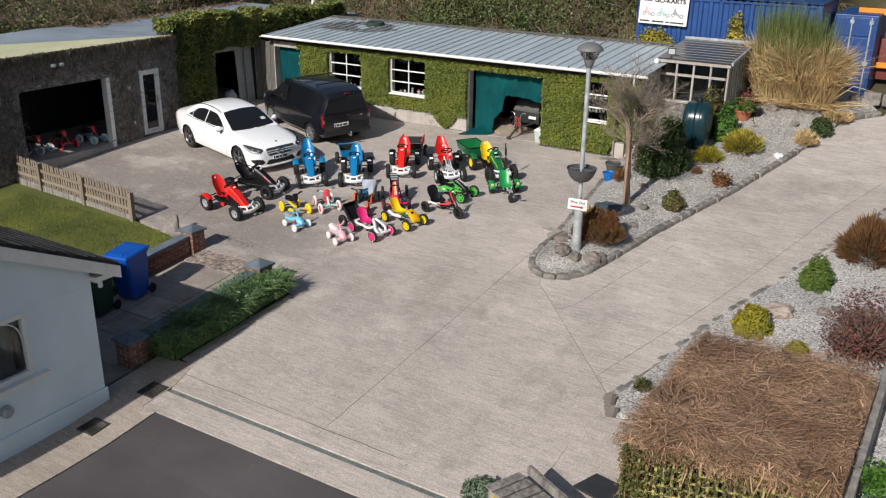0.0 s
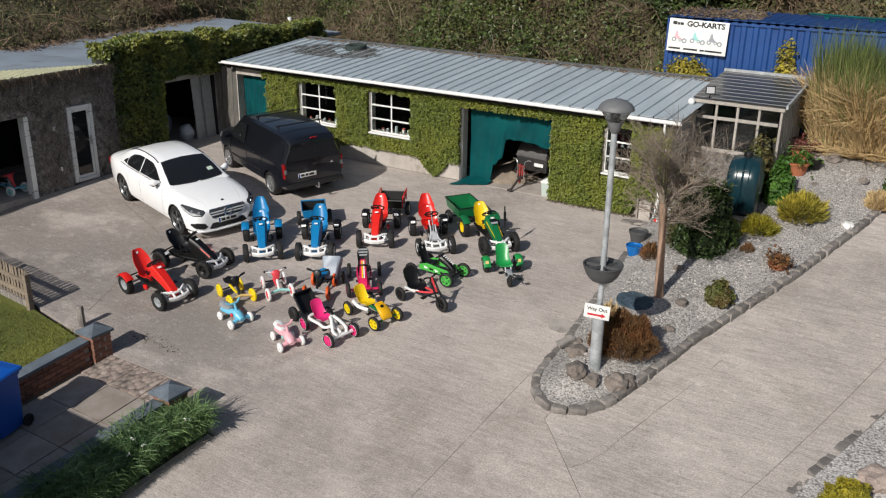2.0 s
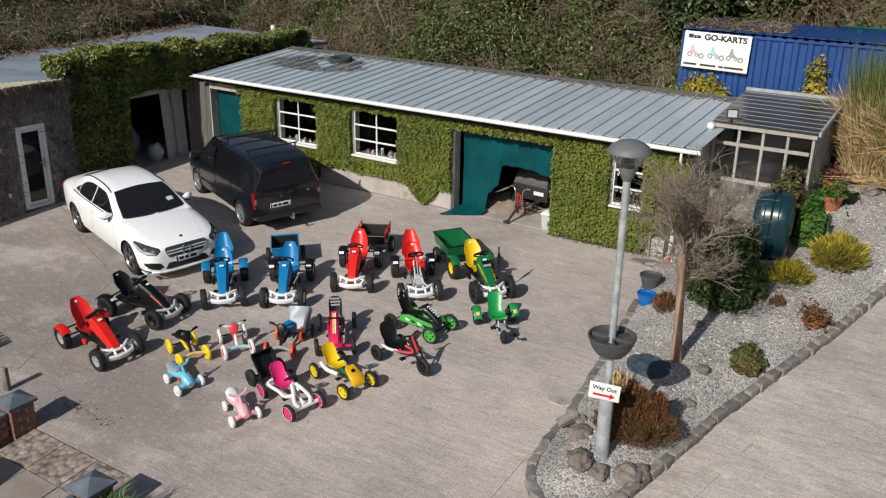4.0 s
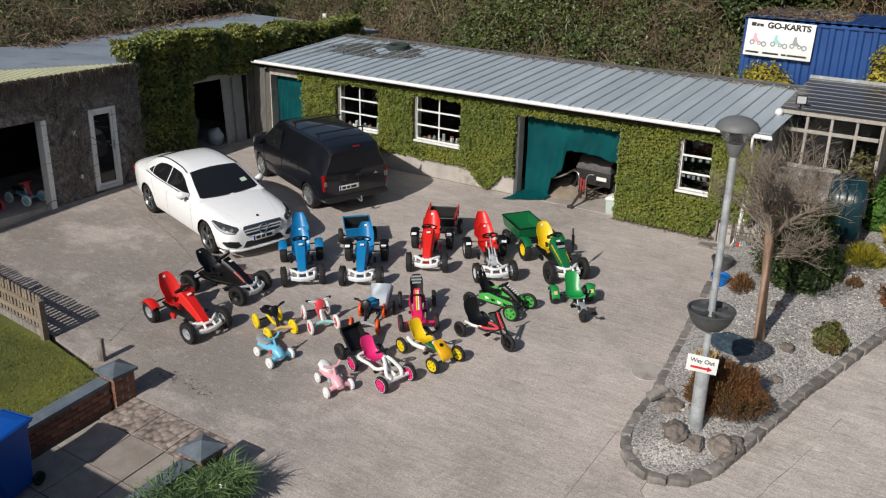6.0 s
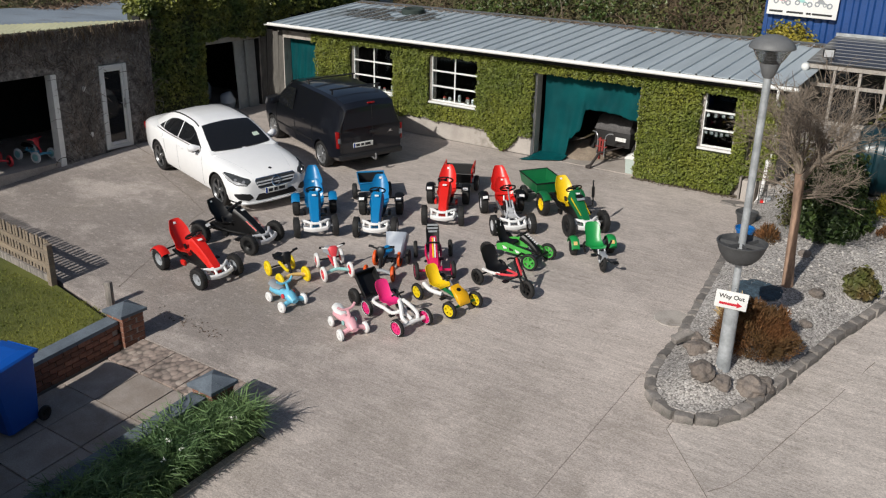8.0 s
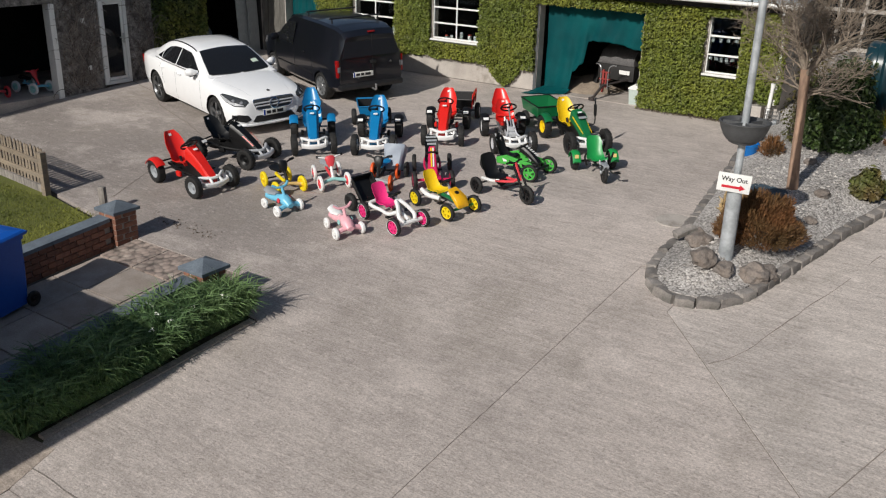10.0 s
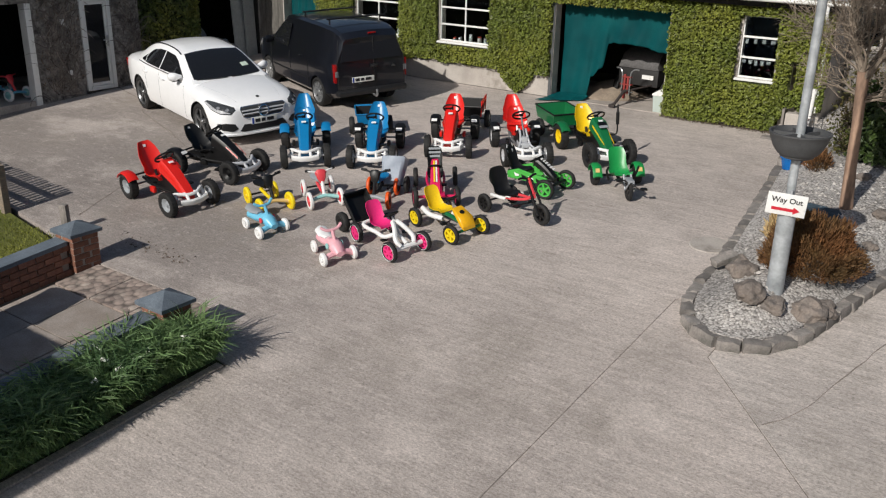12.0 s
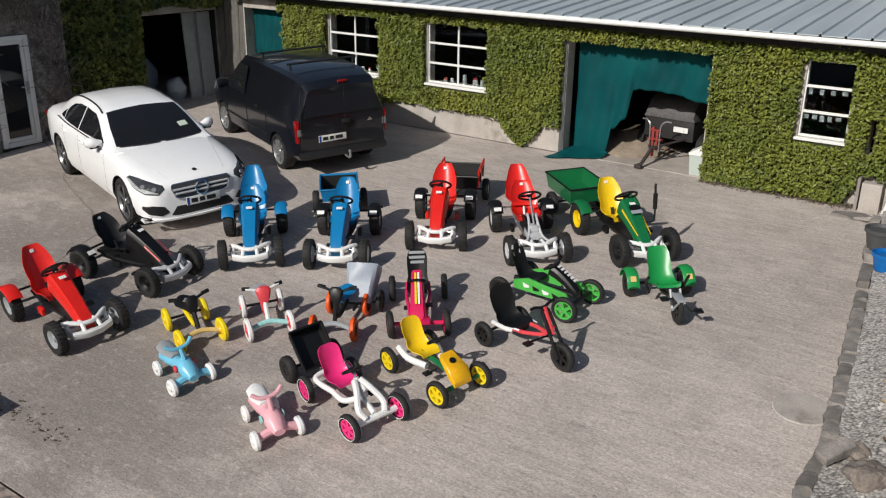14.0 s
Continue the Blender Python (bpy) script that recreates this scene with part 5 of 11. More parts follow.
def van(x, y, heading):
    v = thing("van", ground_pose(x, y, heading) @ Matrix.Diagonal((0.93, 0.855, 0.85, 1)), "dark panel van with a roof rack, parked by the ivy", "van")
    wx, r = 1.365, 0.32
    st = []
    for px, w, zb, top, wt in ((2.12, 0.60, 0.34, 0.86, 0.42), (2.06, 0.76, 0.26, 0.98, 0.56), (1.85, 0.85, 0.22, 1.07, 0.64), (1.45, 0.885, 0.22, 1.14, 0.70), (1.22, 0.895, 0.22, 1.20, 0.70), (0.95, 0.90, 0.22, 1.42, 0.66), (0.62, 0.90, 0.22, 1.66, 0.62),
                               (0.35, 0.90, 0.22, 1.765, 0.62), (-0.2, 0.90, 0.22, 1.80, 0.63), (-1.2, 0.90, 0.24, 1.80, 0.63), (-1.85, 0.895, 0.28, 1.77, 0.62), (-2.10, 0.87, 0.32, 1.70, 0.60), (-2.20, 0.82, 0.36, 1.58, 0.56)):
        belt = min(1.06, top - 0.06)
        half = [(0, zb), (w * 0.85, zb), (w * 0.97, zb + 0.1), (w, zb + 0.3), (w, min(0.8, belt - 0.04)), (w * 0.985, belt), (w * 0.965 + (wt - w * 0.965) * 0.55, belt + (top - belt) * 0.62), (wt + 0.07, top - 0.075), (wt, top - 0.02), (wt * 0.5, top), (0, top + 0.008)]
        st.append([Vector((px, a, b)) for a, b in half] + [Vector((px, -a, b)) for a, b in half[-2:0:-1]])
    bm = bmesh.new()
    loft(bm, st)
    part("body", cut_arches("van body", bm, PAINT_DARK, [(wx, r), (-wx, r)], 0.36, 0.62), None, v)
    for a in (wx, -wx):
        for s in (-1, 1):
            car_wheel(v, a, s * 0.785, r, 9, plain("wheel trim grey", (0.33, 0.335, 0.34), 0.35, 0.5, var=0.1))
    for s in (-1, 1):
        bm = bmesh.new()
        panel(bm, [Vector(p) + Vector((0, s * 0.004, 0)) for p in ((1.05, s * 0.865, 1.09), (0.05, s * 0.888, 1.08), (0.05, s * 0.752, 1.60), (0.52, s * 0.742, 1.585))][:: s], 0.008)
        part("side_window", bm, M["dark_glass"], v, smooth=False)
        bm = bmesh.new()
        rings = [[Vector((0.95 - dx + 0.05 * d * math.cos(t), s * yy, 1.14 + hh * math.sin(t))) for t in np.linspace(0, 2 * math.pi, 11)[:-1]] for dx, yy, hh, d in ((0, 0.88, 0.03, 0.4), (0.01, 0.95, 0.085, 0.9), (0.03, 1.05, 0.09, 1.0), (0.04, 1.10, 0.06, 0.6))]
        loft(bm, rings)
        part("mirror", bm, PAINT_DARK, v)
        bm = bmesh.new()
        box(bm, -2.20, -2.08, min(s * 0.765, s * 0.862), max(s * 0.765, s * 0.862), 0.66, 1.06, 0.02)
        tl = part("tail_light", bm, LAMP_RED, v, "tall red tail light")
        bm = bmesh.new()
        box(bm, -2.208, -2.198, min(s * 0.775, s * 0.852), max(s * 0.775, s * 0.852), 0.79, 0.91, 0.003)
        part("clear_lens", bm, LAMP_CLEAR, tl)
        bm = bmesh.new()
        box(bm, -0.62, -0.5, min(s * 0.895, s * 0.925), max(s * 0.895, s * 0.925), 0.98, 1.01, 0.006)
        part("door_handle", bm, TRIM, v)
        for px in (1.08, 0.0, -0.95):
            bm = bmesh.new()
            tube(bm, [(px, s * 0.9, 1.0), (px, s * 0.904, 0.66), (px, s * 0.9, 0.34)], 0.005, 4)
            part("door_seam", bm, TRIM, v)
        bm = bmesh.new()
        tube(bm, [(1.0, s * 0.903, 0.55), (-0.98, s * 0.903, 0.55)], 0.02, 6)
        part("side_moulding", bm, TRIM, v)
        bm = bmesh.new()
        panel(bm, [(2.02, s * 0.62, 0.96), (1.86, s * 0.80, 0.98), (1.72, s * 0.862, 1.02), (1.86, s * 0.865, 0.84), (2.03, s * 0.74, 0.80)][::s], 0.02)
        part("headlight", bm, LAMP_CLEAR, v, smooth=False)
    for px in (-0.35, -1.55):
        bm = bmesh.new()
        tube(bm, [(px, -0.66, 1.90), (px, 0.66, 1.90)], 0.02, 8), tube(bm, [(px, -0.6, 1.90), (px, -0.6, 1.78)], 0.02, 6), tube(bm, [(px, 0.6, 1.90), (px, 0.6, 1.78)], 0.02, 6)
        part("roof_bar", bm, TRIM, v)
    bm = bmesh.new()
    panel(bm, [(1.20, -0.66, 1.22), (1.20, 0.66, 1.22), (0.62, 0.58, 1.675), (0.62, -0.58, 1.675)], 0.02)
    part("windscreen", bm, M["dark_glass"], v, smooth=False)
    bm = bmesh.new()
    panel(bm, [(-2.205, -0.72, 1.10), (-2.175, -0.60, 1.57), (-2.175, 0.60, 1.57), (-2.205, 0.72, 1.10)], 0.018)
    part("rear_panel", bm, plain("dull blank van panel", (0.009, 0.010, 0.015), 0.38, var=0.1), v, "blank painted panel in the rear doors", smooth=False)
    bm = bmesh.new()
    box(bm, -2.28, -2.08, -0.83, 0.83, 0.36, 0.50, 0.06)
    part("rear_bumper", bm, TRIM, v, "black plastic rear bumper")
    number_plate(v, pose(-2.235, 0.22, 0.70, 0, 0, 180), 0.52, 0.115)
    bm = bmesh.new()
    tube(bm, bend([(-2.2, 0, 0.36), (-2.38, 0, 0.34), (-2.42, 0, 0.38), (-2.42, 0, 0.44)], 3), 0.022, 8)
    lathe(bm, [(0.0, 0.49), (0.02, 0.485), (0.028, 0.46), (0.02, 0.435), (0.0, 0.43)], 12, at=(-2.42, 0, 0))
    part("tow_hook", bm, M["steel"], v)
    bm = bmesh.new()
    panel(bm, [(-2.215, -0.52, 0.96), (-2.215, -0.46, 0.90), (-2.215, -0.58, 0.90)], 0.008)
    part("emblem", bm, CHROME, v, "plain chrome wedge", smooth=False)
    for p, q in (((-2.205, -0.05, 1.62), (-2.222, -0.05, 0.60)), ((-2.20, 0.76, 1.56), (-2.215, 0.80, 0.58)), ((-2.20, -0.76, 1.56), (-2.215, -0.80, 0.58))):
        bm = bmesh.new()
        tube(bm, [p, q], 0.005, 4)
        part("door_seam", bm, TRIM, v)
    bm = bmesh.new()
    box(bm, -2.25, -2.215, -0.13, 0.03, 0.93, 1.0, 0.01)
    part("door_handle", bm, TRIM, v)
    bm = bmesh.new()
    box(bm, -2.20, -2.17, -0.14, 0.04, 1.64, 1.675, 0.006)
    part("brake_light", bm, LAMP_RED, v)
    bm = bmesh.new()
    box(bm, -1.7, 1.6, -0.7, 0.7, 0.2, 0.26, 0.01)
    part("underbody", bm, TRIM, v)
    return v


van(-16.15, 19.94, 157.0)


# ---- pedal karts ----
_wheels = {}
BLACK, RUBBER = M["black"], M["rubber"]
C = {
    "red": plain("red plastic", (0.70, 0.018, 0.012), 0.32, coat=0.2), "blue": plain("blue plastic", (0.004, 0.18, 0.42), 0.32, coat=0.2),
    "green": plain("dark green paint", (0.006, 0.14, 0.045), 0.35, coat=0.2), "lime": plain("lime green plastic", (0.075, 0.43, 0.07), 0.35),
    "trike_green": plain("bright green plastic", (0.012, 0.26, 0.06), 0.35), "yellow": plain("yellow plastic", (0.82, 0.545, 0.008), 0.35),
    "lemon": plain("lemon yellow foam", (0.82, 0.62, 0.01), 0.5), "magenta": plain("magenta plastic", (0.66, 0.015, 0.10), 0.35),
    "pink": plain("hot pink plastic", (0.78, 0.03, 0.20), 0.35), "rose": plain("pale pink plastic", (0.80, 0.42, 0.47), 0.4),
    "sky": plain("sky blue plastic", (0.17, 0.52, 0.72), 0.35), "orange": plain("orange foam", (0.80, 0.10, 0.008), 0.5),
    "white": plain("white plastic", (0.80, 0.80, 0.79), 0.35), "grey": plain("mid grey plastic", (0.30, 0.32, 0.34), 0.4),
    "coral": plain("coral red plastic", (0.72, 0.06, 0.075), 0.4), "mint": plain("mint plastic", (0.32, 0.62, 0.60), 0.4),
    "amber": plain("amber plastic", (0.80, 0.42, 0.008), 0.35), "sand": plain("sand coloured frame", (0.70, 0.48, 0.18), 0.45), "silver": M["silver"],
    "black": BLACK, "steel": M["steel"], "maroon": plain("dark magenta rim", (0.30, 0.008, 0.05), 0.4),
}


def wheel_mesh(r, w, rim_r, style):
    """Tyre and rim meshes, lying in the x-z plane about the y axis."""
    key = (round(r, 3), round(w, 3), round(rim_r, 3), style)
    if key in _wheels:
        return _wheels[key]
    t = bmesh.new()
    h = w / 2
    prof = [(rim_r, -h * 0.72), (rim_r + (r - rim_r) * 0.5, -h), (r - 0.012, -h * 0.86), (r, -h * 0.45), (r, h * 0.45), (r - 0.012, h * 0.86), (rim_r + (r - rim_r) * 0.5, h), (rim_r, h * 0.72)]
    lathe(t, prof, 24, "y")
    if style == "dish" and r > 0.16:
        for k in range(24):
            a = 2 * math.pi * k / 24
            m = Matrix.Rotation(a, 4, "Y")
            for side in (-1, 1):
                box(t, -0.008, 0.008, side * h * 0.1 if side > 0 else -h * 0.8, side * h * 0.8 if side > 0 else -h * 0.1, r - 0.004, r + 0.003, m=m @ Matrix.Rotation(side * 0.25, 4, "Z"))
    tyre = finish("wheel", t, RUBBER if style != "foam" else C["white"], True)
    b = bmesh.new()
    if style in ("spoke", "five"):
        lathe(b, [(rim_r - 0.018, -h * 0.6), (rim_r + 0.002, -h * 0.74), (rim_r + 0.002, h * 0.74), (rim_r - 0.018, h * 0.6), (rim_r - 0.018, -h * 0.6)], 24, "y")
        n = 5 if style == "five" else 6
        for k in range(n):
            m = Matrix.Rotation(2 * math.pi * k / n, 4, "Y")
            for side in (-1, 1):
                box(b, -0.016, 0.016, side * h * 0.42 - 0.008, side * h * 0.42 + 0.008, 0.02, rim_r - 0.012, m=m)
        lathe(b, [(0.0, -h * 0.62), (0.03, -h * 0.62), (0.034, -h * 0.5), (0.034, h * 0.5), (0.03, h * 0.62), (0.0, h * 0.62)], 14, "y")
    else:
        d = h * (0.35 if style == "dish" else 0.75)
        lathe(b, [(0.0, -d - 0.012), (0.025, -d - 0.012), (0.03, -d), (rim_r * 0.55, -d + 0.006), (rim_r * 0.8, -h * 0.55), (rim_r, -h * 0.74), (rim_r + 0.003, 0),
                  (rim_r, h * 0.74), (rim_r * 0.8, h * 0.55), (rim_r * 0.55, d - 0.006), (0.03, d), (0.025, d + 0.012), (0.0, d + 0.012)], 24, "y")
    rim = finish("rim", b, C["white"], True)
    _wheels[key] = (tyre, rim)
    return tyre, rim


_tinted = {}


def put_wheel(parent, x, y, r, w, rim_r, style, rim_mat, tyre_mat=None, steer=0.0):
    tyre, rim = wheel_mesh(r, w, rim_r, style)
    made = []
    for me, mm in ((tyre, tyre_mat or RUBBER), (rim, rim_mat)):
        key = (me.name, mm.name)
        if key not in _tinted:
            c = me.copy()
            c.materials.clear()
            c.materials.append(mm)
            _tinted[key] = c
        made.append(_tinted[key])
    wh = part("wheel", made[0], None, parent, at=pose(x, y, r, 0, random.uniform(0, 60), steer))
    part("rim", made[1], None, wh)
    return wh


def seat_mesh(s=1.0, high=0.62, wide=0.165, hips=0.175, taper=False):
    """A moulded bucket seat; its pan sits at z = 0, its back rises to high."""
    line = [(0.245, -0.02, hips * 0.80), (0.235, 0.015, hips * 0.9), (0.19, 0.02, hips), (0.06, -0.012, hips), (-0.08, 0.0, hips), (-0.15, 0.05, hips * 0.98), (-0.185, 0.13, hips * 0.90),
            (-0.215, high * 0.42, hips * 0.93), (-0.245, high * 0.62, wide * 0.90), (-0.275, high * 0.80, wide * 0.74), (-0.297, high * 0.92, wide * 0.58), (-0.305, high * 0.985, wide * 0.48), (-0.306, high, wide * 0.36)]
    if not taper:
        line[7:] = [(-0.21, high * 0.42, wide * 0.97), (-0.232, high * 0.62, wide), (-0.253, high * 0.80, wide * 0.97), (-0.267, high * 0.92, wide * 0.84), (-0.274, high * 0.985, wide * 0.62), (-0.275, high, wide * 0.45)]
    bm = bmesh.new()
    rings = []
    for n, (x, z, w) in enumerate(line):
        a, b = line[max(n - 1, 0)], line[min(n + 1, len(line) - 1)]
        d = Vector((b[0] - a[0], 0, b[1] - a[1])).normalized()
        nrm = Vector((d.z, 0, -d.x))
        nrm = -nrm if nrm.z < -0.05 or (abs(nrm.z) <= 0.05 and nrm.x < 0) else nrm
        rise = (0.10 if taper else 0.075) * (1 - abs(n / (len(line) - 1) - 0.45) * 1.5)
        up, low = [], []
        for u in (-1, -0.86, -0.6, -0.25, 0, 0.25, 0.6, 0.86, 1):
            p = Vector((x, u * w, z)) + nrm * (max(0.0, rise) * abs(u) ** 2.2)
            up.append(p * s), low.append((p - nrm * 0.018) * s)
        rings.append(up + low[::-1])
    loft(bm, rings)
    return bm


def arc_fender(r, w, a0, a1, thick=0.008):
    bm = bmesh.new()
    rings = []
    for k in range(9):
        a = radians(a0 + (a1 - a0) * k / 8)
        ring = []
        for rr, sign in ((r, 1), (r - thick, -1)):
            row = [(rr * math.cos(a), y, rr * math.sin(a) - (0.02 if abs(y) > w * 0.45 else 0)) for y in np.linspace(-w / 2, w / 2, 5)]
            ring += row if sign > 0 else row[::-1]
        rings.append([Vector(p) for p in ring])
    loft(bm, rings)
    return bm


def ring_bar(bm, centre, radius, bar, tilt, seg=22):
    m = Matrix.Translation(centre) @ Matrix.Rotation(radians(tilt), 4, "Y")
    pts = [m @ Vector((radius * math.cos(t), radius * math.sin(t), 0)) for t in np.linspace(0, 2 * math.pi, seg + 1)]
    tube(bm, pts, bar, 6, cap=False)
    return m


def steering(kart, x, z, radius=0.13, tilt=-40, foot=None):
    bm = bmesh.new()
    m = ring_bar(bm, (x, 0, z), radius, 0.014, tilt)
    for a in (0.3, 2.84, 4.71):
        tube(bm, [m @ Vector((0, 0, 0)), m @ Vector((radius * math.cos(a), radius * math.sin(a), 0))], 0.012, 6)
    lathe_at = m @ Vector((0, 0, 0))
    box(bm, lathe_at.x - 0.03, lathe_at.x + 0.03, -0.03, 0.03, lathe_at.z - 0.015, lathe_at.z + 0.015, 0.008)
    part("steering_wheel", bm, BLACK, kart)
    bm = bmesh.new()
    tube(bm, [lathe_at, foot or (x + 0.32, 0, z - 0.32)], 0.014, 8)
    part("steering_column", bm, C["steel"], kart)


def hood_mesh(a, b, wa, wb, dz):
    """A tapering nose cover from the dash a (x, z) to the tip b, widths wa to wb, depth dz."""
    bm = bmesh.new()
    rings = []
    for k in range(7):
        t = k / 6
        x, z = a[0] + (b[0] - a[0]) * t, a[1] + (b[1] - a[1]) * t + 0.022 * math.sin(math.pi * t)
        w, d = wa + (wb - wa) * t, dz * (1 - 0.45 * t)
        ring = [(-w * 1.05, -d), (-w, -d * 0.35), (-w * 0.95, -0.03), (-w * 0.70, 0.004), (0, 0.006), (w * 0.70, 0.004), (w * 0.95, -0.03), (w, -d * 0.35), (w * 1.05, -d)]
        rings.append([Vector((x + q * 0.25, y, z + q)) for y, q in ring])
    rings.insert(0, [Vector((p.x - 0.03, p.y * 0.62, p.z - 0.035)) for p in rings[0]])
    rings.append([Vector((p.x + 0.02, p.y * 0.8, p.z - 0.03)) for p in rings[-1]])
    loft(bm, rings)
    return bm


def decal(kart, name, pts, material, label=""):
    """A thin sticker: a small raised panel on four or more corners."""
    bm = bmesh.new()
    vs = [bm.verts.new(p) for p in pts]
    f = bm.faces.new(vs)
    bm.normal_update()
    n = f.normal * (0.004 if f.normal.z > 0 else -0.004)
    r = bmesh.ops.extrude_face_region(bm, geom=[f])
    for v in r["geom"]:
        if isinstance(v, bmesh.types.BMVert):
            v.co += n
    bmesh.ops.recalc_face_normals(bm, faces=bm.faces[:])
    part(name, bm, material, kart, label, smooth=False)


def big_kart(front, heading, label, hood, seat, fender, bumper="white", rim="silver", wb=1.06, track=0.64, r=0.172, second_seat=False, cover=True, stripe=None, frame="black", tall=0.47, front_rim=None):
    """A four-wheeled steel pedal kart; front: place of the front axle's middle."""
    h = radians(heading)
    cx, cy = front[0] - math.cos(h) * wb / 2, front[1] - math.sin(h) * wb / 2
    k = thing("pedal_kart", ground_pose(cx, cy, heading), label, "pedal kart", "large pedal karts in the yard")
    fx, rx, tr = wb / 2, -wb / 2, track / 2
    st = random.uniform(-6, 6)
    for x, y, s, rr, w in ((fx, tr, st, r, 0.105), (fx, -tr, st, r, 0.105), (rx, tr * 1.02, 0, r * 1.06, 0.13), (rx, -tr * 1.02, 0, r * 1.06, 0.13)):
        put_wheel(k, x, y, rr, w, rr * 0.55, "dish", C[front_rim or rim] if x > 0 else C[rim], steer=s)
    fm = C[frame]
    bm = bmesh.new()
    tube(bm, [(rx, -tr, r), (rx, tr, r)], 0.016)
    part("rear_axle", bm, C["steel"], k)
    bm = bmesh.new()
    tube(bm, [(fx, -tr, r), (fx, tr, r)], 0.018)
    part("front_axle", bm, C["steel"], k)
    bm = bmesh.new()
    tube(bm, bend([(rx - 0.02, 0.09, 0.24), (rx + 0.3, 0.10, 0.21), (0.1, 0.07, 0.20), (fx - 0.06, 0.05, 0.24)], 5), 0.022)
    tube(bm, bend([(rx - 0.02, -0.09, 0.24), (rx + 0.3, -0.10, 0.21), (0.1, -0.07, 0.20), (fx - 0.06, -0.05, 0.24)], 5), 0.022)
    tube(bm, [(rx + 0.05, -0.1, 0.23), (rx + 0.05, 0.1, 0.23)], 0.02), tube(bm, [(rx + 0.28, -0.12, 0.22), (rx + 0.28, 0.12, 0.22)], 0.02)
    tube(bm, [(rx - 0.02, -tr, 0.30), (rx - 0.02, tr, 0.30)], 0.014), tube(bm, [(rx + 0.26, 0.0, 0.22), (rx + 0.2, 0, 0.38)], 0.022)
    part("frame", bm, fm, k)
    bm = bmesh.new()
    prism(bm, [(rx - 0.05, 0.14), (rx + 0.1, 0.13), (0.1, 0.15), (0.17, 0.20), (0.12, 0.26), (rx + 0.05, 0.29), (rx - 0.05, 0.25)], "y", -0.05, 0.02)
    part("chain_guard", bm, BLACK, k)
    bm = bmesh.new()
    prism(bm, [(-0.16, 0.15), (0.30, 0.17), (0.36, 0.24), (0.28, 0.34), (0.10, 0.42), (-0.02, 0.40), (-0.16, 0.26)], "y", -0.082, 0.082)
    part("drive_case", bm, BLACK, k)
    bm = bmesh.new()
    for s in (-1, 1):
        tube(bm, [(fx - 0.10, 0.03 * s, 0.20), (fx - 0.06, s * (tr - 0.06), 0.185)], 0.009, 6), tube(bm, [(fx, s * (tr - 0.10), r - 0.03), (fx - 0.01, s * (tr - 0.10), r + 0.07)], 0.014, 6)
    part("tie_rod", bm, C["steel"], k)
    sx = rx + 0.30
    back = tall
    tall = tall * (0.80 if second_seat else 0.90 if seat == "yellow" else 1.0)
    part("seat", seat_mesh(0.93, tall / 0.93, 0.18, 0.18, True), C[seat], k, at=pose(sx, 0, 0.31, 0, -7, 0))
    decal(k, "sticker", [(sx - 0.298, -0.02, 0.29 + tall * 0.80), (sx - 0.298, 0.02, 0.29 + tall * 0.80), (sx - 0.313, 0.02, 0.29 + tall * 0.87), (sx - 0.313, -0.02, 0.29 + tall * 0.87)], C["white"])
    if second_seat:
        part("passenger_seat", seat_mesh(0.92, back / 0.92 * (1 if cover else 0.92), 0.165, 0.195, True), C[seat], k, at=pose(rx - 0.04, 0, 0.37, 0, -10, 0))
    if cover:
        part("hood", hood_mesh((0.05, 0.62), (fx + 0.02, 0.27), 0.108, 0.078, 0.17), C[hood], k)
        decal(k, "badge", [(0.15, -0.035, 0.606), (0.185, -0.035, 0.59), (0.185, 0.035, 0.59), (0.15, 0.035, 0.606)], C["white"])
        if stripe:
            for s in (-1, 1):
                decal(k, "stripe", [(0.30, s * 0.101, 0.455), (0.50, s * 0.088, 0.312), (0.50, s * 0.080, 0.326), (0.30, s * 0.092, 0.470)], C[stripe])
    else:
        bm = bmesh.new()
        for s in (-1, 1):
            tube(bm, bend([(-0.02, 0.03 * s, 0.30), (0.12, 0.05 * s, 0.45), (0.24, 0.05 * s, 0.40), (0.40, 0.08 * s, 0.28), (fx, 0.16 * s, 0.24)], 4), 0.016)
        box(bm, 0.14, 0.40, -0.09, 0.09, 0.22, 0.30, 0.02), box(bm, 0.22, 0.34, -0.05, 0.05, 0.3, 0.38, 0.02)
        part("front_frame", bm, C["silver"], k)
    steering(k, 0.0, 0.635, foot=(0.3, 0, 0.38))
    bm = bmesh.new()
    line = ((fx - 0.02, -tr + 0.085), (fx + 0.05, -tr + 0.105), (fx + 0.125, -0.20), (fx + 0.165, -0.07), (fx + 0.165, 0.07), (fx + 0.125, 0.20), (fx + 0.05, tr - 0.105), (fx - 0.02, tr - 0.085))
    loft(bm, [[Vector((x + dx, y, z + 0.02 * min(1, abs(y) / 0.2))) for dx, z in ((-0.022, 0.135), (0.004, 0.125), (0.020, 0.150), (0.020, 0.185), (0.002, 0.205), (-0.022, 0.198))] for x, y in line])
    tube(bm, bend([(fx - 0.05, -tr + 0.10, 0.262), (fx + 0.0, -0.17, 0.272), (fx + 0.075, -0.06, 0.255), (fx + 0.075, 0.06, 0.255), (fx + 0.0, 0.17, 0.272), (fx - 0.05, tr - 0.10, 0.262)], 3), 0.024, 8)
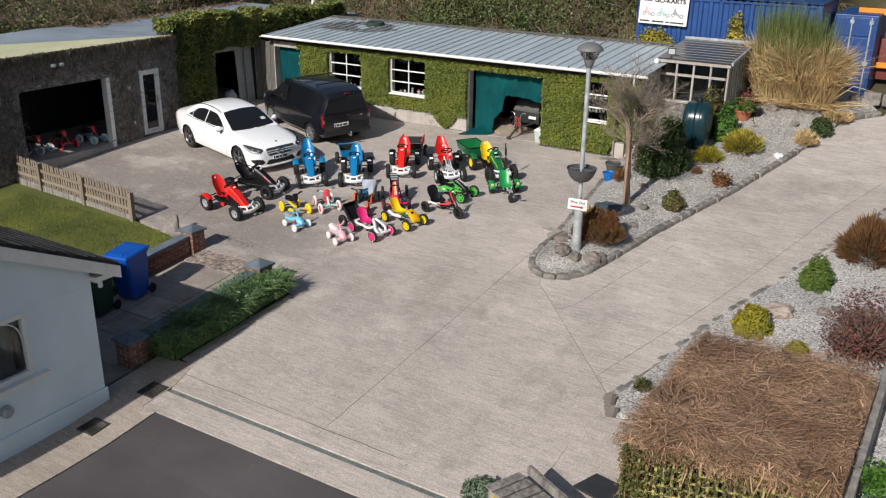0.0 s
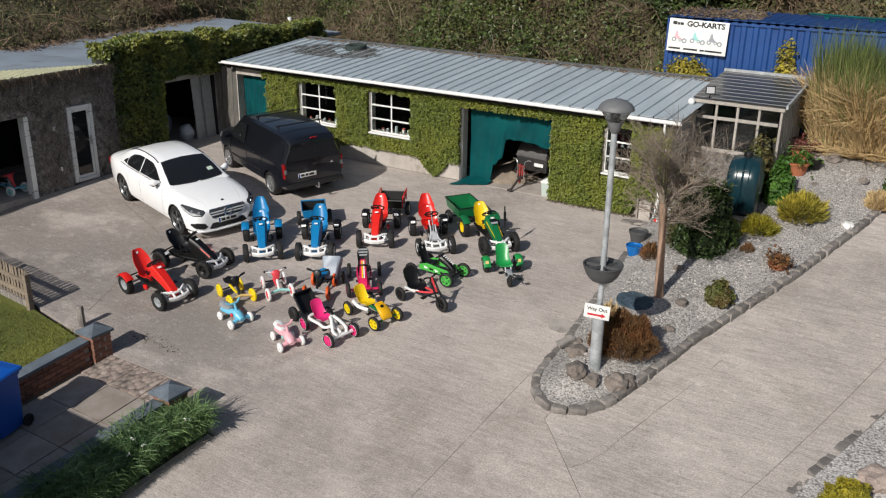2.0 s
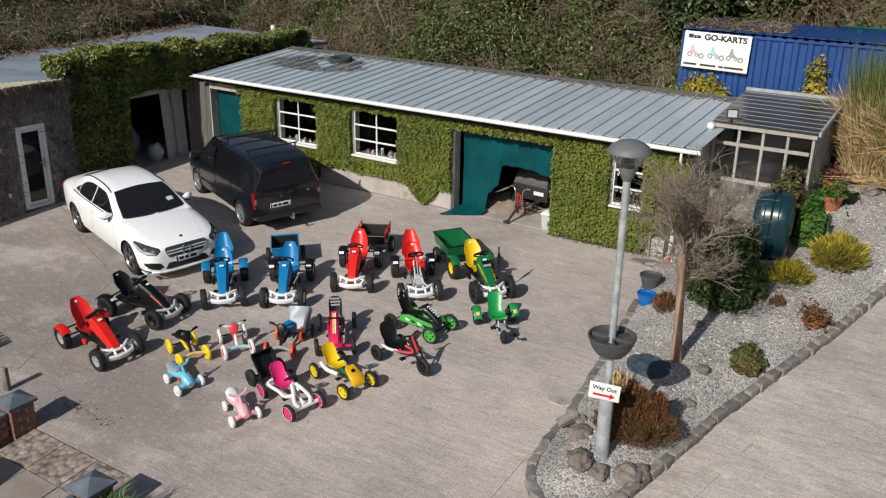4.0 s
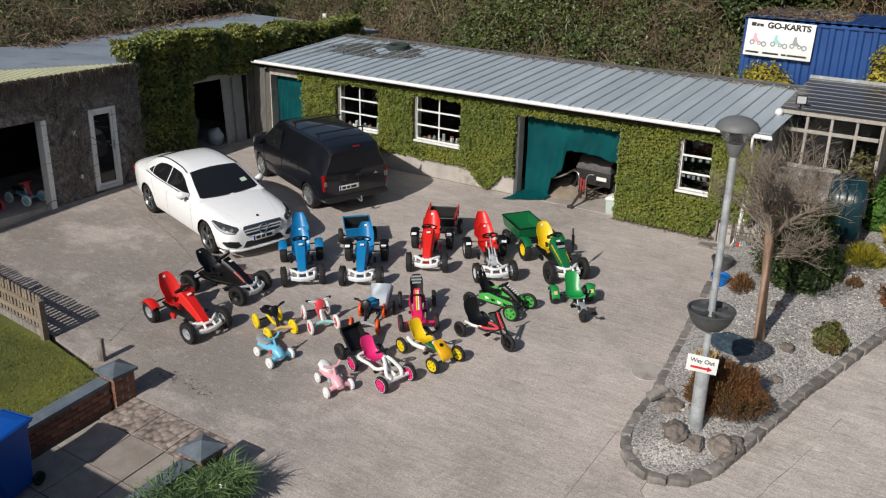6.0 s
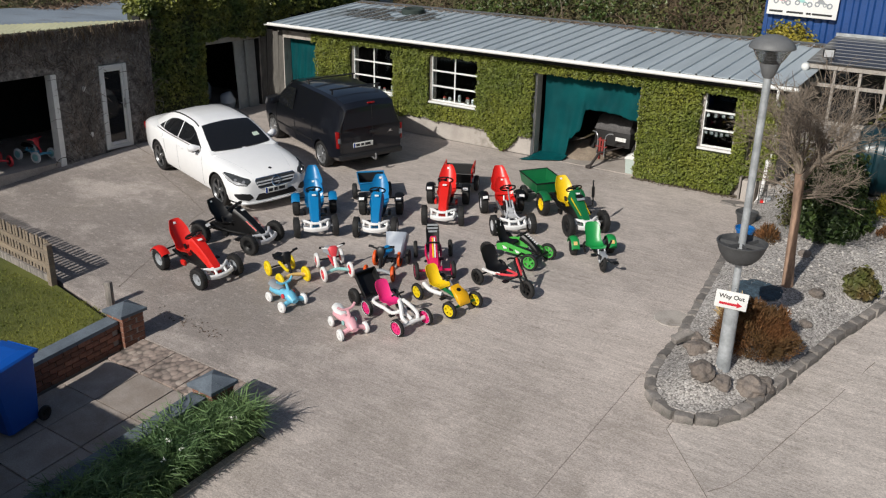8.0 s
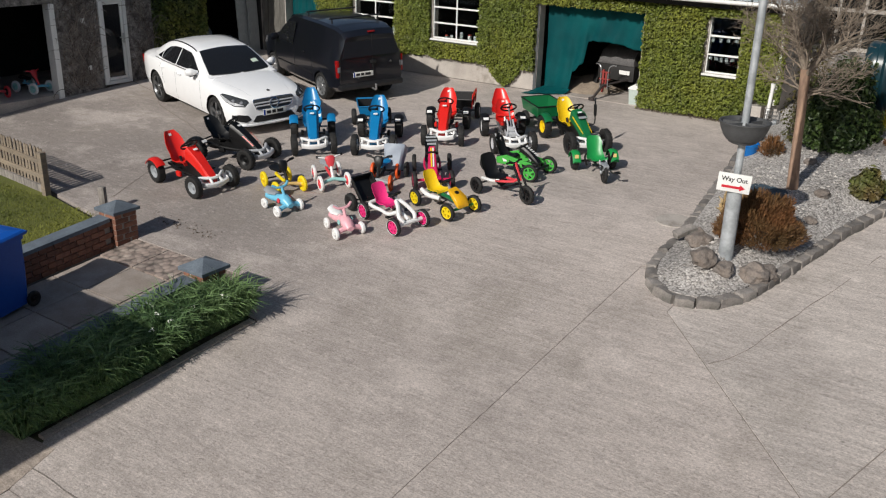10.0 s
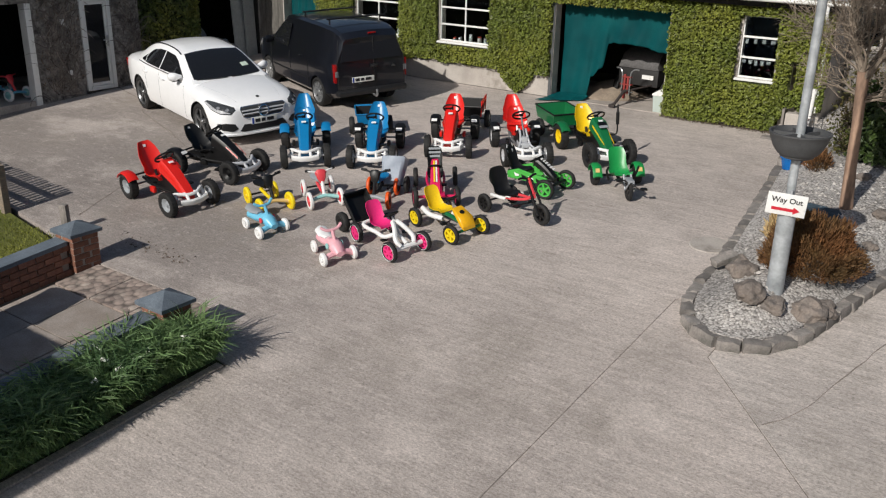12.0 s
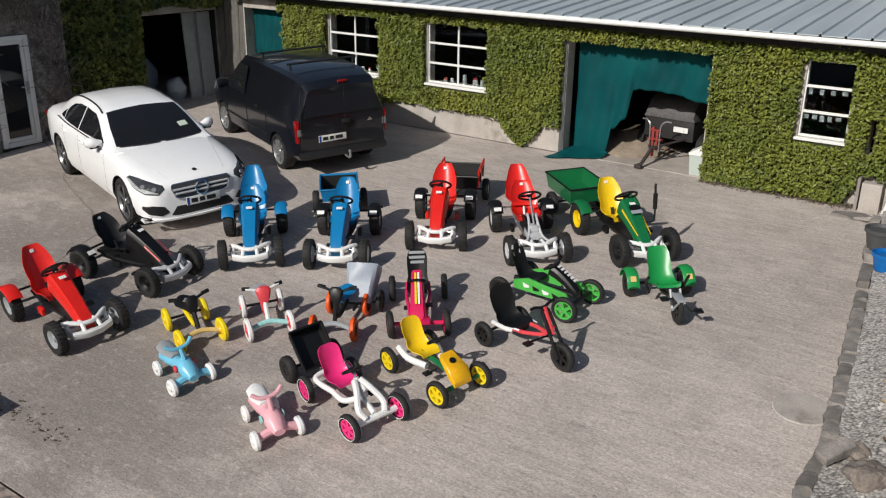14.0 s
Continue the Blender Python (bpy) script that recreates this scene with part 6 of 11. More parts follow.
    for s in (-1, 1):
        tube(bm, [(fx - 0.02, s * (tr - 0.125), 0.262), (fx + 0.035, s * (tr - 0.125), 0.185)], 0.020), tube(bm, [(fx + 0.07, s * 0.075, 0.257), (fx + 0.15, s * 0.085, 0.185)], 0.022)
        tube(bm, [(fx - 0.06, s * 0.06, 0.25), (fx + 0.07, s * 0.07, 0.257)], 0.018)
    part("bumper", bm, C[bumper], k)
    for s in (-1, 1):
        part("fender", arc_fender(r * 1.06 + 0.035, 0.15, 35, 150), C[fender], k, at=pose(rx, s * tr * 1.02, r * 1.06))
        if fender == "black":
            decal(k, "sticker", [(rx + 0.17, s * tr * 1.02 - 0.045, 0.37), (rx + 0.205, s * tr * 1.02 - 0.045, 0.335), (rx + 0.205, s * tr * 1.02 + 0.045, 0.335), (rx + 0.17, s * tr * 1.02 + 0.045, 0.37)], C["white"])
        bm = bmesh.new()
        tube(bm, [(0.22, 0.08 * s, 0.2), (0.22 + s * 0.09, 0.09 * s, 0.2 + s * 0.09)], 0.011)
        box(bm, 0.22 + s * 0.09 - 0.04, 0.22 + s * 0.09 + 0.04, min(0.09 * s, 0.19 * s), max(0.09 * s, 0.19 * s), 0.19 + s * 0.09, 0.215 + s * 0.09, 0.006)
        part("pedal", bm, BLACK, k)
        bm = bmesh.new()
        box(bm, rx + 0.36, -0.05, min(s * 0.16, s * 0.21), max(s * 0.16, s * 0.21), 0.15, 0.235, 0.02)
        part("side_guard", bm, C[hood] if hood == "red" and cover else BLACK, k)
    return k


def trailer(x, y, heading, label, tray, length=0.62, width=0.46, tip=0.0, r=0.15, rim="silver", depth=0.18, lift=0.0, rim_style="dish", lining="black", rail=None):
    t = thing("kart_trailer", ground_pose(x, y, heading), label, "trailer", "kart trailers")
    for s in (-1, 1):
        put_wheel(t, 0, s * (width / 2 + 0.07), r, 0.09, r * 0.52, rim_style, C[rim])
    bm = bmesh.new()
    tube(bm, [(0, -width / 2 - 0.07, r), (0, width / 2 + 0.07, r)], 0.014), tube(bm, [(0, 0, r), (length * 0.5, 0, r + 0.06), (length * 0.5 + 0.22, 0, r + 0.08)], 0.018)
    part("chassis", bm, BLACK, t)
    bm = bmesh.new()
    z, L, W, th = r + 0.09 + lift, length / 2, width / 2, 0.012
    m = Matrix.Translation((0, 0, z)) @ Matrix.Rotation(radians(tip), 4, "Y")
    bottom = [(-L * 0.9, -W * 0.9), (L * 0.9, -W * 0.9), (L * 0.9, W * 0.9), (-L * 0.9, W * 0.9)]
    topr = [(-L, -W), (L, -W), (L, W), (-L, W)]
    inner = lambda q, d: [(math.copysign(abs(a) - d, a), math.copysign(abs(b) - d, b)) for a, b in q]
    rings = [[Vector((a, b, 0)) for a, b in bottom], [Vector((a, b, depth)) for a, b in topr], [Vector((a, b, depth)) for a, b in inner(topr, th)], [Vector((a, b, 0.012)) for a, b in inner(bottom, th)]]
    loft(bm, rings)
    bmesh.ops.transform(bm, matrix=m, verts=bm.verts[:])
    part("tray", bm, C[tray], t, smooth=False)
    bm = bmesh.new()
    q0, q1 = inner(bottom, th + 0.003), inner(topr, th + 0.003)
    loft(bm, [[Vector((a, b, depth - 0.012)) for a, b in inner(topr, th + 0.006)], [Vector((a, b, depth - 0.012)) for a, b in q1], [Vector((a, b, 0.014)) for a, b in q0]], cap=False)
    bm.faces.new([bm.verts.new((a, b, 0.016)) for a, b in q0])
    bmesh.ops.transform(bm, matrix=m, verts=bm.verts[:])
    part("liner", bm, C[lining], t, "" if lining == tray else "dark tray lining", smooth=False)
    bm = bmesh.new()
    for a, b in zip(topr, topr[1:] + topr[:1]):
        tube(bm, [m @ Vector((*a, depth)), m @ Vector((*b, depth))], 0.012, 6)
    part("rim_rail", bm, C[rail or tray], t)
    return t


big_kart((-12.985, 13.83), -9, "bright red pedal kart with matching fenders and a white bumper", "red", "red", "red", rim="grey")
big_kart((-13.285, 15.09), 4, "black pedal kart with red pinstripes and a pale bumper", "black", "black", "black", bumper="silver", stripe="red", rim="black", tall=0.39)
big_kart((-12.83, 15.88), -46.5, "blue pedal kart with a passenger seat and blue fenders", "blue", "blue", "blue", rim="silver", second_seat=True)
big_kart((-11.975, 16.41), -57, "blue pedal kart with black fenders, towing a blue trailer", "blue", "blue", "black")
trailer(-13.22, 17.86, -47, "blue open kart trailer with a dark tray", "blue", width=0.50, length=0.66, depth=0.17)
big_kart((-11.35, 17.49), -61, "red pedal kart with black fenders, towing a black trailer", "red", "red", "black")
_tr = trailer(-12.12, 19.15, -64, "black open kart trailer with red side rails", "black", width=0.54)
for s in (-1, 1):
    bm = bmesh.new()
    for u in (-0.27, 0.0, 0.27):
        tube(bm, [(u, 0.265 * s, 0.25), (u, 0.28 * s, 0.50)], 0.012, 6)
    tube(bm, [(-0.28, 0.28 * s, 0.50), (0.28, 0.28 * s, 0.50)], 0.014, 6), tube(bm, [(-0.28, 0.275 * s, 0.43), (0.28, 0.275 * s, 0.43)], 0.012, 6)
    part("side_rail", bm, C["red"], _tr, "red side rail")
big_kart((-10.13, 17.81), -48.5, "red pedal kart with two seats and a bare silver front frame", "red", "red", "black", second_seat=True, cover=False, frame="steel")

# Tractor-shaped kart with its trailer.
tk = big_kart((-9.105, 18.49), -38, "green and yellow tractor-style pedal kart with an exhaust stack", "green", "yellow", "green", rim="yellow", front_rim="black", r=0.19)
bm = bmesh.new()
tube(bm, bend([(0.34, 0.09, 0.42), (0.36, 0.17, 0.43), (0.36, 0.19, 0.50), (0.355, 0.19, 0.58)], 4), 0.012), tube(bm, [(0.355, 0.19, 0.58), (0.345, 0.19, 0.76)], 0.026, 10), tube(bm, [(0.345, 0.19, 0.76), (0.33, 0.19, 0.84), (0.32, 0.20, 0.87)], 0.014)
part("exhaust_stack", bm, BLACK, tk, "black exhaust stack")
decal(tk, "dash_panel", [(0.20, -0.07, 0.583), (0.255, -0.07, 0.553), (0.255, 0.07, 0.553), (0.20, 0.07, 0.583)], BLACK)
decal(tk, "sticker", [(0.262, -0.07, 0.549), (0.305, -0.07, 0.525), (0.305, 0.07, 0.525), (0.262, 0.07, 0.549)], C["grey"])
for s in (-1, 1):
    decal(tk, "stripe", [(0.12, s * 0.103, 0.53), (0.5, s * 0.08, 0.335), (0.5, s * 0.08, 0.318), (0.12, s * 0.105, 0.50)], C["yellow"])
trailer(-10.58, 19.62, -38, "dark green open kart trailer hitched to the tractor kart", "green", length=0.82, width=0.56, r=0.145, depth=0.20, lining="green", rail="black")


# Three-wheeled green trike.
def spoke_rear(k, x, y, r=0.15):
    put_wheel(k, x, y, r, 0.10, r * 0.5, "dish", BLACK)


tri = thing("pedal_trike", ground_pose(-8.45, 17.55, -50), "bright green low three-wheeled pedal trike with rear fenders", "trike")
for s in (-1, 1):
    spoke_rear(tri, -0.32, s * 0.30, 0.135)
    part("fender", arc_fender(0.175, 0.13, 10, 170), C["trike_green"], tri, at=pose(-0.32, s * 0.30, 0.14))
    decal(tri, "sticker", [(-0.20, s * 0.30 - 0.03, 0.272), (-0.165, s * 0.30 - 0.03, 0.225), (-0.165, s * 0.30 + 0.03, 0.225), (-0.20, s * 0.30 + 0.03, 0.272)], C["sand"])
put_wheel(tri, 0.36, 0, 0.145, 0.055, 0.095, "spoke", BLACK)
bm = bmesh.new()
tube(bm, [(-0.32, -0.30, 0.135), (-0.32, 0.30, 0.135)], 0.02), tube(bm, bend([(-0.32, 0, 0.15), (-0.1, 0, 0.13), (0.12, 0, 0.2), (0.28, 0, 0.31)], 4), 0.024)
part("frame", bm, BLACK, tri)
bm = bmesh.new()
for s in (-1, 1):
    tube(bm, [(0.24, 0.05 * s, 0.32), (0.36, 0.05 * s, 0.145)], 0.014), tube(bm, [(0.36, 0.05 * s, 0.145), (0.46, 0.03 * s, 0.27)], 0.012)
box(bm, 0.26, 0.46, -0.045, 0.045, 0.27, 0.30, 0.01)
part("fork", bm, C["grey"], tri, "grey steel fork")
part("seat", seat_mesh(0.72, 0.56, 0.17, 0.20), C["trike_green"], tri, at=pose(-0.11, 0, 0.20, 0, -20, 0))
for s in (-1, 1):
    bm = bmesh.new()
    tube(bm, [(0.46, 0.02 * s, 0.25), (0.46 + s * 0.05, 0.09 * s, 0.25 - s * 0.05), (0.46 + s * 0.05, 0.13 * s, 0.25 - s * 0.05)], 0.011)
    box(bm, 0.42 + s * 0.05, 0.50 + s * 0.05, min(s * 0.12, s * 0.20), max(s * 0.12, s * 0.20), 0.24 - s * 0.05, 0.262 - s * 0.05, 0.005)
    part("pedal", bm, BLACK, tri)
    bm = bmesh.new()
    tube(bm, bend([(-0.05, s * 0.17, 0.15), (-0.04, s * 0.21, 0.27), (0.03, s * 0.21, 0.36)], 4), 0.016)
    part("steering_lever", bm, BLACK, tri)


# Middle-sized karts.
def mid_kart(front, heading, label, frame, seat, rim, style="five", wb=0.80, track=0.52, r=0.136, nose=None, tyre=None, seat_high=0.36, rear_r=None, rear_rim=None):
    h = radians(heading)
    size = 0.92
    cx, cy = front[0] - math.cos(h) * wb / 2 * size, front[1] - math.sin(h) * wb / 2 * size
    k = thing("pedal_kart", ground_pose(cx, cy, heading) @ Matrix.Scale(size, 4), label, "pedal kart", "smaller pedal karts in the yard")
    fx, rx, tr = wb / 2, -wb / 2, track / 2
    for x, y in ((fx, tr), (fx, -tr), (rx, tr), (rx, -tr)):
        put_wheel(k, x, y, r if x > 0 else (rear_r or r), 0.07, r * 0.70, style, C[rim if x > 0 else rear_rim or rim], tyre_mat=tyre, steer=8 if x > 0 else 0)
    bm = bmesh.new()
    tube(bm, [(rx, -tr, r), (rx, tr, r)], 0.014)
    part("axle", bm, C["steel"], k)
    part("seat", seat_mesh(0.66, seat_high / 0.80, 0.175, 0.185), C[seat], k, at=pose(rx + 0.20, 0, 0.25, 0, -6, 0))
    steering(k, 0.07, 0.475, 0.092, -32, foot=(0.26, 0, 0.25))
    for s in (-1, 1):
        bm = bmesh.new()
        tube(bm, [(0.12, 0.06 * s, 0.19), (0.12 + s * 0.07, 0.08 * s, 0.19 + s * 0.05)], 0.010)
        box(bm, 0.12 + s * 0.07 - 0.035, 0.12 + s * 0.07 + 0.035, min(0.08 * s, 0.16 * s), max(0.08 * s, 0.16 * s), 0.18 + s * 0.05, 0.20 + s * 0.05, 0.005)
        part("pedal", bm, BLACK, k)
    return k, fx, rx, tr, r


pk, fx, rx, tr, r = mid_kart((-9.60, 14.23), -18, "white-framed pedal kart with a hot pink seat and pink rims", "white", "pink", "pink", "spoke")
bm = bmesh.new()
for s in (-1, 1):
    tube(bm, bend([(rx + 0.28, 0.13 * s, 0.20), (rx + 0.1, 0.17 * s, 0.22), (rx + 0.02, 0.15 * s, 0.24), (rx, 0.0, 0.25)], 4), 0.028, 8)
    tube(bm, bend([(rx + 0.28, 0.13 * s, 0.20), (0.06, 0.12 * s, 0.19), (0.18, 0.05 * s, 0.24)], 4), 0.028, 8)
    tube(bm, bend([(0.14, 0.03 * s, 0.40), (0.24, 0.07 * s, 0.35), (fx - 0.05, 0.13 * s, 0.24), (fx + 0.02, 0.10 * s, 0.17)], 5), 0.030, 8)
tube(bm, [(fx, -tr + 0.03, r), (fx + 0.01, 0, r + 0.01), (fx, tr - 0.03, r)], 0.032, 8), tube(bm, bend([(0.12, 0, 0.42), (0.2, 0, 0.26), (fx, 0, 0.18)], 4), 0.026, 8)
part("frame", bm, C["white"], pk)
for wx, wy in ((fx, tr), (fx, -tr), (rx, tr), (rx, -tr)):
    for s in (-1, 1):
        bm = bmesh.new()
        m = Matrix.Translation((wx, wy + s * 0.0345, r)) @ pose(0, 0, 0, 0, 0, 8 if wx > 0 else 0)
        lathe(bm, [(r * 0.80, -0.002), (r * 0.835, -0.003), (r * 0.835, 0.003), (r * 0.80, 0.002), (r * 0.80, -0.002)], 28, "y")
        part("tyre_line", bm, C["white"], pk, "thin white line round the tyre", at=m)
trailer(-10.66, 14.60, -18, "black kart trailer tipped up behind the pink kart", "black", length=0.38, width=0.33, tip=48, r=0.128, rim="black", lift=0.03, rim_style="spoke", depth=0.10)

yk, fx, rx, tr, r = mid_kart((-9.28, 15.0), -17, "green-framed pedal kart with a yellow seat, rims and nose panel", "green", "yellow", "lemon")
bm = bmesh.new()
tube(bm, bend([(rx, 0, 0.2), (rx + 0.25, 0, 0.22), (0.1, 0, 0.22), (fx, 0, 0.18)], 4), 0.03, 8), tube(bm, [(fx, -tr + 0.03, r), (fx, tr - 0.03, r)], 0.022, 8)
part("frame", bm, C["green"], yk)
for s in (-1, 1):
    bm = bmesh.new()
    tube(bm, bend([(rx + 0.02, 0.15 * s, 0.25), (rx + 0.2, 0.16 * s, 0.21), (0.02, 0.10 * s, 0.20)], 4), 0.034, 8)
    part("side_rail", bm, C["white"], yk, "white side rail")
bm = bmesh.new()
rings = []
for x, z, w, d in ((0.20, 0.395, 0.075, 0.02), (0.21, 0.40, 0.08, 0.05), (0.40, 0.305, 0.115, 0.08), (0.46, 0.215, 0.10, 0.05), (0.46, 0.19, 0.09, 0.03)):
    rings.append([Vector((x, y, z + q)) for y, q in ((-w, -d), (-w, -0.015), (-w * 0.88, 0.004), (0, 0.006), (w * 0.88, 0.004), (w, -0.015), (w, -d), (0, -d))])
loft(bm, rings)
part("nose_panel", bm, C["amber"], yk, "amber nose panel")
bm = bmesh.new()
lathe(bm, [(0.0, 0.004), (0.032, 0.004), (0.034, -0.006)], 16)
part("badge", bm, BLACK, yk, at=pose(0.31, 0, 0.362, 0, 26, 0))

bg, fx, rx, tr, r = mid_kart((-9.14, 16.93), -4, "black and lime green pedal kart with lime spoked rims", "lime", "black", "lime", wb=0.86, track=0.58, r=0.15, seat_high=0.46, rear_rim="black")
bm = bmesh.new()
tube(bm, bend([(rx, 0, 0.2), (rx + 0.25, 0, 0.2), (0.15, 0, 0.2), (fx, 0, 0.2)], 4), 0.03, 8), tube(bm, [(fx, -tr + 0.03, r), (fx, tr - 0.03, r)], 0.024, 8)
part("frame", bm, BLACK, bg)
for s in (-1, 1):
    bm = bmesh.new()
    prism(bm, [(rx + 0.12, 0.16), (0.30, 0.17), (fx - 0.02, 0.22), (fx - 0.06, 0.28), (0.12, 0.30), (rx + 0.3, 0.33), (rx + 0.1, 0.26)], "y", s * 0.17 - 0.02, s * 0.17 + 0.02)
    bmesh.ops.bevel(bm, geom=bm.edges[:], offset=0.008, segments=1, affect="EDGES")
    part("side_panel", bm, C["lime"], bg, "lime side panel")
    for n in range(4):
        x0 = rx + 0.24 + n * 0.13
        decal(bg, "sticker", [(x0, s * 0.193, 0.27 - n * 0.008), (x0 + 0.09, s * 0.193, 0.25 - n * 0.008), (x0 + 0.09, s * 0.193, 0.225 - n * 0.008), (x0 + 0.02, s * 0.193, 0.215 - n * 0.008)], BLACK if n % 2 else C["white"])
part("hood", hood_mesh((0.10, 0.50), (fx - 0.02, 0.28), 0.075, 0.06, 0.10), BLACK, bg)
for n in range(6):
    x0, z0 = 0.16 + n * 0.042, 0.502 - n * 0.023
    decal(bg, "sticker", [(x0, -0.03, z0), (x0 + 0.024, -0.03, z0 - 0.013), (x0 + 0.024, 0.03, z0 - 0.013), (x0, 0.03, z0)], C["white"])

for s in (-1, 1):
    for n in range(3):
        decal(bg, "sticker", [(rx + 0.035 - 0.012 * n, s * (0.045 + 0.01 * n), 0.40 + 0.085 * n), (rx + 0.03 - 0.012 * n, s * (0.075 + 0.006 * n), 0.41 + 0.085 * n), (rx + 0.018 - 0.012 * n, s * 0.07, 0.455 + 0.085 * n), (rx + 0.022 - 0.012 * n, s * 0.05, 0.445 + 0.085 * n)], C["white"])

mg, fx, rx, tr, r = mid_kart((-10.215, 15.64), -53, "magenta pedal kart with a tall striped nose and black high-backed seat", "magenta", "black", "maroon", "spoke", wb=0.86, track=0.60, r=0.148, seat_high=0.48)
part("hood", hood_mesh((-0.02, 0.56), (fx + 0.03, 0.25), 0.062, 0.088, 0.15), C["magenta"], mg)
for y0 in (-0.028, 0.004):
    decal(mg, "stripe", [(0.03, y0, 0.556), (fx - 0.06, y0, 0.348), (fx - 0.06, y0 + 0.022, 0.348), (0.03, y0 + 0.022, 0.556)], C["lemon"] if y0 < 0 else C["white"])
bm = bmesh.new()
tube(bm, [(fx, -tr + 0.03, r), (fx, tr - 0.03, r)], 0.024, 8), tube(bm, [(rx, 0, 0.2), (fx, 0, 0.2)], 0.03, 8)
box(bm, fx - 0.05, fx + 0.10, -0.13, 0.13, 0.175, 0.21, 0.015)
for s in (-1, 1):
    tube(bm, bend([(rx + 0.06, 0.12 * s, 0.24), (rx + 0.3, 0.13 * s, 0.20), (0.16, 0.10 * s, 0.20), (fx - 0.02, 0.08 * s, 0.20)], 4), 0.020, 8)
part("frame", bm, C["magenta"], mg)
for n in range(3):
    z0 = 0.47 + n * 0.06
    decal(mg, "sticker", [(rx + 0.035, -0.09, z0), (rx + 0.035, 0.09, z0), (rx + 0.025, 0.09, z0 + 0.03), (rx + 0.025, -0.09, z0 + 0.03)], C["grey"])

# Chopper-style three-wheeler.
ch = thing("pedal_chopper", ground_pose(-9.13, 15.95, -16) @ Matrix.Scale(0.92, 4), "black, red and white three-wheeled chopper with a long fork", "trike")
for s in (-1, 1):
    put_wheel(ch, -0.42, s * 0.26, 0.135, 0.07, 0.09, "spoke", BLACK)
put_wheel(ch, 0.46, 0, 0.152, 0.075, 0.10, "five", BLACK)
bm = bmesh.new()
tube(bm, [(-0.42, -0.26, 0.15), (-0.42, 0.26, 0.15)], 0.016)
part("rear_axle", bm, BLACK, ch)
bm = bmesh.new()
tube(bm, [(0.46, -0.06, 0.152), (0.21, -0.045, 0.565), (0.20, -0.03, 0.58), (0.20, 0.03, 0.58), (0.21, 0.045, 0.565), (0.46, 0.06, 0.152)], 0.018)
part("fork", bm, BLACK, ch)
bm = bmesh.new()
tube(bm, bend([(0.17, 0.16, 0.62), (0.17, 0.1, 0.62), (0.19, 0, 0.60), (0.17, -0.1, 0.62), (0.17, -0.16, 0.62)], 3), 0.016)
part("handlebar", bm, BLACK, ch)
bm = bmesh.new()
tube(bm, [(0.185, 0, 0.60), (0.33, 0, 0.35)], 0.026, 6, rs=[0.030, 0.018])
part("fork_cover", bm, C["coral"], ch, "red fork cover")
bm = bmesh.new()
for s in (-1, 1):
    tube(bm, bend([(-0.44, 0.12 * s, 0.22), (-0.25, 0.14 * s, 0.24), (-0.14, 0.11 * s, 0.24)], 4), 0.024, 8)
part("side_rail", bm, C["white"], ch, "white side rail")
bm = bmesh.new()
for s in (-1, 1):
    tube(bm, bend([(-0.16, 0.10 * s, 0.25), (0.0, 0.09 * s, 0.27), (0.22, 0.03 * s, 0.32), (0.3, 0.02 * s, 0.42)], 4), 0.021, 8)
part("frame", bm, C["coral"], ch)
part("seat", seat_mesh(0.70, 0.52, 0.215, 0.21), BLACK, ch, at=pose(-0.27, 0, 0.25, 0, -5, 0))
for s in (-1, 1):
    decal(ch, "sticker", [(-0.13, s * 0.135, 0.275), (-0.03, s * 0.125, 0.285), (-0.03, s * 0.12, 0.300), (-0.13, s * 0.13, 0.292)], C["white"])
bm = bmesh.new()
tube(bm, [(0.12, -0.13, 0.22), (0.12, 0.13, 0.2)], 0.012)
for s in (-1, 1):
    box(bm, 0.08, 0.16, min(s * 0.1, s * 0.19), max(s * 0.1, s * 0.19), 0.2, 0.22, 0.005)
part("pedal", bm, BLACK, ch)


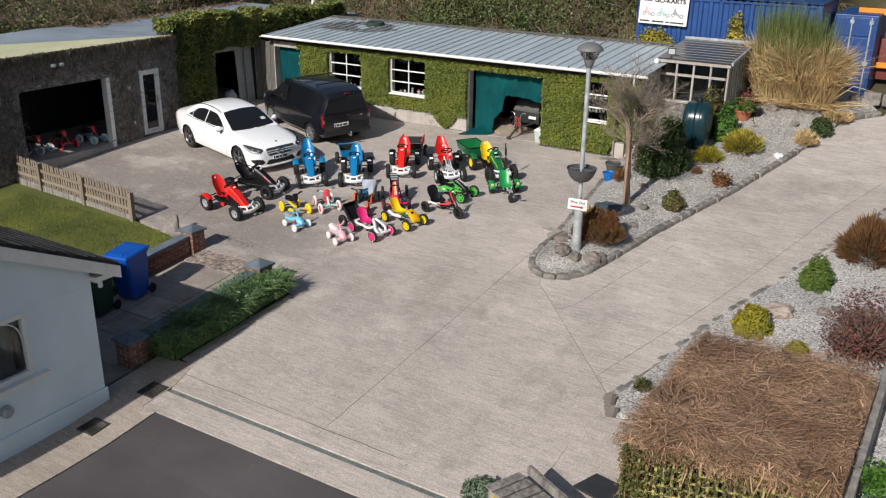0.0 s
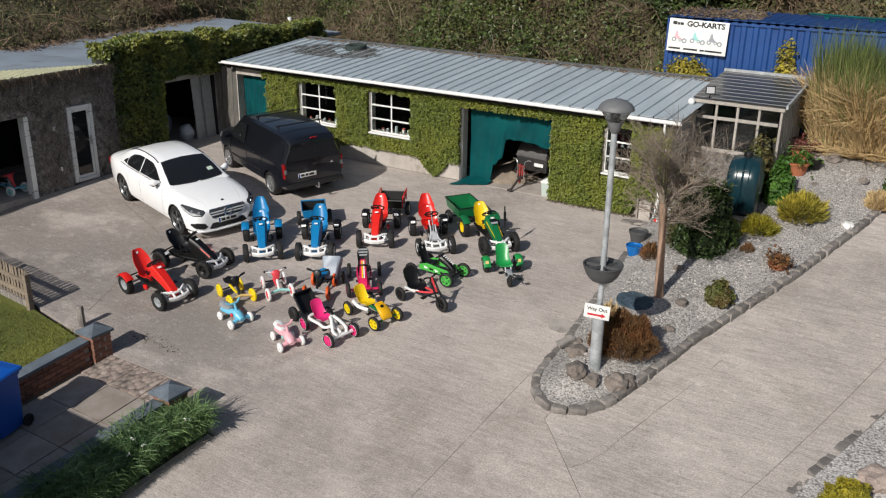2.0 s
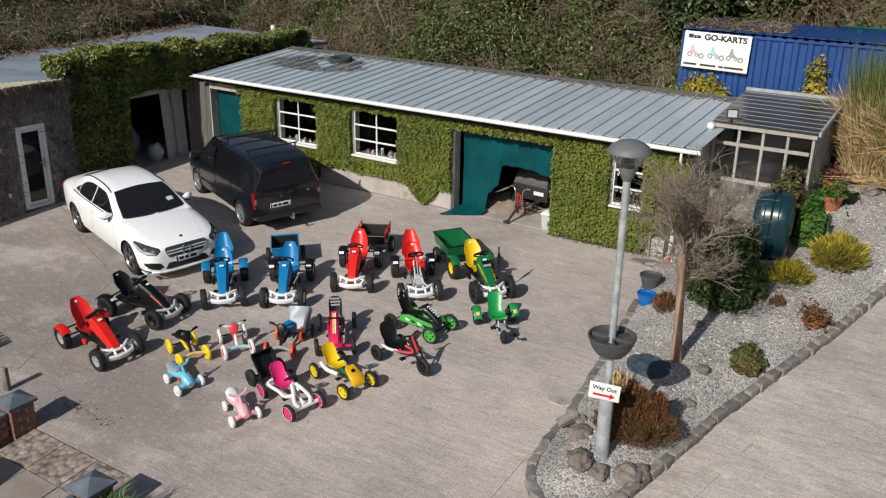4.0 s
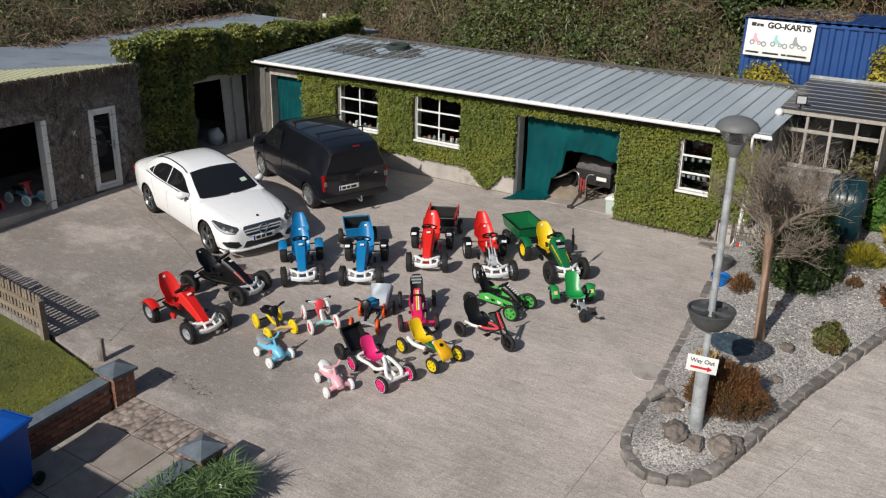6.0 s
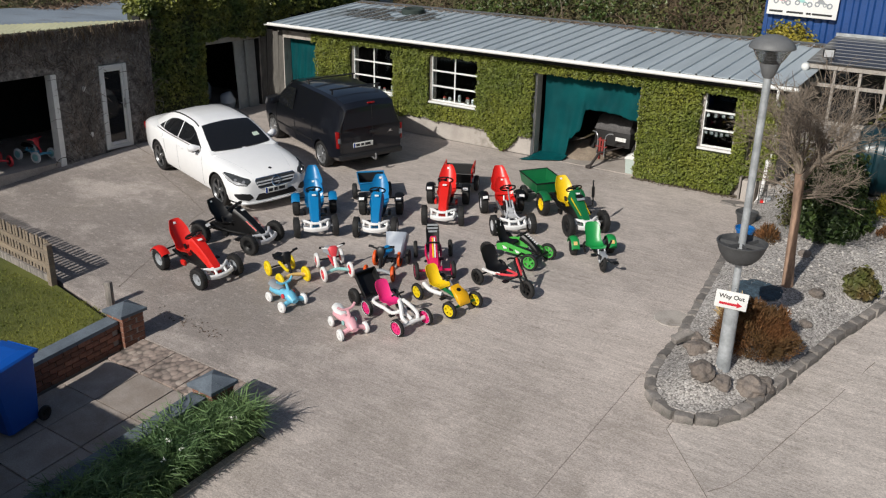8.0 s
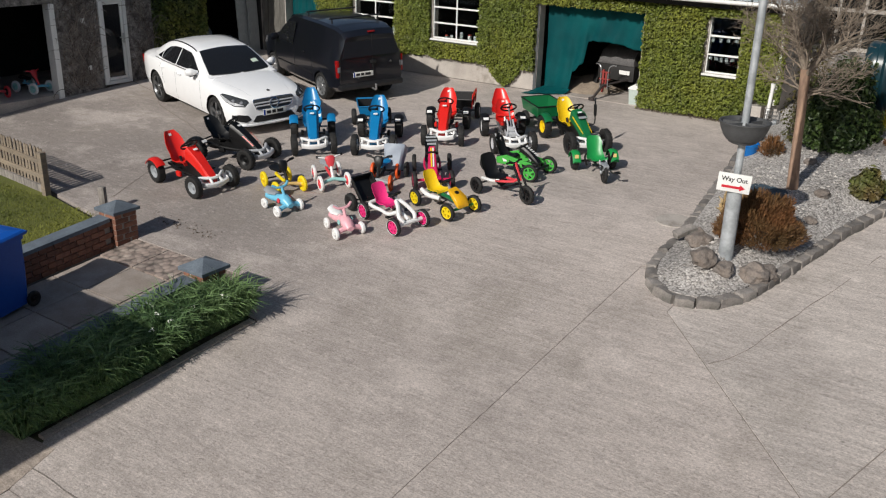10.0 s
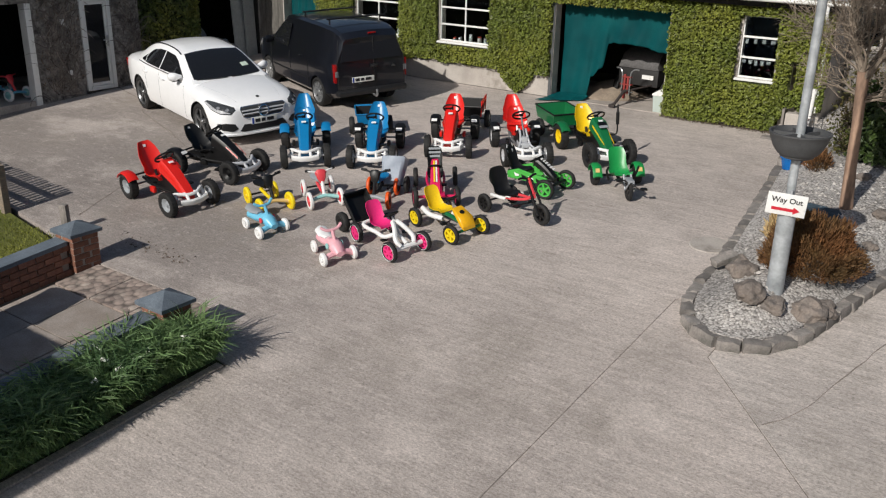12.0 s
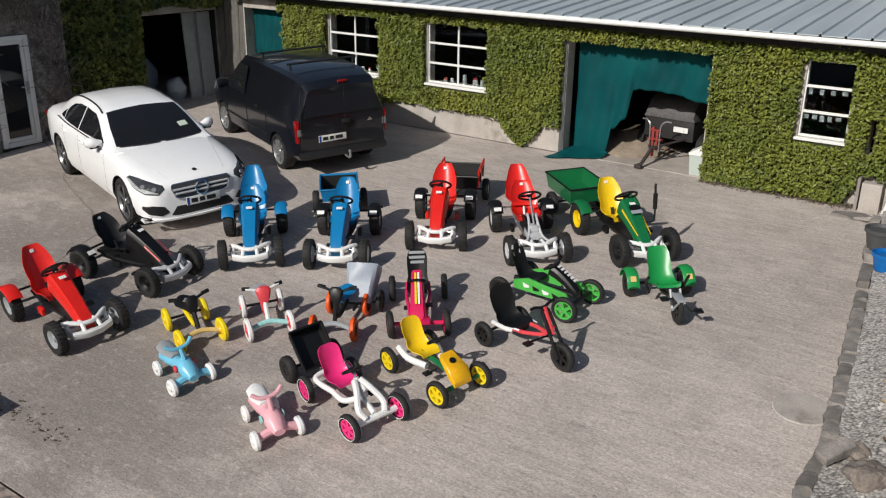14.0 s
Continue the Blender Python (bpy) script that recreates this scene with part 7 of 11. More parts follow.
# Small toddler karts with a saddle and handlebar.
def small_kart(front, heading, label, frame, wheel_tyre, disc, fork, cover, saddle="black", wb=0.52, track=0.42, r=0.12, fr=None):
    h = radians(heading)
    cx, cy = front[0] - math.cos(h) * wb / 2, front[1] - math.sin(h) * wb / 2
    k = thing("toddler_kart", ground_pose(cx, cy, heading), label, "toddler kart", "toddler karts in the yard")
    fx, rx, tr = wb / 2, -wb / 2, track / 2
    for x, y in ((fx, tr), (fx, -tr), (rx, tr * 0.92), (rx, -tr * 0.92)):
        put_wheel(k, x, y, r, 0.055, r * 0.62, "foam", C[disc], tyre_mat=C[wheel_tyre], steer=6 if x > 0 else 0)
    bm = bmesh.new()
    tube(bm, [(rx, -tr, r), (rx, tr, r)], 0.014)
    part("axle", bm, BLACK, k)
    bm = bmesh.new()
    tube(bm, bend([(rx, 0, r + 0.05), (rx + 0.12, 0, 0.16), (0.06, 0, 0.15), (0.14, 0, 0.2)], 4), 0.024, 8)
    tube(bm, [(rx + 0.06, 0, 0.15), (rx + 0.05, 0, 0.27)], 0.018, 8)
    part("frame", bm, C[frame], k)
    bm = bmesh.new()
    tube(bm, bend([(fx, -tr + 0.02, r), (fx - 0.03, -tr * 0.4, r + 0.02), (fx - 0.04, 0, r + 0.03), (fx - 0.03, tr * 0.4, r + 0.02), (fx, tr - 0.02, r)], 4), 0.026, 8)
    part("front_axle", bm, C[fr or frame], k)
    bm = bmesh.new()
    tube(bm, [(fx - 0.05, 0, r + 0.02), (0.10, 0, 0.36), (0.07, 0, 0.42)], 0.024, 8)
    part("steering_column", bm, C[fork], k)
    bm = bmesh.new()
    tube(bm, bend([(0.03, -0.19, 0.46), (0.06, -0.11, 0.45), (0.07, 0, 0.42), (0.06, 0.11, 0.45), (0.03, 0.19, 0.46)], 4), 0.014, 8)
    part("handlebar", bm, C[fork], k)
    for s in (-1, 1):
        bm = bmesh.new()
        tube(bm, [(0.045, 0.125 * s, 0.455), (0.025, 0.20 * s, 0.46)], 0.020, 8)
        part("grip", bm, BLACK, k)
    bm = bmesh.new()
    rings = []
    for z, w, d in ((0.30, 0.03, 0.03), (0.36, 0.06, 0.04), (0.44, 0.08, 0.035), (0.47, 0.05, 0.02)):
        rings.append([Vector((0.115 - (z - 0.3) * 0.25 + d * math.cos(t), w * math.sin(t), z)) for t in np.linspace(0, 2 * math.pi, 9)[:-1]])
    loft(bm, rings)
    part("steering_cover", bm, C[cover], k)
    bm = bmesh.new()
    rings = []
    for x, w, z in ((-0.30, 0.05, 0.30), (-0.27, 0.10, 0.29), (-0.2, 0.10, 0.275), (-0.1, 0.05, 0.27), (-0.04, 0.03, 0.27)):
        rings.append([Vector((x, w * math.sin(t), z + 0.028 * math.cos(t))) for t in np.linspace(0, 2 * math.pi, 11)[:-1]])
    loft(bm, rings)
    part("saddle", bm, C[saddle], k)
    return k


small_kart((-11.925, 14.37), -23, "small yellow toddler kart with fat yellow wheels and black saddle", "lemon", "lemon", "yellow", "black", "black", fr="sand")
small_kart((-11.475, 14.86), -35, "small white and coral toddler kart with a mint front axle", "coral", "white", "coral", "white", "coral", "grey", fr="mint")
small_kart((-10.90, 15.16), -66, "small blue and black toddler kart with orange wheels", "black", "orange", "black", "black", "black", "blue", fr="grey")
tip = thing("kart_trailer", ground_pose(-11.03, 15.72, -64), "pale grey plastic tipper trailer behind the orange-wheeled kart", "trailer", "kart trailers")
for s in (-1, 1):
    put_wheel(tip, -0.05, s * 0.20, 0.115, 0.06, 0.06, "dish", C["black"])
bm = bmesh.new()
tube(bm, [(-0.05, -0.19, 0.095), (-0.05, 0.19, 0.095)], 0.012), tube(bm, [(-0.05, 0, 0.095), (0.12, 0, 0.15), (0.25, 0, 0.16)], 0.016)
part("chassis", bm, BLACK, tip)
bm = bmesh.new()
rings = []
for u, w, h in ((0.0, 0.125, 0.05), (0.03, 0.135, 0.10), (0.20, 0.155, 0.16), (0.38, 0.175, 0.19), (0.42, 0.18, 0.17)):
    rings.append([Vector((u, y, z)) for y, z in ((-w, h), (-w * 0.93, 0.03), (-w * 0.72, 0.0), (w * 0.72, 0.0), (w * 0.93, 0.03), (w, h), (w - 0.012, h), (w * 0.80, 0.03), (w * 0.70, 0.014), (-w * 0.70, 0.014), (-w * 0.80, 0.03), (-w + 0.012, h))])
loft(bm, rings)
bmesh.ops.transform(bm, matrix=Matrix.Translation((0.10, 0, 0.17)) @ Matrix.Rotation(radians(-132), 4, "Y"), verts=bm.verts[:])
part("tray", bm, plain("pale grey plastic", (0.33, 0.37, 0.43), 0.35), tip)


# Moulded four-wheeled ride-on toys.
def ride_on(x, y, heading, label, body, fork, saddle, disc):
    k = thing("ride_on_toy", ground_pose(x, y, heading), label, "ride-on toy", "ride-on toys in the yard")
    for wx, wy, rr, w in ((0.20, 0.19, 0.082, 0.06), (0.20, -0.19, 0.082, 0.06), (-0.22, 0.13, 0.075, 0.05), (-0.22, -0.13, 0.075, 0.05)):
        put_wheel(k, wx, wy, rr, w, rr * 0.5, "foam", C["white"], tyre_mat=C["white"])
    bm = bmesh.new()
    rings = []
    for px, z, w, hh in ((-0.30, 0.17, 0.05, 0.04), (-0.26, 0.165, 0.085, 0.065), (-0.12, 0.16, 0.075, 0.06), (0.0, 0.17, 0.06, 0.06), (0.10, 0.19, 0.085, 0.09), (0.19, 0.17, 0.08, 0.075), (0.27, 0.13, 0.05, 0.03)):
        rings.append([Vector((px, w * math.cos(t), z + hh * math.sin(t))) for t in np.linspace(0, 2 * math.pi, 13)[:-1]])
    loft(bm, rings)
    part("body", bm, C[body], k)
    bm = bmesh.new()
    tube(bm, bend([(0.2, -0.18, 0.085), (0.2, -0.08, 0.12), (0.2, 0.08, 0.12), (0.2, 0.18, 0.085)], 3), 0.036, 8)
    part("front_axle", bm, C[body], k)
    bm = bmesh.new()
    rings = [[Vector((px, w * math.cos(t), z + hh * math.sin(t))) for t in np.linspace(0, 2 * math.pi, 11)[:-1]] for px, z, w, hh in ((-0.32, 0.26, 0.03, 0.02), (-0.29, 0.245, 0.08, 0.035), (-0.18, 0.22, 0.085, 0.03), (-0.05, 0.225, 0.05, 0.02))]
    loft(bm, rings)
    part("saddle", bm, C[saddle], k)
    bm = bmesh.new()
    tube(bm, [(0.13, 0, 0.24), (0.08, 0, 0.36)], 0.022, 8), tube(bm, bend([(0.04, -0.13, 0.41), (0.07, -0.06, 0.37), (0.07, 0.06, 0.37), (0.04, 0.13, 0.41)], 4), 0.018, 8)
    part("handlebar", bm, C[fork], k)
    for s in (-1, 1):
        bm = bmesh.new()
        lathe(bm, [(0.0, 0.012 * s), (0.034, 0.012 * s), (0.036, 0.0)], 16, "y")
        part("disc", bm, C[disc], k, at=pose(0.10, s * 0.088, 0.19))
    return k


ride_on(-11.62, 13.87, -12, "sky blue ride-on toy with white wheels and a grey saddle", "sky", "sky", "grey", "coral")
ride_on(-10.36, 13.76, -24, "pale pink ride-on toy with white wheels and saddle", "rose", "rose", "white", "mint")


# ---- shed windows, netting and ivy ----
def shed_window(opening, cols, rows, label):
    x0, x1, z0, z1 = opening
    w = tagged(new("window_2"), label, "window", kind="structure")
    bm = bmesh.new()
    y0, y1 = FRONT + 0.03, FRONT + 0.075
    for a, b, c, d in ((x0, x0 + 0.02, z0 + 0.03, z1 - 0.012), (x1 - 0.010, x1, z0 + 0.03, z1 - 0.012), (x0, x1, z1 - 0.012, z1), (x0, x1, z0, z0 + 0.03)):
        box(bm, a, b, y0, y1, c, d, 0.004)
    part("window_frame", bm, M["white"], w, smooth=False)
    bm = bmesh.new()
    for k in range(1, cols):
        x = x0 + (x1 - x0) * k / cols
        box(bm, x - 0.014, x + 0.014, y0 + 0.01, y1 - 0.01, z0 + 0.031, z1 - 0.013)
    for k in range(1, rows):
        z = z0 + (z1 - z0) * k / rows
        box(bm, x0 + 0.021, x1 - 0.011, y0 + 0.008, y1 - 0.008, z - 0.016, z + 0.016)
    part("glazing_bar", bm, M["white"], w, smooth=False)
    for i in range(cols):
        for j in range(rows):
            bm = bmesh.new()
            box(bm, x0 + (x1 - x0) * i / cols + 0.02, x0 + (x1 - x0) * (i + 1) / cols - 0.02, FRONT + 0.052, FRONT + 0.056, z0 + (z1 - z0) * j / rows + 0.02, z0 + (z1 - z0) * (j + 1) / rows - 0.02)
            p = part("pane", bm, M["glass"], w, smooth=False)
            p.visible_shadow = False
    bm = bmesh.new()
    box(bm, x0 - 0.03, x1 + 0.03, FRONT - 0.07, FRONT + 0.12, z0 - 0.04, z0 - 0.003, 0.008)
    part("window_sill", bm, M["white"], w, smooth=False)


shed_window(W1, 2, 3, "white timber six-pane shed window in the ivy")
shed_window(W2, 2, 3, "white timber six-pane shed window in the ivy")
shed_window(W3, 1, 3, "white timber three-pane shed window in the ivy")

# Jars and boxes on the inner window ledges.
_clutter = random.Random(4)
for (x0, x1, z0, z1), many in ((W1, 6), (W2, 6)):
    shelf = thing("window_ledge", pose((x0 + x1) / 2, FRONT + 0.32, z0 - 0.03), "dusty timber ledge inside a shed window", "shelf")
    bm = bmesh.new()
    box(bm, -(x1 - x0) / 2 - 0.1, (x1 - x0) / 2 + 0.1, -0.09, 0.16, -0.03, 0.0)
    part("board", bm, M["timber"], shelf, smooth=False)
    bm = bmesh.new()
    for s in (-1, 1):
        box(bm, s * (x1 - x0) / 2 - 0.02, s * (x1 - x0) / 2 + 0.02, -0.09, 0.12, -z0 + 0.83, -0.03)
    part("leg", bm, M["timber"], shelf, smooth=False)
    for k in range(many):
        x = x0 + 0.1 + (x1 - x0 - 0.2) * (k + _clutter.uniform(-0.3, 0.3)) / (many - 1)
        h, r = _clutter.uniform(0.05, 0.17), _clutter.uniform(0.025, 0.05)
        tin = thing("tin" if k % 2 else "jar", pose(x, FRONT + 0.31 + _clutter.uniform(0, 0.06), z0 - 0.03), "pale old tin on a window ledge" if k % 2 else "clear dusty jar on a window ledge", "container", "jars and tins on the ledges")
        bm = bmesh.new()
        lathe(bm, [(0, 0), (r, 0), (r, h * 0.8), (r * 0.8, h * 0.88), (r * 0.8, h), (0, h)], 12)
        part("container_body", bm, plain("pale tin", (0.5, 0.5, 0.47), 0.4, 0.3) if k % 2 else plain("dull jar", (0.35, 0.38, 0.36), 0.2), tin)
        bm = bmesh.new()
        lathe(bm, [(0, h + 0.016), (r * 0.84, h + 0.016), (r * 0.84, h - 0.01)], 12)
        part("lid", bm, plain("lid red", (0.4, 0.05, 0.03), 0.4) if k % 3 == 0 else M["silver"], tin)
# Paper labels in the third window.
label_set = thing("paper_labels", pose(0, 0, 0), "small pale paper labels stuck inside a window", "label")
bm = bmesh.new()
for k in range(9):
    x = W3[0] + (0.05 + k * 0.14 if k < 4 else 0.04 + (k - 4) * 0.10)
    z = W3[2] + (0.645 if k < 4 else 0.30)
    box(bm, x, x + _clutter.uniform(0.045, 0.075), FRONT + 0.062, FRONT + 0.065, z - _clutter.uniform(0.045, 0.10), z)
# White paper greyed in its colour for the dimming behind the glass.
part("paper", bm, plain("dimmed paper", (0.20, 0.21, 0.205), 0.7), label_set, smooth=False)


# Green nets over the two doorways.
def net_sheet(name, x0, x1, top, bottom, label, y=FRONT + 0.235, folds=9, wave=0.03):
    """A hanging sheet between x0 and x1; bottom: function of x giving its lower edge."""
    nx, nz = 96, 26
    vs, fs = [], []
    for j in range(nz + 1):
        for i in range(nx + 1):
            x = x0 + (x1 - x0) * i / nx
            lo = bottom(x)
            z = top - (top - lo) * j / nz
            yy = y + wave * math.sin(i / nx * folds * 2 * math.pi + j * 0.15) * (0.2 + j / nz) + 0.02 * noise.noise((x * 3, z * 3, 1))
            vs.append((x, yy, z))
    for j in range(nz):
        for i in range(nx):
            a = j * (nx + 1) + i
            fs.append((a, a + 1, a + nx + 2, a + nx + 1))
    me = bpy.data.meshes.new(name)
    me.from_pydata(vs, [], fs)
    me.materials.append(M["net"])
    me.shade_smooth()
    ob = new(name, me)
    sol = ob.modifiers.new("thickness", "SOLIDIFY")
    sol.thickness = 0.004
    bm = bmesh.new()
    box(bm, x0, x1, y - 0.035, y + 0.01, top - 0.06, top - 0.005, 0.006)
    part("hem", bm, M["net"], ob, "doubled hem along the top")
    return tagged(ob, label, "net")


def raised_edge(x):
    """The second net is pulled up towards the right, in a ragged line."""
    t = (x + 11.98) / 2.28
    ramp = 0.40 * smoothstep(0.27, 0.31, t) + 0.20 * smoothstep(0.31, 0.41, t) + 0.46 * smoothstep(0.41, 0.445, t)
    rag = 0.09 * abs(noise.noise((x * 13, 0, 4))) if 0.29 < t < 0.42 else 0.02 * noise.noise((x * 9, 0, 4))
    return 0.83 + ramp + (rag if t > 0.27 else 0) + 0.03 * smoothstep(0.44, 0.5, t) - 0.09 * smoothstep(0.68, 0.95, t)


net_sheet("door_net", -19.21, -18.13, 2.59, lambda x: 0.83, "green woven net hung across a shed doorway", folds=5, wave=0.035)
net_sheet("door_net", -11.90, -9.72, 2.58, raised_edge, "green woven net pulled aside over a dark shed doorway", folds=6, wave=0.02)
# Loose end of the net trailing on the ground.
_v, _f = [], []
for i in range(16):
    for j in range(7):
        u, w = i / 15, j / 6
        x, y = -11.93 + u * 0.64 - (1 - u) * w * 0.16, FRONT + 0.235 - w * (0.66 - 0.44 * u)
        _v.append((x, y, max(yard_z(x, y), 0.80 if y > FRONT else 0) + 0.02 + 0.03 * abs(noise.noise((x * 6, y * 6, 0))) + 0.05 * (1 - w) ** 3))
for i in range(15):
    for j in range(6):
        a = i * 7 + j
        _f.append((a, a + 7, a + 8, a + 1))
_me = bpy.data.meshes.new("net_tail")
_me.from_pydata(_v, [], _f)
_me.materials.append(M["net"])
_ob = tagged(new("net_tail", _me), "crumpled green net end lying on the threshold", "net")
_ob.modifiers.new("thickness", "SOLIDIFY").thickness = 0.006

# Timber jamb of the net doorway.
bm = bmesh.new()
box(bm, -12.05, -11.985, FRONT - 0.02, FRONT + 0.2, 0.80, 2.60, 0.006)
structure("trim_door_jamb", bm, mat("dark jamb paint", (0.09, 0.095, 0.10), 0.7, var=0.2), "dark painted timber jamb of the shed doorway", "trim")

# Small road trailer parked in the doorway.
rt = thing("road_trailer", pose(-10.50, 23.02, 0.80, 0, 0, -95), "black box trailer with a red hitch mast inside the shed", "trailer")
bm = bmesh.new()
box(bm, -0.65, 0.45, -0.42, 0.42, 0.30, 0.62, 0.02)
part("box", bm, plain("near-black trailer paint", (0.022, 0.021, 0.021), 0.55, var=0.25), rt)
# Cover painted lighter than the box for the sun on its top.
bm = bmesh.new()
loft(bm, [[Vector((x, y, z)) for y, z in ((-0.43, 0.62), (-0.40, 0.74 + h), (0, 0.78 + h), (0.40, 0.74 + h), (0.43, 0.62))] for x, h in ((-0.68, 0.20), (0.10, 0.22), (0.36, 0.12), (0.47, -0.06))])
part("cover", bm, plain("sunlit grey cover", (0.10, 0.095, 0.095), 0.7, var=0.3), rt)
for s in (-1, 1):
    put_wheel(rt, 0.22, s * 0.50, 0.20, 0.12, 0.11, "dish", C["steel"])
bm = bmesh.new()
for s in (-1, 1):
    tube(bm, [(0.45, 0.30 * s, 0.34), (0.98, 0.03 * s, 0.26)], 0.018, 6)
tube(bm, [(0.92, 0, 0.26), (1.30, 0.02, 0.06), (1.36, -0.05, 0.03)], 0.028, 8), box(bm, 1.30, 1.36, -0.07, 0.05, 0.0, 0.05, 0.01)
part("drawbar", bm, plain("dark drawbar steel", (0.055, 0.045, 0.042), 0.7, 0.3), rt)
bm = bmesh.new()
box(bm, 0.85, 0.90, -0.055, -0.015, 0.10, 0.56, 0.008), box(bm, 0.85, 0.90, 0.015, 0.055, 0.20, 0.52, 0.008), box(bm, 0.84, 0.91, -0.12, 0.12, 0.36, 0.385, 0.006), box(bm, 0.84, 0.91, -0.10, 0.10, 0.50, 0.525, 0.006)
part("hitch_mast", bm, plain("dull red paint", (0.26, 0.03, 0.025), 0.6), rt)
for s in (-1, 1):
    bm = bmesh.new()
    tube(bm, bend([(0.90, 0.085 * s, 0.18), (0.90, 0.085 * s, 0.50), (0.90, 0.10 * s, 0.61), (0.88, 0.16 * s, 0.66), (0.86, 0.24 * s, 0.66)], 4), 0.012, 8)
    part("handle", bm, M["steel"], rt, "thin bent grey handle")
bm = bmesh.new()
box(bm, 0.475, 0.487, 0.10, 0.34, 0.44, 0.52)
part("label_plate", bm, M["white"], rt, smooth=False)
heap = thing("sand_heap", pose(-11.25, 22.95, 0.795), "low heap of brown sand on the shed floor", "sand")
bm = bmesh.new()
bmesh.ops.create_grid(bm, x_segments=22, y_segments=22, size=1.0)
for v in bm.verts:
    r = v.co.length
    v.co.z = 0.30 * max(0.0, 1 - r) ** 0.8 + 0.035 * noise.noise(v.co * 5) * max(0.0, 1 - r)
    v.co.x, v.co.y = v.co.x * 0.72, v.co.y * 0.85
bmesh.ops.delete(bm, geom=[f for f in bm.faces if all(v.co.z < 0.002 for v in f.verts)], context="FACES")
part("sand", bm, mat("brown building sand", (0.34, 0.275, 0.21), 0.95, var=0.3, scale=6, fine=50, bump=0.6, second=(0.24, 0.19, 0.145)), heap)
pole = thing("pole", pose(-11.02, 22.62, 0.90, 0, 0, 4), "thin dark pole lying across the sand", "pole")
bm = bmesh.new()
tube(bm, [(-0.36, 0, 0.0), (0.36, 0.02, 0.03)], 0.014, 8)
part("rod", bm, BLACK, pole)
drum = thing("plastic_bin", pose(-9.80, 21.93, 0.80, 0, 0, 8), "pale square plastic bin with a sloped white lid", "bin")
bm = bmesh.new()
loft(bm, [[Vector((a * w, b * w, z)) for a, b in ((-1, -1), (1, -1), (1, 1), (-1, 1))] for w, z in ((0.085, 0.0), (0.105, 0.30))])
part("bin_body", bm, plain("pale green plastic", (0.45, 0.52, 0.48), 0.45), drum, smooth=False)
bm = bmesh.new()
prism(bm, [(-0.115, 0.302), (0.115, 0.302), (0.115, 0.44), (0.08, 0.44), (-0.115, 0.335)], "y", -0.115, 0.115)
part("lid", bm, M["white"], drum, smooth=False)


# ---- ivy ----
_rng = np.random.default_rng(11)


def ivy_low(x):
    """Lower edge of the ivy on the shed front."""
    if x < -15.7:
        return 0.95 + 0.1 * noise.noise((x * 2, 0, 0))
    if x < -12.0:
        dip = max(0.0, 1 - abs(x + 12.75) / 0.42)
        return 1.22 - 0.45 * dip ** 0.7 + 0.07 * noise.noise((x * 3, 0, 2))
    if x < -9.3:
        return 0.78
    return 0.80 + 0.06 * noise.noise((x * 3, 0, 2)) + 0.42 * smoothstep(-7.75, -7.45, x)


def ivy_free(x, z):
    """True where leaves grow: outside the windows, doorways and the bare plinth."""
    j = 0.035 * noise.noise((x * 7, z * 7, 0))
    for a, b, c, d in (W1, W2, W3):
        if a - 0.03 + j < x < b + 0.03 + j and c - 0.07 < z < d + j:
            return False
    for a, b, c, d in (DOOR, NETDOOR):
        if a - 0.05 + j < x < b + 0.03 + j and z < d + j * 1.5 - 0.01:
            return False
    if -7.53 < x < -7.43 and 1.50 < z < 1.98:
        return False
    return z > ivy_low(x)


_n = 112000
_x, _z = _rng.uniform(-18.25, -6.95, _n), _rng.uniform(0.7, 2.93, _n)
_keep = np.array([ivy_free(a, b) for a, b in zip(_x, _z)])
_x, _z = _x[_keep], _z[_keep]
_th = np.array([0.035 + 0.10 * (0.5 + 0.5 * noise.noise((a * 2.2, b * 2.2, 3))) + 0.075 * max(0.0, 0.5 + 0.9 * noise.noise((a * 8.0, b * 8.0, 6))) + 0.05 * smoothstep(-9.4, -9.0, a) for a, b in zip(_x, _z)])
_y = FRONT - _rng.uniform(0.15, 1.0, len(_x)) * _th
_v, _f = leaves(_rng, np.stack([_x, _y, _z], 1), np.tile([0.0, -0.75, 0.65], (len(_x), 1)), 0.037, 0.6)
ivy = tagged(new("ivy"), "dense yellow-green ivy covering the shed front", "ivy", kind="stuff")
_me = bpy.data.meshes.new("ivy")
_me.from_pydata(arr(_v), [], _f.tolist())
_me.materials.append(M["leaf_ivy"])
part("ivy_leaves", _me, None, ivy)
# Flat dark sheet behind the leaves; the shade between them is its colour.
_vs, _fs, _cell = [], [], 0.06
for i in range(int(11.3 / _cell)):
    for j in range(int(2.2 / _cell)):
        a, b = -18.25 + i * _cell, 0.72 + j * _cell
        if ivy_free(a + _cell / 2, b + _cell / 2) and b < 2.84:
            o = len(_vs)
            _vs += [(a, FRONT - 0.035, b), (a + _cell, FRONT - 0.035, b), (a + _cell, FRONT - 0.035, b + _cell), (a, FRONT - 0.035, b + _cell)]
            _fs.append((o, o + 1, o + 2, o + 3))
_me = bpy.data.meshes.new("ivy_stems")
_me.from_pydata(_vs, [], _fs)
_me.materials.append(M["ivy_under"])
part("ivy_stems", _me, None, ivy)

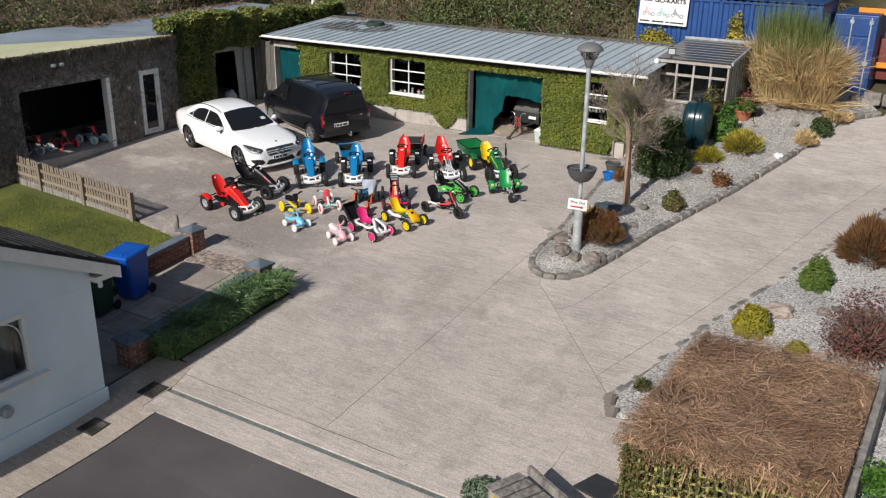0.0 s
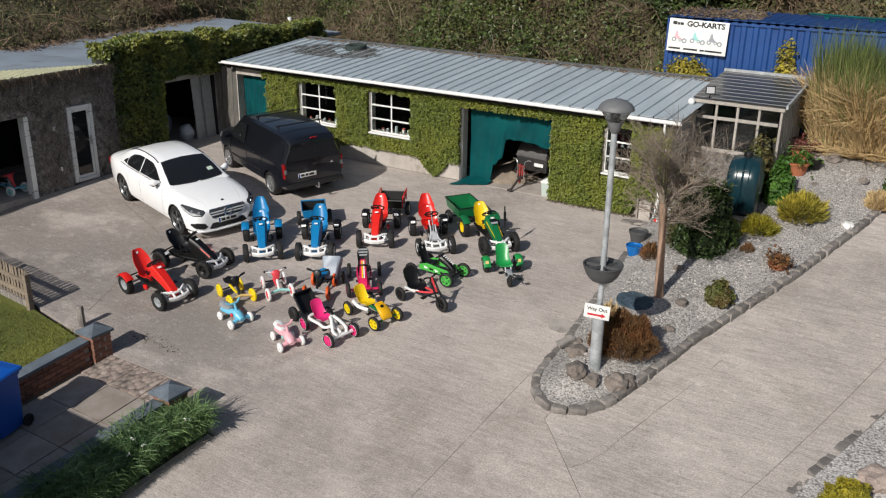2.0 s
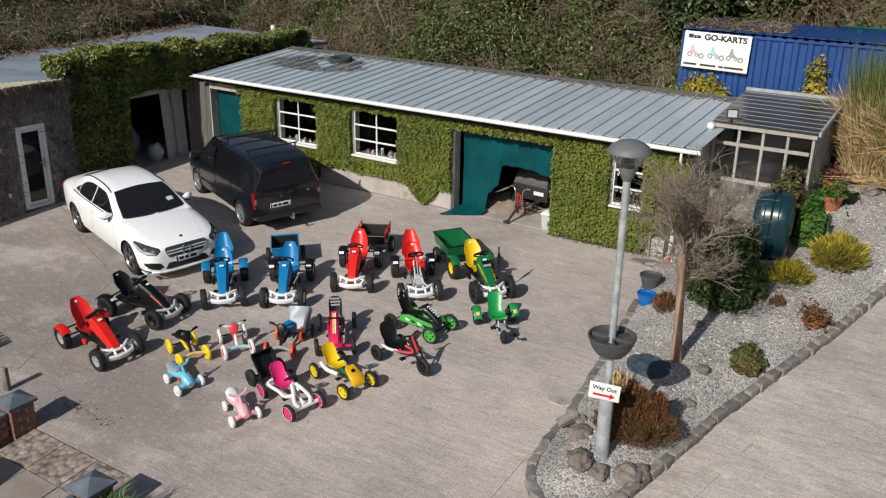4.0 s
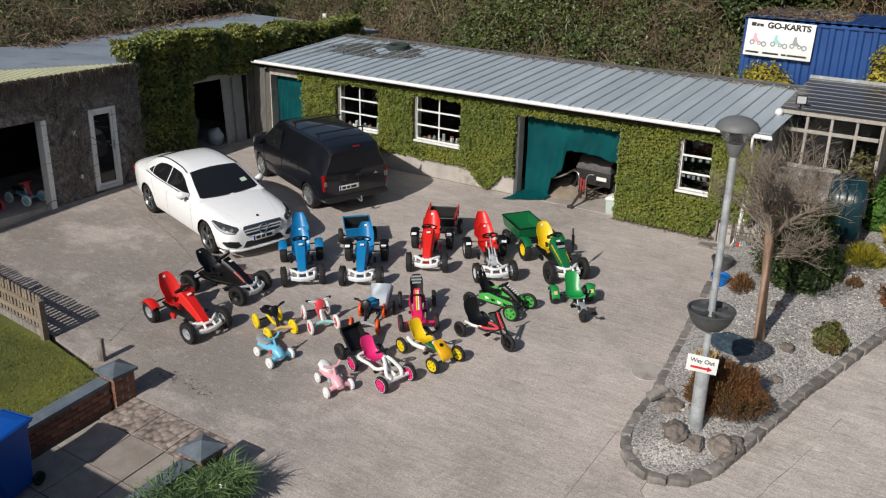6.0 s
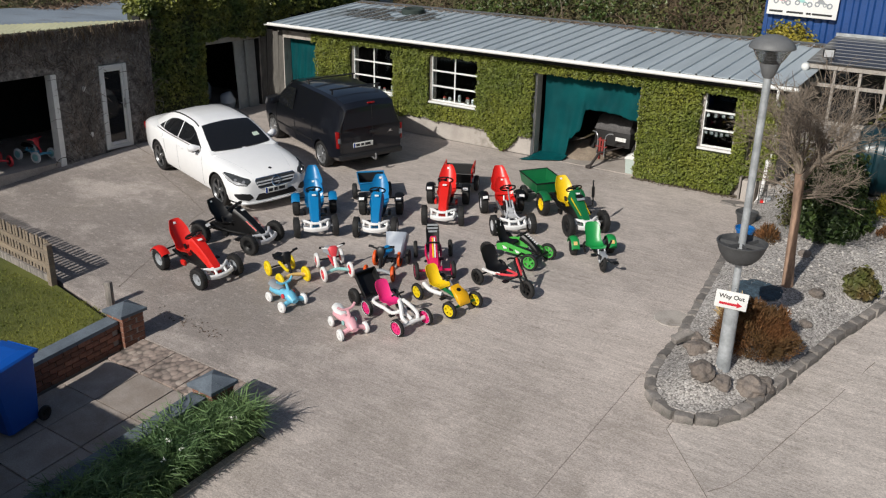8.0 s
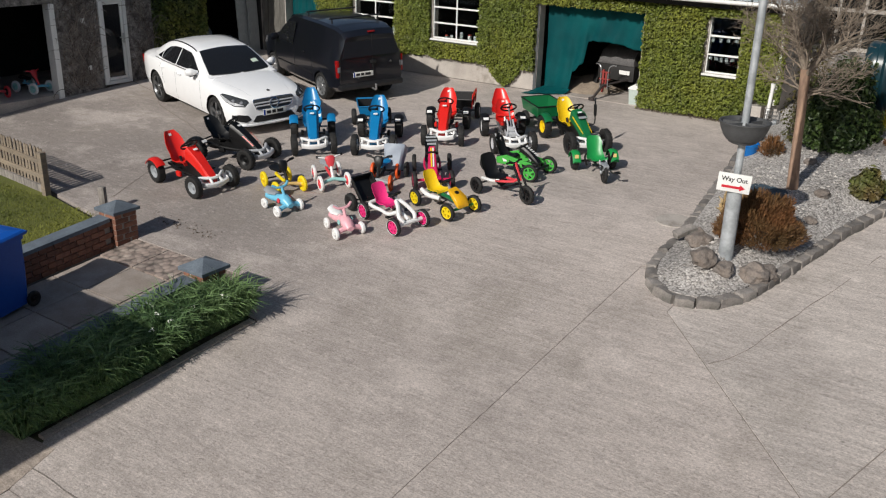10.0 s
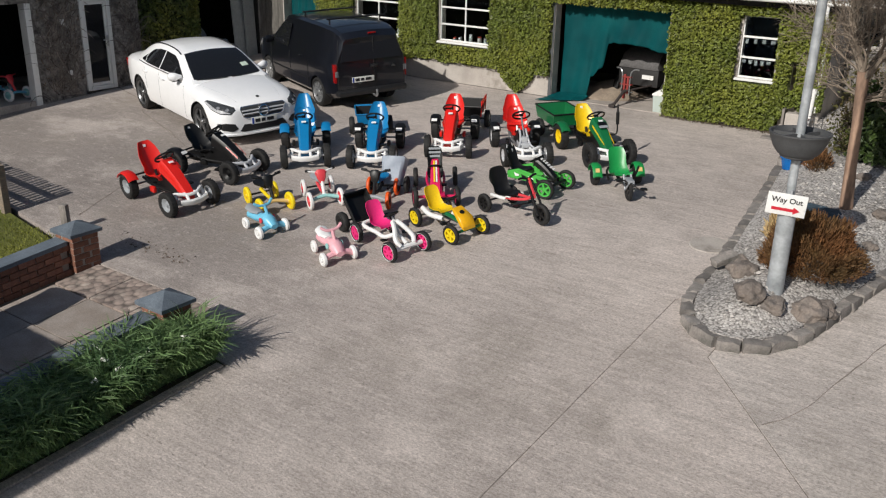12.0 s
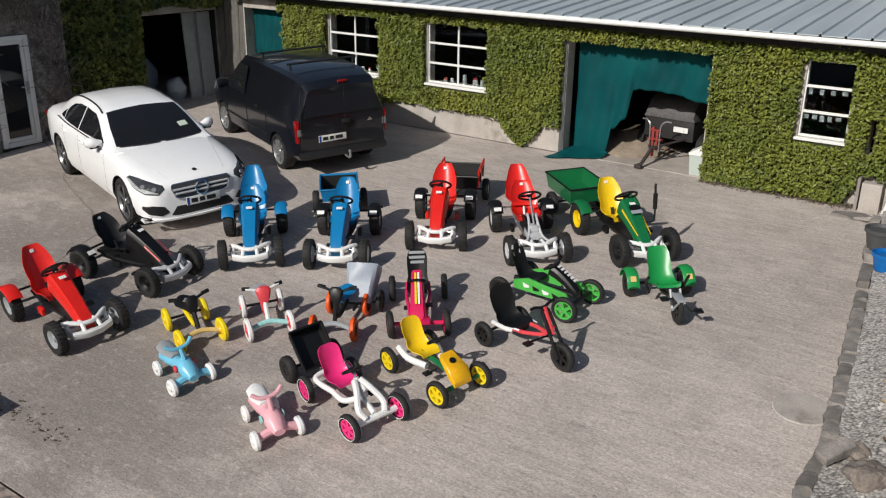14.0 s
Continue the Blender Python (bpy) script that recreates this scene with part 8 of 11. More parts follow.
# Darker ivy mantle over the store end: wall face, top and the trailing hedge behind.
def mantle(n, lo, hi, normal, size, thin=0.12):
    p = _rng.uniform(lo, hi, (n, 3))
    for k in range(n):
        p[k] += np.array([noise.noise((p[k][0] * 1.3, p[k][1] * 1.3, p[k][2] * 1.3)), noise.noise((p[k][0] * 1.3, p[k][1] * 1.3, 9)), noise.noise((p[k][1] * 1.1, p[k][2], 5))]) * thin
    return leaves(_rng, p, np.tile(normal, (n, 1)), size, 0.6)


_sets = [
    mantle(5200, (IX - 0.02, 18.25, 0.75), (IX + 0.16, 19.85, 3.45), (0.8, -0.3, 0.5), 0.075),
    mantle(6500, (IX - 0.02, 19.8, 2.62), (IX + 0.24, 21.9, 3.55), (0.8, -0.3, 0.5), 0.075),
    mantle(8500, (IX - 0.55, 18.2, 3.30), (IX + 0.22, 22.0, 3.70), (0.3, -0.3, 0.9), 0.08, 0.18),
    mantle(9000, (IX - 0.45, 21.9, 3.00), (IX + 0.28, 26.6, 3.62), (0.4, -0.3, 0.8), 0.08, 0.2),
    mantle(1800, (IX + 0.0, 19.5, 0.75), (IX + 0.1, 19.95, 2.7), (0.8, -0.5, 0.3), 0.07, 0.08),
]
_v, _f = join_geo(*_sets)
ivy2 = tagged(new("ivy"), "dark green ivy mantle over the store wall and roof edge", "ivy", kind="stuff")
_me = bpy.data.meshes.new("ivy_mantle")
_me.from_pydata(_v, [], _f)
_me.materials.append(M["leaf_mantle"])
part("ivy_leaves", _me, None, ivy2)
# Dark backing boxes under the mantle, coloured for the shade among leaves.
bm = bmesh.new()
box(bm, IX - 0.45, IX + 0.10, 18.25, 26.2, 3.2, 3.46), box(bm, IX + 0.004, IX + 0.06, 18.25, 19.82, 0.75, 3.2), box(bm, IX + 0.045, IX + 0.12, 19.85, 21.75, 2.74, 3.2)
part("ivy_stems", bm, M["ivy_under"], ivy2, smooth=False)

# Bare creeper stems and drooping dead growth on the garage wall.
_vs = []
_sets = []
for k in range(240):
    y, z = _rng.uniform(11.5, 18.2), _rng.uniform(0.6, 3.2)
    if GATE[0] - 0.05 < y < GATE[1] + 0.05 and z < 2.45 or PVC[0] - 0.1 < y < PVC[1] + 0.1 and z < 2.5:
        continue
    pts, a = [], _rng.uniform(0, 6.28)
    for s in range(7):
        pts.append((GX + 0.012 + 0.01 * (s % 2), y, z))
        a += _rng.normal(0, 0.5)
        y, z = y + 0.07 * math.cos(a), z + 0.07 * math.sin(a)
        if (GATE[0] < y < GATE[1] and z < 2.42) or (PVC[0] < y < PVC[1] and z < 2.45) or z > 3.2 or z < 0.5 or y > 18.2:
            break
    if len(pts) > 2:
        r = np.array(pts[:-1])
        _sets.append(blades(_rng, r, np.array(pts[1:]), 0.014))
for k in range(900):
    y, l = _rng.uniform(11.5, 18.25), _rng.uniform(0.05, 0.40)
    z = 3.24 + _rng.uniform(-0.02, 0.06)
    r = np.array([(GX + _rng.uniform(0.0, 0.08), y, z)])
    _sets.append(blades(_rng, r, r + [(0.02, _rng.normal(0, 0.10), -l)], 0.016))
_v, _f = join_geo(*_sets)
stuff("creeper", _v, _f, M["twig_bank"], "bare brown creeper stems on the garage wall", "creeper")

# Store doorway: tall pale boards and plastic sacks.
for k, (y0, y1, dx, tilt, mm) in enumerate(((21.12, 21.46, -0.10, 4, plain("pale old board", (0.42, 0.43, 0.42), 0.7, var=0.15)), (21.40, 21.72, -0.02, 3, plain("grey board", (0.36, 0.37, 0.36), 0.7, var=0.12)), (21.80, 22.02, 0.02, 1, M["timber_grey"]))):
    b = thing("standing_board", pose(IX + dx, (y0 + y1) / 2, 0.745 if k < 2 else 0.79, 0, -tilt, 8 if k == 2 else 0), "tall pale board leaning in the store doorway", "board", "boards in the doorway")
    bm = bmesh.new()
    box(bm, -0.02, 0.02, -(y1 - y0) / 2, (y1 - y0) / 2, 0.0, 1.72, 0.004)
    part("panel", bm, mm, b, smooth=False)
M["dull board"] = mat("dull weathered timber", (0.15, 0.14, 0.125), 0.9, var=0.25, scale=3, fine=22, bump=0.4, second=(0.095, 0.09, 0.08), stretch=(5, 5, 1), rand=0.15)
# On these corner boards the darker timber tone stands in for shade.
for k in range(4):
    b = thing("standing_board", pose(-20.0 + 0.205 * k, 21.83 + 0.012 * (k % 2), 0.76, -1.5, 0.6 * (k % 3) - 0.6, 0), "grey weathered upright board closing the shed corner, darkened for shade", "board", "boards at the shed corner")
    bm = bmesh.new()
    box(bm, -0.10, 0.10, -0.012, 0.012, 0.0, 1.95 + 0.03 * (k % 2), 0.004)
    part("panel", bm, M["dull board"], b, smooth=False)
for k, (px, py, s) in enumerate(((-20.45, 20.95, 1.0), (-21.3, 20.4, 1.5), (-21.5, 20.9, 1.7))):
    sack = thing("plastic_sack", pose(px, py, 0.74, 0, 0, 40 * k), "crumpled white plastic sack on the store floor", "sack", "sacks in the store")
    bm = bmesh.new()
    bmesh.ops.create_icosphere(bm, subdivisions=3, radius=0.2 * s)
    for v in bm.verts:
        v.co.z = max(0, v.co.z * 1.25 + 0.2 * s)
        v.co += v.normal * 0.05 * noise.noise(v.co * 7 + Vector((k, 0, 0)))
    part("sack_body", bm, plain("grey-white sack", (0.5, 0.52, 0.54), 0.4), sack)

# Lamp and small fittings on the garage wall; karts stored inside.
fl = thing("wall_light", pose(GX, 14.27, 2.93), "small white twin floodlight on the garage wall", "light")
bm = bmesh.new()
box(bm, 0, 0.05, -0.03, 0.03, -0.03, 0.03, 0.006)
part("bracket", bm, M["white"], fl)
for s in (-1, 1):
    bm = bmesh.new()
    box(bm, 0.03, 0.12, s * 0.12 - 0.06, s * 0.12 + 0.06, -0.04, 0.04, 0.012)
    part("lamp_head", bm, M["white"], fl)
for py, pz in ((16.45, 2.0), (16.5, 1.02)):
    bx = thing("wall_socket", pose(GX, py, pz), "small white box fixed to the garage wall", "socket", "boxes on the garage wall")
    bm = bmesh.new()
    box(bm, 0, 0.05, -0.035, 0.035, -0.05, 0.05, 0.006)
    part("cover", bm, M["white"], bx)
for (px, py, hd, fr, tyre, disc, fk, label) in ((-20.45, 15.55, 10, "sky", "white", "mint", "coral", "small pale blue toddler kart just inside the garage"), (-20.6, 14.75, -10, "coral", "coral", "black", "black", "small red toddler kart inside the dark garage"), (-20.7, 14.0, 20, "grey", "white", "grey", "black", "small grey toddler kart inside the dark garage")):
    k = small_kart((px, py), hd, label, fr, tyre, disc, fk, "coral")
    k.matrix_basis = pose(px, py, 0.562, 0, 0, hd)


# ---- kerbs ----
def along(pts, step):
    """Places and headings at even steps along a line in plan."""
    pts = [Vector((*p, 0)) for p in pts]
    out, carry = [], 0.0
    for a, b in zip(pts, pts[1:]):
        d = (b - a).length
        t = carry
        while t < d:
            p = a + (b - a) * (t / d)
            out.append((p.x, p.y, math.degrees(math.atan2(b.y - a.y, b.x - a.x))))
            t += step
        carry = t - d
    return out


def stone_block(seed, sx, sy, sz, rough=0.03, sub=2):
    rnd = random.Random(seed)
    bm = bmesh.new()
    bmesh.ops.create_cube(bm, size=1)
    bmesh.ops.subdivide_edges(bm, edges=bm.edges[:], cuts=sub, use_grid_fill=True)
    off = Vector((seed * 3.1, 0, 0))
    for v in bm.verts:
        c = v.co.copy()
        v.co = Vector((c.x * sx, c.y * sy, c.z * sz))
        round_off = 1 - 0.10 * (abs(c.x) * abs(c.y) + abs(c.z) * abs(c.y) + abs(c.x) * abs(c.z)) * 4 / 3
        v.co *= round_off
        v.co += Vector((noise.noise(c * 2.3 + off), noise.noise(c * 2.3 + off + Vector((5, 0, 0))), noise.noise(c * 2.3 + off + Vector((0, 7, 0))))) * rough * 2
    return bm


_kerb_meshes = [finish("kerb_stone", stone_block(n, 0.235 + 0.03 * (n % 3), 0.13, 0.24, 0.013), M["kerb"], True) for n in range(7)]
kerb = tagged(new("kerb_island"), "rough grey stone kerb round the gravel bed", "kerb", kind="structure")
_line = [*reversed(ISLAND_LEFT[1:]), *ISLAND_TIP, *ISLAND[6:]]
_r = random.Random(3)
for n, (x, y, a) in enumerate(along(_line, 0.246)):
    left = y > 15.0 and x < -6.3
    if left and (y > 18.8 and _r.random() < 0.5):
        continue
    part("kerb_stone", _kerb_meshes[n % 7], None, kerb, at=pose(x, y, yard_z(x, y) + (-0.012 if not left else -0.022) + _r.uniform(-0.012, 0.012), _r.uniform(-4, 4), _r.uniform(-4, 4), a + _r.uniform(-5, 5)))
kerb2 = tagged(new("kerb_garden"), "low weathered stone kerb along the drive", "kerb", kind="structure")
for n, (x, y, a) in enumerate(along(GARDEN, 0.235)):
    if _r.random() < 0.16:
        continue
    part("kerb_stone", _kerb_meshes[(n * 3) % 7], None, kerb2, at=pose(x, y, yard_z(x, y) - 0.095 + _r.uniform(-0.035, 0.02), _r.uniform(-4, 4), _r.uniform(-4, 4), a + _r.uniform(-5, 5)))


def rock(x, y, s, label="rough brown field stone on the gravel", flat=0.7, top=0.10, group="field stones on the gravel", material="rock"):
    r = thing("rock", pose(x, y, bed_z(x, y, top) - 0.02, 0, 0, _r.uniform(0, 360)), label, "rock", group)
    bm = bmesh.new()
    bmesh.ops.create_icosphere(bm, subdivisions=3, radius=s)
    off = Vector((x * 7, y * 7, 0))
    for v in bm.verts:
        n = v.co.normalized()
        v.co = n * s * (1 + 0.35 * noise.noise(n * 1.5 + off) + 0.16 * noise.noise(n * 4 + off))
        v.co.z = v.co.z * flat + s * flat * 0.45
        v.co.z = max(v.co.z, -0.02)
    part("stone", bm, M[material], r, smooth=False)


for x, y, s in ((-5.80, 14.83, 0.20), (-5.57, 14.86, 0.16), (-5.28, 15.08, 0.22), (-5.18, 15.22, 0.17), (-6.06, 15.40, 0.20), (-6.2, 15.75, 0.13), (-5.15, 17.42, 0.13), (-5.11, 16.75, 0.10), (-5.62, 18.6, 0.12), (-3.49, 23.45, 0.13), (-4.24, 24.3, 0.23), (-2.5, 25.9, 0.2), (-4.3, 22.9, 0.08), (-4.6, 20.9, 0.09)):
    rock(x, y, s * 0.78)
rock(-3.42, 21.65, 0.11, "white quartz lump on the gravel", material="white")
M["pale_rock"] = mat("pinkish field stone", (0.42, 0.34, 0.29), 0.9, var=0.25, scale=6, fine=45, bump=0.8, second=(0.30, 0.24, 0.21), rand=0.1)
rock(-1.75, 14.75, 0.25, "large pinkish stone in the white gravel", 0.5, 0.07, material="pale_rock")
rock(-1.1, 15.1, 0.12, top=0.07), rock(-0.9, 15.3, 0.10, top=0.07)
rub = thing("broken_kerb", pose(-6.33, 15.62, yard_z(-6.3, 15.6) + 0.22, 12, -14, 55), "broken slab of concrete lying on the kerb", "rubble")
part("slab", stone_block(31, 0.30, 0.12, 0.08, 0.012), M["kerb"], rub)

# ---- lamp post ----
LX, LY = -5.65, 15.14
lz = 0.73
post = thing("lamp_post", pose(LX, LY, lz), "galvanised garden lamp post with a domed grey lantern", "lamp post")
bm = bmesh.new()
tube(bm, [(0, 0, -0.2), (0, 0, 0.83)], 0.085, 18), tube(bm, [(0, 0, 0.83), (0, 0, 0.92)], 0.07, 18, rs=[0.085, 0.042]), tube(bm, [(0, 0, 0.92), (0, 0, 3.515)], 0.042, 18)
part("pole", bm, M["galv"], post)
bm = bmesh.new()
lathe(bm, [(0.045, 3.40), (0.06, 3.42), (0.10, 3.53), (0.108, 3.56), (0.0, 3.565)], 24)
for k in range(4):
    lathe(bm, [(0.055, 3.568 + k * 0.03), (0.075, 3.578 + k * 0.03), (0.055, 3.590 + k * 0.03)], 24)
part("lantern_base", bm, M["lamp_grey"], post)
bm = bmesh.new()
lathe(bm, [(0.105, 3.555), (0.14, 3.60), (0.205, 3.715), (0.20, 3.715), (0.135, 3.60), (0.10, 3.555)], 28)
part("lantern_glass", bm, glass_mat("lantern glass", (0.75, 0.77, 0.78), 0.25), post)
bm = bmesh.new()
lathe(bm, [(0.0, 3.855), (0.07, 3.849), (0.14, 3.828), (0.205, 3.785), (0.236, 3.735), (0.238, 3.715), (0.228, 3.708), (0.0, 3.73)], 32)
part("lantern_hood", bm, M["lamp_grey"], post)
bm = bmesh.new()
lathe(bm, [(0.0, 3.56), (0.04, 3.56), (0.05, 3.62), (0.04, 3.69), (0.0, 3.70)], 16)
part("lamp", bm, M["silver"], post)
pl = thing("pole_planter", pose(LX, LY, lz + 1.26) @ Matrix.Scale(0.82, 4), "dark round plastic planter clamped round the lamp post", "planter")
bm = bmesh.new()
lathe(bm, [(0.055, 0.05), (0.15, 0.05), (0.19, 0.07), (0.205, 0.105), (0.225, 0.105), (0.275, 0.17), (0.315, 0.26), (0.335, 0.33), (0.345, 0.34), (0.345, 0.355), (0.32, 0.355), (0.30, 0.30), (0.05, 0.25)], 40)
part("bowl", bm, M["planter"], pl)
bm = bmesh.new()
for k in range(6):
    box(bm, 0.05, 0.30, -0.008, 0.008, 0.28, 0.335, m=Matrix.Rotation(k * math.pi / 3, 4, "Z"))
part("divider", bm, M["planter"], pl, smooth=False)


def text_mesh(body, size, extrude=0.002, bold=0.02):
    c = bpy.data.curves.new("lettering", "FONT")
    c.offset = bold * size
    c.body, c.size, c.extrude, c.align_x, c.align_y = body, size, extrude, "CENTER", "CENTER"
    tmp = new("lettering", c)
    me = bpy.data.meshes.new_from_object(tmp.evaluated_get(bpy.context.evaluated_depsgraph_get()))
    bpy.data.objects.remove(tmp)
    return me


def lettering(parent, body, size, material, at, sx=1.0, bold=0.02):
    me = text_mesh(body, size, bold=bold)
    me.materials.clear()
    me.materials.append(material)
    return part("lettering", me, None, parent, at=at @ Matrix.Diagonal((sx, 1, 1, 1)))


INK = plain("sign black", (0.02, 0.02, 0.02), 0.6)
INK_RED = plain("sign red", (0.55, 0.012, 0.03), 0.5)
sign = thing("way_out_sign", Matrix.Translation((LX + 0.005, LY - 0.10, lz + 0.86)) @ pose(0, 0, 0, 90, 0, 14) @ pose(0, 0, 0, 0, 0, -3) @ Matrix.Scale(0.86, 4), "small white sign with a red arrow fixed to the lamp post", "sign")
bm = bmesh.new()
box(bm, -0.21, 0.21, -0.125, 0.125, -0.006, 0.006, 0.003)
part("board", bm, M["white"], sign)
lettering(sign, "Way Out", 0.086, INK, pose(0, 0.045, 0.007), 1.0)
bm = bmesh.new()
prism(bm, [(-0.15, -0.075), (0.08, -0.075), (0.08, -0.10), (0.15, -0.058), (0.08, -0.016), (0.08, -0.041), (-0.15, -0.041)], "z", 0.0065, 0.009)
part("arrow", bm, INK_RED, sign, smooth=False)
bm = bmesh.new()
tube(bm, [(0.03, 0.16, -0.05), (0.03, -0.36, -0.05)], 0.014, 8)
part("bracket", bm, M["galv"], sign)


# ---- plants ----
def shrub(x, y, rx, ry, h, n, material, size, label, name="shrub", base=None, stems="twig", stem_n=40, category="shrub", fine=False, shell=0.55, top=0.08, tuft=0.82):
    """A bush: short stems from the root and a crown of small leaves in uneven clumps."""
    g = np.random.default_rng(int(abs(x * 131 + y * 17)) + n)
    z0 = base if base is not None else bed_z(x, y, top) - 0.02
    s = thing(name, pose(x, y, z0), label, category)
    d = g.normal(0, 1, (n, 3))
    d /= np.linalg.norm(d, axis=1)[:, None]
    d[:, 2] = np.abs(d[:, 2])
    rad = shell + (1 - shell) * g.uniform(0, 1, n) ** 0.6
    lump = np.array([1 + 0.28 * noise.noise((a * 2.6 + x, b * 2.6, c * 2.6)) + 0.12 * noise.noise((a * 7, b * 7 + y, c * 7)) for a, b, c in d])
    p = d * (rad * lump)[:, None] * [rx, ry, h]
    p[:, 2] = np.maximum(p[:, 2], 0.01)
    if fine:
        v, f = blades(g, p * tuft, p + g.normal(0, size * 0.3, (n, 3)) + [0, 0, size * 0.5], size * 0.22)
    else:
        v, f = leaves(g, p, d + [0, 0, 0.3], size, 0.6)
        f = f.tolist()
    me = bpy.data.meshes.new("crown")
    me.from_pydata(arr(v), [], f)
    me.materials.append(M[material])
    part("crown", me, None, s)
    q = d[:stem_n] * [rx * 0.8, ry * 0.8, h * 0.8]
    v, f = blades(g, q * [0.1, 0.1, 0] + [0, 0, 0], q, 0.018)
    me = bpy.data.meshes.new("stems")
    me.from_pydata(arr(v), [], f)
    me.materials.append(M[stems])
    part("stems", me, None, s)
    return s


M["gold_leaf"] = mat("golden foliage", (0.32, 0.27, 0.02), 0.6, var=0.15, scale=3, fine=9, bump=0, second=(0.20, 0.19, 0.02), island=0.35, translucent=0.2)
M["moss_leaf"] = mat("olive heather foliage", (0.40, 0.33, 0.04), 0.6, var=0.15, scale=3, fine=9, bump=0, second=(0.23, 0.21, 0.035), island=0.35, translucent=0.2)
M["rust_leaf"] = mat("rusty heather", (0.20, 0.085, 0.03), 0.75, var=0.2, scale=4, fine=9, bump=0, second=(0.12, 0.07, 0.026), island=0.4, translucent=0.15)
M["wine_leaf"] = mat("wine red foliage", (0.17, 0.05, 0.04), 0.6, var=0.2, scale=3, fine=9, bump=0, second=(0.10, 0.045, 0.035), island=0.45, translucent=0.15)
M["box_leaf"] = mat("fresh green foliage", (0.07, 0.16, 0.018), 0.6, var=0.15, scale=3, fine=9, bump=0, second=(0.04, 0.11, 0.014), island=0.35, translucent=0.2)
M["mixed_leaf"] = mat("olive green foliage", (0.09, 0.11, 0.025), 0.6, var=0.2, scale=3, fine=9, bump=0, second=(0.12, 0.085, 0.03), island=0.4, translucent=0.2)
M["clipped_leaf"] = mat("clipped green foliage", (0.11, 0.17, 0.022), 0.6, var=0.15, scale=3, fine=9, bump=0, second=(0.06, 0.11, 0.016), island=0.35, translucent=0.2)
M["sage_leaf"] = mat("grey-green foliage", (0.15, 0.19, 0.13), 0.7, var=0.15, scale=3, fine=9, bump=0, second=(0.09, 0.13, 0.085), island=0.35, translucent=0.15)
M["flower_yellow"] = mat("yellow flowers", (0.70, 0.50, 0.01), 0.6, var=0.15, scale=5, fine=9, bump=0, second=(0.35, 0.33, 0.02), island=0.35)
shrub(-5.50, 15.80, 0.54, 0.46, 0.56, 24000, "rust_leaf", 0.040, "rusty brown heather bush beside the lamp post", "heather", fine=True, tuft=0.95)
shrub(-5.95, 16.35, 0.22, 0.22, 0.36, 700, "reed", 0.09, "small dry straw-coloured grass tuft", "grass_tuft", fine=True)
shrub(-4.70, 17.92, 0.23, 0.23, 0.36, 1300, "mixed_leaf", 0.06, "small olive green bush on the gravel", fine=False)
shrub(-4.22, 21.35, 0.48, 0.62, 0.46, 3800, "moss_leaf", 0.08, "low mossy yellow-green heather mound", "heather", fine=True)
shrub(-4.75, 20.45, 0.38, 0.34, 0.32, 2400, "gold_leaf", 0.08, "low mossy yellow-green heather mound", "heather", fine=True)
shrub(-5.50, 19.6, 0.55, 0.55, 1.20, 11000, "leaf_dark", 0.06, "dark glossy evergreen bush under the bare tree", "evergreen_bush")
shrub(-5.30, 20.2, 0.30, 0.25, 0.34, 1100, "moss_leaf", 0.07, "small yellow-green bush on the gravel")
shrub(-6.28, 19.05, 0.20, 0.26, 0.30, 800, "rust_leaf", 0.06, "straggly brown and yellow low bush", fine=True)
shrub(-4.80, 21.95, 0.26, 0.34, 0.85, 2200, "box_leaf", 0.08, "leafy green bush beside the tank", "bush")
shrub(-6.02, 19.95, 0.40, 0.42, 1.50, 1800, "mixed_leaf", 0.045, "thin brown and green climber before the glass porch", "climber", shell=0.25, stem_n=700)
shrub(-5.35, 22.3, 0.42, 0.4, 1.20, 2200, "mixed_leaf", 0.07, "brown and green climber over the tank", "climber", shell=0.5)
shrub(-4.72, 19.6, 0.15, 0.14, 0.16, 420, "rust_leaf", 0.05, "small rust coloured alpine plant", fine=True)
shrub(-2.88, 23.68, 0.28, 0.28, 0.36, 1300, "leaf_dark", 0.06, "small dark green bush at the kerb")
shrub(-3.08, 22.82, 0.32, 0.30, 0.30, 1400, "reed", 0.10, "dry pale grass cushion at the kerb", "grass_tuft", fine=True)
shrub(-2.75, 24.75, 0.45, 0.4, 0.2, 1200, "reed", 0.12, "fallen dry reed stalks on the gravel", "dry_reeds", fine=True)
# the garden beyond the drive
shrub(-2.0, 13.98, 0.32, 0.32, 0.44, 5200, "gold_leaf", 0.035, "round golden yellow conifer on white gravel", "conifer", top=0.06)
shrub(-1.22, 13.6, 0.20, 0.20, 0.22, 1800, "gold_leaf", 0.03, "small golden conifer on white gravel", "conifer", top=0.06)
shrub(-1.42, 16.05, 0.30, 0.30, 0.54, 5200, "clipped_leaf", 0.032, "round clipped green bush on white gravel", "bush", top=0.06)
shrub(-0.78, 17.5, 0.62, 0.62, 0.80, 9000, "rust_leaf", 0.055, "broad rusty brown heather bush", "heather", fine=True, top=0.06)
shrub(-0.35, 14.2, 0.66, 0.75, 0.98, 4600, "wine_leaf", 0.034, "dark wine-red twiggy barberry bush", "barberry", top=0.06, stem_n=900, shell=0.30)
shrub(-2.95, 11.55, 0.16, 0.14, 0.2, 500, "mixed_leaf", 0.06, "small weed at the gravel corner", fine=True, top=0.05)


